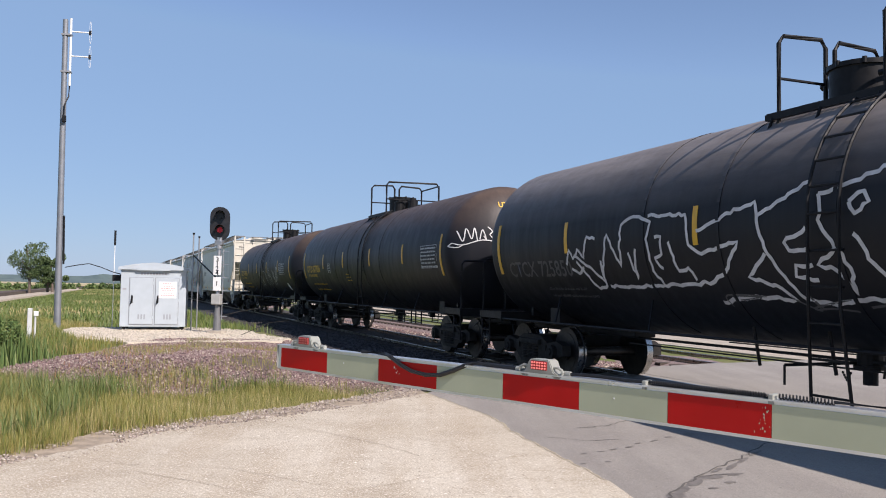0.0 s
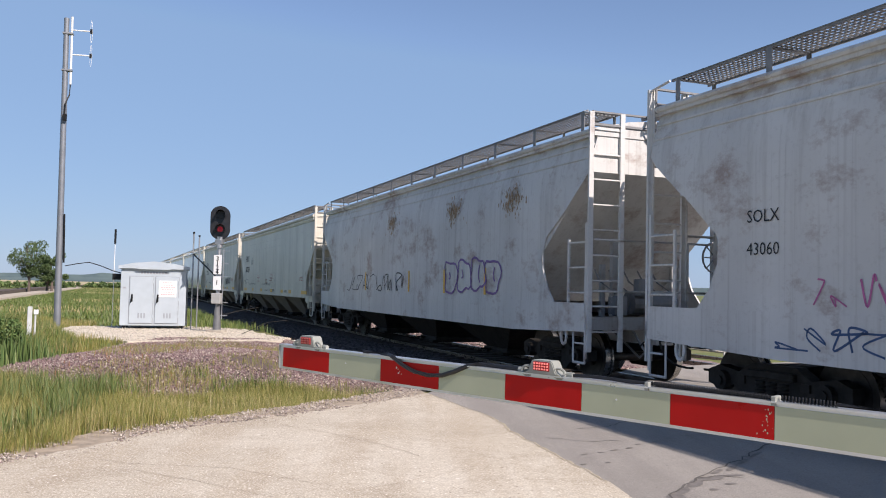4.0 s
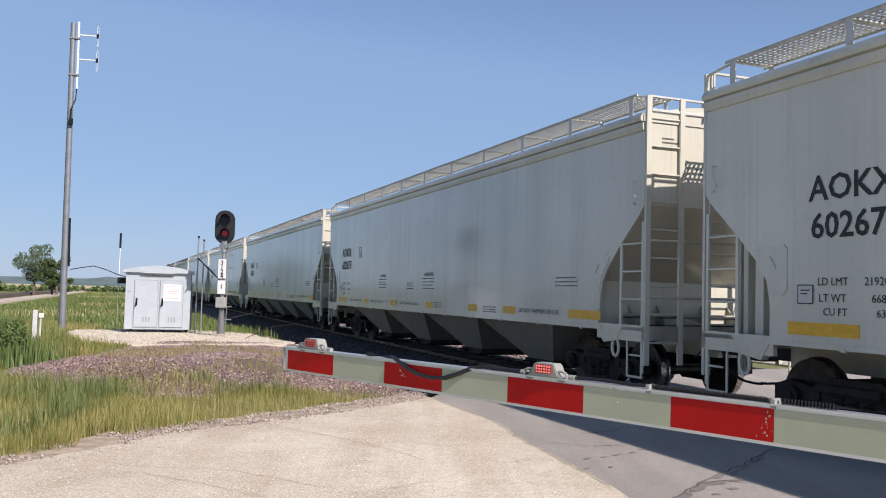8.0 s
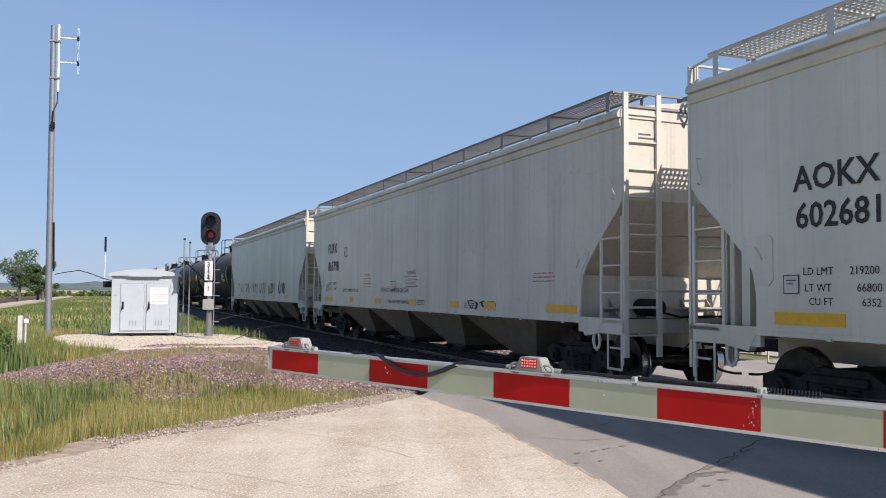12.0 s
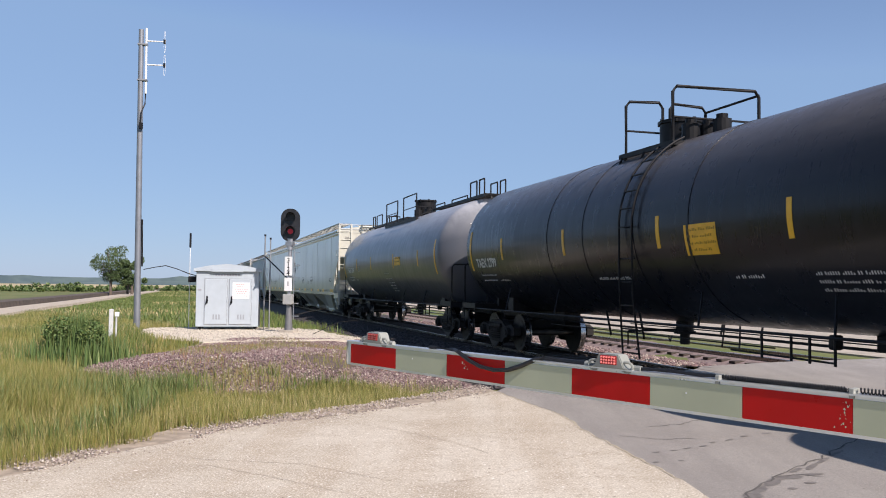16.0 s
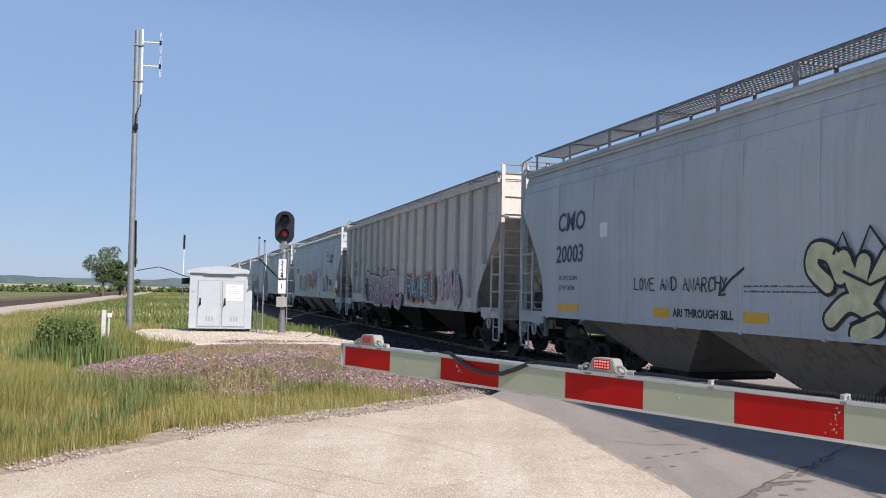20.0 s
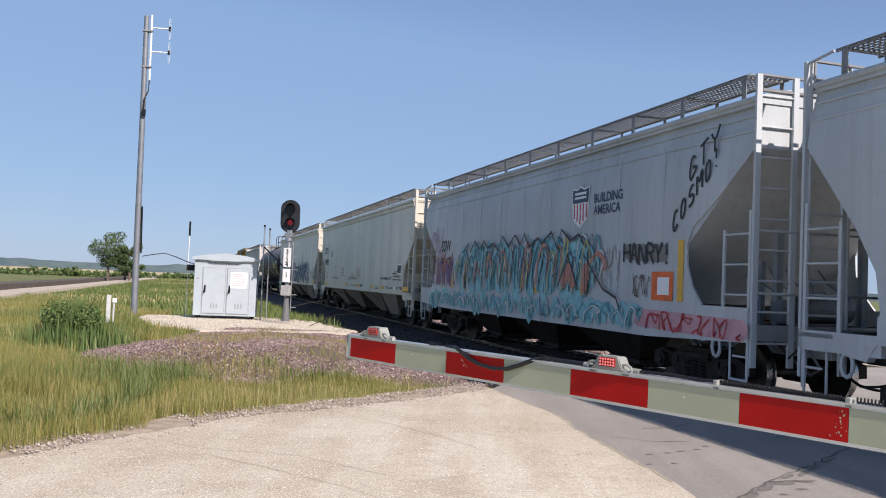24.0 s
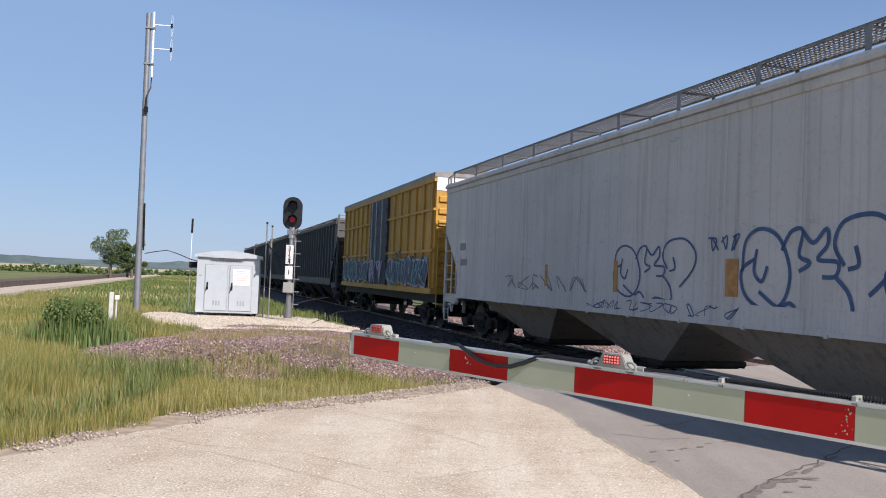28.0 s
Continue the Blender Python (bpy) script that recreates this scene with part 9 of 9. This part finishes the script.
def emblem(car, x, z, w, h):
    """A shield: blue chief over red and white upright stripes, no lettering."""
    def outline(k):
        pts = [(0.5, 1.0), (0.28, 0.93), (0.0, 0.97), (0.03, 0.5), (0.1, 0.2), (0.5, 0.0), (0.9, 0.2), (0.97, 0.5), (1.0, 0.97), (0.72, 0.93)]
        return [(x - w * (0.5 + (a - 0.5) * k), z + h * (0.5 + (b - 0.5) * k)) for a, b in pts]
    for k, mt, y in ((1.0, SIGN, HW + 0.006), (0.92, SPRAY["navy"], HW + 0.009)):
        bm = B()
        bm.faces.new([bm.verts.new((a, y, b)) for a, b in outline(k)])
        part("emblem", bm, mt, car, "shield emblem in navy, white and red")
    bm = B()
    vs2 = [bm.verts.new((a, HW + 0.011, b)) for a, b in [(x - 0.06 * w, z + 0.6 * h), (x - 0.94 * w, z + 0.6 * h), (x - 0.93 * w, z + 0.45 * h), (x - 0.85 * w, z + 0.2 * h), (x - 0.5 * w, z + 0.05 * h), (x - 0.15 * w, z + 0.2 * h), (x - 0.07 * w, z + 0.45 * h)]]
    bm.faces.new(vs2)
    part("emblem_field", bm, SIGN, car)
    bm = B()
    for i in range(5):
        xx = x - w * (0.14 + 0.17 * i)
        lo = 0.24 - 0.14 * (1 - abs(i - 2) / 2)
        box(bm, xx - 0.06 * w, xx, HW + 0.01, HW + 0.014, z + lo * h, z + 0.58 * h)
    part("emblem_stripes", bm, RED_DECAL, car)
    bm = B()
    for q in (0.82, 0.72):
        box(bm, x - 0.82 * w, x - 0.18 * w, HW + 0.01, HW + 0.014, z + q * h - 0.025 * h, z + q * h + 0.03 * h)
    part("emblem_bars", bm, SIGN, car)


c = hop(458.5, 476.1, "curved", PAINT_BLUE, "blue-grey covered hopper with shield emblem and graffiti", 3, bay_paint=BAY_GRIMY, weld_step=1.55)
emblem(c, -4.75, 2.75, 0.72, 0.8)
lettering([("BUILDING", 0.26, -5.68, 3.12), ("AMERICA", 0.26, -5.68, 2.88)], SPRAY["navy"], c, fat=0.006, label="dark blue slogan lettering")
lettering([("UP", 0.4, 6.45, 3.1), ("88608", 0.4, 6.6, 2.55)], LETTER, c)
for k, (ch, fl, ed) in enumerate((("M", "yellow", "brown"), ("3", "grey", "white"), ("S", "green", "white"), ("R", "lemon", "brown"), ("C", "lemon", "brown"))):
    fat_letters(c, letters("SCERC"[k], 5.0 - 0.84 * k, 1.58, 0.5, 0.72, 1.0, 30 + k, 0.12), 0.2, ((0.12, SPRAY[ed]), (0.0, SPRAY[fl]), (-0.14, SPRAY[ed])), "fat coloured graffiti letters", HW + 0.008 + 0.0003 * k)
swirls(c, 0.9, -1.6, 1.5, 2.6, 16, 0.12, SPRAY["mauve"], 91, "mauve sprayed arcs", HW + 0.012)
swirls(c, 0.7, -1.4, 1.5, 2.4, 12, 0.07, SPRAY["coral"], 92, "coral sprayed arcs", HW + 0.018)
tag(c, letters("EKSA", -1.5, 2.25, 0.36, 0.45, 0.5, 7, 0.1), 0.06, SPRAY["grey"], "grey tag")
scrawl(c, -3.8, -5.6, 1.4, 2.3, 7, 0.035, SPRAY["black"], 93)
scrawl(c, -5.0, -7.4, 1.4, 2.4, 6, 0.045, SPRAY["coral"], 94)
scrawl(c, -5.4, -6.9, 2.3, 2.6, 5, 0.05, SPRAY["white"], 95)
decal("notice_frame", -5.85, 1.7, 0.66, 0.4, SIGN, c, HW + 0.012)
decal("notice_panel", -5.89, 1.74, 0.58, 0.32, LETTER, c, HW + 0.014)
decal("sticker", -7.5, 1.5, 0.72, 0.58, SPRAY["orange"], c, HW + 0.012, "bright orange stencil square")
decal("sticker_paper", -7.62, 1.62, 0.46, 0.36, SIGN, c, HW + 0.015)
for xx, w in ((6.6, 0.7), (1.6, 1.2), (-2.5, 0.4), (-6.6, 1.4)):
    decal("reflector", xx, 1.24, w, 0.145, YELLOW, c, HW + 0.018, "yellow reflective strip")

c = hop(477.4, 493.7, "curved", PAINT_BLUE, "blue-grey covered hopper with white tags", 3, bay_paint=STEEL_DARK, weld_step=1.5)
throwup(c, 3.0, -1.2, 1.5, 2.3, 4, None, SPRAY["white"], 101, 0.06)
scrawl(c, -3.6, -5.6, 3.0, 3.3, 4, 0.04, SPRAY["navy"], 102, y=HW - 0.0)
lettering([("CMO", 0.4, 6.4, 2.8)], SPRAY["navy"], c)

c = hop(495.2, 511.4, "curved", PAINT_BLUE, "blue-grey covered hopper with block graffiti", 3, bay_paint=PAINT_BLUE, weld_step=1.5)
lettering([("UP", 0.46, 6.15, 2.84), ("98753", 0.46, 6.6, 2.32)], LETTER, c, fat=0.008, label="black reporting marks")
fat_letters(c, letters("BAEMS", 3.35, 1.5, 0.52, 0.62, 0.76, 41, 0.05), 0.2, ((0.2, SPRAY["coral"]), (0.11, SPRAY["lemon"]), (0.0, SPRAY["grey"])), "grey block graffiti letters edged in cream")
throwup(c, 3.6, 3.2, 1.3, 1.7, 1, SPRAY["teal"], SPRAY["teal"], 104, 0.05)
throwup(c, -0.3, -0.9, 1.3, 1.7, 2, SPRAY["teal"], SPRAY["teal"], 105, 0.05)
words(c, "AMFM", -0.8, 1.35, 0.28, SPRAY["red"], 0.0)
reflectors(c, (4.6, -2.25), 1.55, 2.15, 0.14)
bars(print_block(-0.4, 2.0, 0.5, 4, 0.03, 0.08, 0.2, 3) + print_block(-1.3, 1.8, 0.5, 3, 0.03, 0.08, 0.2, 4) + print_block(6.2, 1.9, 0.9, 3, 0.03, 0.08, 0.2, 5), LETTER, c)
decal("plate_box", 5.0, 2.75, 0.25, 0.25, SIGN, c)

c = hop(512.4, 528.7, "sill", PAINT_BLUE, "blue-grey covered hopper with turquoise graffiti", 3, bay_paint=STEEL_DARK, weld_step=1.45)
emblem(c, -2.62, 2.75, 0.75, 0.82)
lettering([("BUILDING", 0.24, -3.55, 3.2), ("AMERICA", 0.24, -3.55, 2.98)], SPRAY["navy"], c, fat=0.006, label="dark blue slogan lettering")
lettering([("SSW", 0.46, 6.1, 2.5), ("70476", 0.46, 6.1, 2.0)], LETTER, c, fat=0.008, label="black reporting marks")
CYAN_FADE = fade("spray_turquoise_fade", (0.16, 0.42, 0.48), (0.30, 0.46, 0.48), 0.9, 2.6)
fat_letters(c, letters("HMOMOS", 4.0, 1.55, 0.8, 0.85, 1.28, 61, 0.1), 0.38, ((0.16, CYAN_FADE), (0.0, SPRAY["cyan"])), "turquoise graffiti letters")
for paint_, w_, n_, sd, dy, lab_ in (("teal", 0.09, 26, 1, 0.026, "teal sprayed arcs"), ("white", 0.05, 22, 2, 0.034, "white sprayed arcs"), ("cyan", 0.08, 26, 3, 0.042, "turquoise sprayed arcs"), ("yellow", 0.06, 9, 4, 0.05, "ochre sprayed arcs"), ("coral", 0.07, 8, 5, 0.055, "coral sprayed arcs"), ("navy", 0.03, 16, 6, 0.06, "dark outlines of graffiti letters")):
    swirls(c, 4.6, -3.9, 1.42, 2.62, n_, w_, SPRAY[paint_], 110 + sd, lab_, HW + dy)
rnd = random.Random(118)
tag(c, [[(3.9 - 0.33 * k + rnd.uniform(-0.1, 0.1), 2.5 + rnd.uniform(-0.12, 0.05) + (0.22 if k % 2 else 0)) for k in range(23)]], 0.06, SPRAY["black"], "black jagged crest over the letters", y=HW + 0.066, loose=False)
tag(c, [[(-2.2, 1.6), (-2.6, 2.25), (-3.1, 1.55)], [(-3.4, 1.5), (-3.35, 2.2), (-4.1, 1.6), (-4.6, 1.45), (-4.75, 1.25)]], 0.045, SPRAY["black"], "black jagged outline", y=HW + 0.066, loose=False)
fat_letters(c, [[(-2.45, 1.7), (-2.65, 1.95), (-2.85, 1.7)], [(-3.35, 1.6), (-3.4, 1.95)]], 0.26, ((0.0, SPRAY["coral"]),), "coral graffiti wedge", HW + 0.06)
for paint_, w_, n_, sd, dy in (("cyan", 0.2, 40, 1, 0.016), ("teal", 0.05, 34, 2, 0.03), ("white", 0.03, 26, 3, 0.042)):
    swirls(c, 7.2, -5.2, 0.93, 1.36, n_, w_, SPRAY[paint_], 114 + sd, "turquoise graffiti along the sill", HW + dy)
fat_letters(c, [[(-5.3, 1.15), (-8.0, 1.1)]], 0.3, ((0.0, SPRAY["rose"]),), "faded pink graffiti along the sill", HW + 0.016)
scrawl(c, -5.5, -8.0, 0.97, 1.27, 11, 0.03, SPRAY["red"], 117, y=HW + 0.026, label="red scribble on the sill")
tag(c, letters("COSMO!", -6.25, 2.52, 0.16, 0.28, 0.27, 3, 0.05, 40), 0.045, SPRAY["black"], "black tag climbing the side")
tag(c, letters("GTY", -6.65, 3.32, 0.2, 0.32, 0.3, 4, 0.15, 25), 0.045, SPRAY["black"], "black tag", y=HW + 0.004)
fat_letters(c, [[(-4.9, 2.25), (-6.0, 2.2)]], 0.28, ((0.0, SPRAY["grey"]),), "grey overspray behind a tag", HW + 0.008)
tag(c, letters("HANRY!", -4.75, 2.06, 0.19, 0.32, 0.255, 5, 0.1), 0.05, SPRAY["black"], "black tag", y=HW + 0.018)
scrawl(c, -3.9, -4.6, 1.5, 2.4, 7, 0.03, SPRAY["white"], 119, y=HW + 0.02, label="white scribbled tag")
scrawl(c, -5.05, -5.6, 1.5, 1.9, 5, 0.022, SPRAY["brown"], 120, y=HW + 0.02)
scrawl(c, 6.6, 5.0, 1.5, 2.5, 9, 0.045, SPRAY["coral"], 121, y=HW + 0.014, label="coral and rose scribble")
scrawl(c, 6.9, 4.6, 1.5, 2.3, 9, 0.04, SPRAY["purple"], 122, y=HW + 0.018)
decal("sticker", -5.68, 1.45, 0.62, 0.46, SPRAY["orange"], c, HW + 0.012, "orange stencil square")
decal("sticker_paper", -5.86, 1.54, 0.34, 0.28, SIGN, c, HW + 0.015)
reflectors(c, (5.0, 3.9, -0.9), 1.45, 2.0, 0.13)
reflectors(c, (-6.42,), 1.45, 2.4, 0.15)
scrawl(c, 7.2, 6.0, 2.4, 3.2, 5, 0.04, SPRAY["mauve"], 117, y=HW + 0.004)

c = hop(529.9, 549.2, "modern", PAINT_PALE, "pale grey covered hopper with black notice and decals", bay_paint=BAY_GRIMY, edges=[-7.1, -4.5, -0.4, 3.8, 7.1])
panel_lines(c, (5.2, 3.3, 1.5, -0.4, -3.0, -6.2), (2.15, 3.42, 3.75), 6.4, -3.2, 1.45, 4.15, SEAM_DIRT)
marks_modern(c, "CBFX", "098495", 8.7, slim=True, last=-8.2)
decal("notice_frame", -7.58, 1.82, 0.55, 0.36, SIGN, c)
decal("notice_panel", -7.62, 1.86, 0.22, 0.28, LETTER, c, HW + 0.01)
decal("notice_panel", -7.87, 1.86, 0.22, 0.28, LETTER, c, HW + 0.01)
bars(print_block(-6.92, 1.82, 0.62, 1, 0.06, 0.1, 0.0, 3) + print_block(-6.93, 1.71, 1.5, 1, 0.06, 0.1, 0.0, 4) + print_block(-6.95, 1.6, 1.1, 1, 0.06, 0.1, 0.0, 5) + print_block(-8.12, 2.11, 0.35, 3, 0.04, 0.07, 0.1, 6), LETTER, c)
lettering([("DO NOT HAMMER ON CAR", 0.135, -4.95, 1.61)], LETTER, c, name="notice_lettering", fat=0.003)
bars(print_block(-5.3, 1.32, 0.35, 2, 0.022, 0.045, 0.2, 11) + print_block(-5.95, 1.34, 0.35, 2, 0.022, 0.045, 0.2, 12) + print_block(-6.4, 1.33, 0.6, 2, 0.022, 0.045, 0.2, 13) + print_block(-7.5, 1.34, 0.2, 2, 0.022, 0.045, 0.2, 14) + print_block(-7.78, 1.34, 0.36, 2, 0.03, 0.05, 0.1, 15), LETTER, c, HW + 0.018)
decal("sticker", -7.13, 1.28, 0.26, 0.08, SIGN, c, HW + 0.018, "small white sticker")
decal("data_plate", -8.17, 1.28, 0.26, 0.09, SPRAY["navy"], c, HW + 0.018)

c = hop(550.9, 570.3, "modern", PAINT_PALE, "pale grey covered hopper with blue and pink graffiti", bay_paint=BAY_GRIMY, edges=[-7.1, -4.5, -0.4, 3.8, 7.1])
panel_lines(c, (5.9, 4.2, 2.0, -0.2, -2.8, -6.6), (2.15, 3.42, 3.75), 6.4, -3.2, 1.45, 4.15, SEAM_DIRT)
marks_modern(c, "FURX", "863739", 8.4, slim=True, shear=0.2, last=-8.0)
PINK_FADE = fade("spray_rose_lilac_fade", (0.36, 0.31, 0.52), (0.50, 0.27, 0.36), 1.4, 2.1)
fat_letters(c, [[(3.75, 2.35), (4.45, 2.3), (4.7, 1.85), (4.4, 1.45), (3.95, 1.55)], [(4.12, 2.3), (4.18, 1.98)], [(3.85, 2.3), (3.65, 1.75), (3.35, 1.5), (2.75, 1.42)]], 0.24, ((0.22, SPRAY["lemon"]), (0.07, SPRAY["black"]), (0.0, PINK_FADE)), "rose and lilac graffiti letters")
fat_letters(c, [[(2.3, 2.3), (1.75, 2.34)], [(2.15, 2.25), (2.3, 1.45), (1.75, 1.4)], [(2.2, 1.87), (1.88, 1.87)], [(1.5, 2.3), (1.45, 1.42)], [(1.5, 2.3), (0.98, 2.38), (1.12, 2.0), (1.42, 1.88)], [(1.25, 1.84), (0.8, 2.0)], [(1.2, 1.75), (0.75, 1.6), (0.42, 1.42)]], 0.24, ((0.22, SPRAY["lemon"]), (0.07, SPRAY["black"]), (0.0, PINK_FADE)), "rose and lilac graffiti letters")
fat_letters(c, [curvy([(3.2, 1.75), (3.25, 2.15), (2.95, 2.35), (2.7, 2.15), (2.75, 1.85), (3.0, 1.72)]), [(3.3, 2.35), (3.2, 2.25)], [(2.95, 1.9), (2.6, 1.62)]], 0.24, ((0.07, SPRAY["black"]), (0.0, SPRAY["mint"])), "mint green rounded graffiti shape", HW + 0.034)
tag(c, [[(3.15, 2.1), (3.0, 2.05), (2.9, 2.15)], [(3.1, 1.85), (2.95, 1.8), (2.8, 1.9)]], 0.03, SPRAY["black"], "black marks on the mint shape", y=HW + 0.052)
tag(c, letters("STP", 0.75, 2.12, 0.18, 0.34, 0.24, 5, 0.1), 0.045, SPRAY["black"], "black tag")
scrawl(c, 8.2, 6.9, 1.7, 2.05, 6, 0.03, SPRAY["mauve"], 123)
scrawl(c, 6.9, 5.0, 1.72, 2.12, 9, 0.035, SPRAY["brown"], 125)
fat_letters(c, letters("SEAKR", 0.1, 1.4, 0.82, 0.85, 1.12, 14, 0.14), 0.22, ((0.1, SPRAY["cyan"]), (0.03, SPRAY["navy"]), (-0.03, fade("spray_blue_fade", (0.05, 0.10, 0.20), (0.03, 0.06, 0.13), 1.4, 2.4))), "blue wild-style graffiti letters")
rnd = random.Random(9)
for ink, cnt in (("lemon", 10), ("blue", 16), ("navy", 9)):
    bm = B()
    for k in range(cnt):
        xx = -0.1 - 6.5 * (k + rnd.random()) / cnt
        zz, up = rnd.uniform(1.5, 2.2), rnd.choice((-1, 1))
        w_ = rnd.uniform(0.12, 0.3)
        pts = [(xx - w_, zz), (xx + w_, zz + rnd.uniform(-0.1, 0.1)), (xx + rnd.uniform(-0.1, 0.4), zz + up * rnd.uniform(0.4, 0.85))]
        yy_ = {"lemon": 0.007, "blue": 0.023, "navy": 0.024}[ink]
        bm.faces.new([bm.verts.new((a, HW + yy_, max(1.15, b))) for a, b in pts])
    bmesh.ops.recalc_face_normals(bm, faces=bm.faces)
    finish(bm, "graffiti", SPRAY[ink], c, "jagged points of wild-style graffiti", False)
tag(c, letters("NLK", -5.65, 2.22, 0.2, 0.24, 0.3, 1, 0.08) + letters("STP", -5.9, 1.88, 0.2, 0.24, 0.3, 2, 0.08), 0.045, SPRAY["navy"], "blue tag")
scrawl(c, -7.8, -9.0, 1.5, 2.1, 12, 0.035, SPRAY["grey"], 124, label="grey scribbled tag")

barrel(1.66, 2.62, -0.25)
c = tank(572.2, TANK_BLACK, "black tank car with yellow warning decal", trucks=(6.6, -7.35))
tank_marks(c, "TILX 281494", 7.4, 2.44, 0.31, LETTER_W, (2.1, -1.9, -4.85), rows=2)
tank_sticker("reflector", 5.2, 0.05, 2.25, 2.7, LETTER_W, c, "white reflective strip")
tank_sticker("decal", -5.1, 0.8, 2.24, 2.66, YELLOW, c, "yellow warning decal with unreadable print")
tank_bars(print_block(-5.2, 2.57, 0.6, 3, 0.05, 0.12, 0.1, 3), plain("decal_print", (0.2, 0.1, 0.02), 0.6), c, 0.009)
tank_sticker("decal", 2.3, 0.5, 1.76, 2.05, plain("tan_decal", (0.5, 0.32, 0.12), 0.5), c, "tan decal")
tank_bars(print_block(-2.2, 2.35, 0.8, 4, 0.05, 0.11, 0.3, 4) + print_block(-2.4, 1.85, 0.8, 1, 0.05, 0.1, 0.1, 5) + print_block(-5.6, 1.85, 1.2, 2, 0.05, 0.1, 0.2, 6), LETTER_W, c)
scrawl(c, 4.0, 3.2, 1.7, 2.0, 2, 0.03, SPRAY["white"], 131, True)
scrawl(c, -4.3, -4.9, 1.6, 2.1, 3, 0.03, SPRAY["grey"], 132, True)
panel_print(c, -6.6, 2.5, 0.9, 0.4, LETTER_W, 12)
panel_print(c, -6.4, 1.7, 0.8, 0.35, LETTER_W, 13)

c = hop(590.0, 610.3, "modern", PAINT_OLD2, "old grey covered hopper with outlined blue graffiti", 3, bay_paint=BAY_GRIMY, weld_step=1.55)
bars([(8.75, 2.42, 0.5, 0.2), (8.7, 2.0, 0.6, 0.18)], SPRAY["grey"], c)
bubbles(c, -0.1, -2.6, 1.3, 2.4, 0.035, SPRAY["blue"], "blue outlined bubble letters")
bubbles(c, -3.7, -6.4, 1.2, 2.55, 0.055, SPRAY["blue"], "blue outlined bubble letters")
bubbles(c, -6.2, -8.6, 1.2, 2.5, 0.05, SPRAY["blue"], "blue outlined bubble letters")
scrawl(c, -2.9, -3.7, 2.15, 2.4, 3, 0.03, SPRAY["blue"], 143)
scrawl(c, -7.0, -8.0, 1.7, 2.4, 3, 0.05, SPRAY["navy"], 144)
scrawl(c, 5.2, 1.0, 1.45, 1.8, 6, 0.03, SPRAY["grey"], 145)
scrawl(c, 1.0, -3.8, 1.2, 1.38, 12, 0.02, SPRAY["blue"], 146, y=HW + 0.018)
for xx, z0, z1, w in ((2.9, 1.55, 2.0, 0.12), (-0.1, 1.5, 2.05, 0.14), (-3.35, 1.52, 2.05, 0.28), (-7.2, 1.5, 2.1, 0.2)):
    decal("reflector", xx, z0, w, z1 - z0, plain("worn_reflector", (0.42, 0.2, 0.05), 0.6, 0, 0.3), c, HW + 0.008, "worn orange reflective strip")

c = boxcar(15.7)
TRAIN.append((c, (611.8 + 627.5) / 2))
for s0, s1, k in ((7.4, 1.8, 5), (-1.7, -7.4, 6)):
    throwup(c, s0, s1, 1.35, 2.3, k, SPRAY["navy"], SPRAY["lilac"], 151 + k, 0.06, y=1.59, label="blue graffiti over the ribs")
    scrawl(c, s0, s1, 1.35, 2.5, 9, 0.07, SPRAY["black"], 160 + k, y=1.6)
    scrawl(c, s0, s1, 1.3, 2.4, 7, 0.05, SPRAY["teal"], 170 + k, y=1.605)
scrawl(c, 1.4, -1.4, 1.4, 2.3, 5, 0.07, SPRAY["lilac"], 181, y=1.7, label="sprayed strokes over the door")

for k in range(4):
    c = hop(629.2 + 18.2 * k, 646.0 + 18.2 * k, "ribbed", PAINT_DARK, "dark grey ribbed covered hopper", 3, bay_paint=STEEL_DARK)


def motions():
    for car, s in TRAIN:
        walk(car, [(0.0, rail_pose(s, CENTRE, 0)), (28.0, rail_pose(s - SPEED * 28.0, CENTRE, 0))])
    # wheels roll: one turn table for the leading and one for the trailing axle of a truck
    lead = {}
    turn = math.degrees(SPEED / FPS / 0.457)
    for w in WHEELS:
        side = w.location.x > 0
        if side not in lead:
            x = w.location.x
            walk(w, [(k / FPS, pose(x, 0, 0.457, 0, -turn * k, 0)) for k in range(28 * FPS + 1)])
            lead[side] = w.animation_data
        else:
            w.rotation_mode = "QUATERNION"
            w.animation_data_create()
            w.animation_data.action = lead[side].action
            w.animation_data.action_slot = lead[side].action_slot


motions()
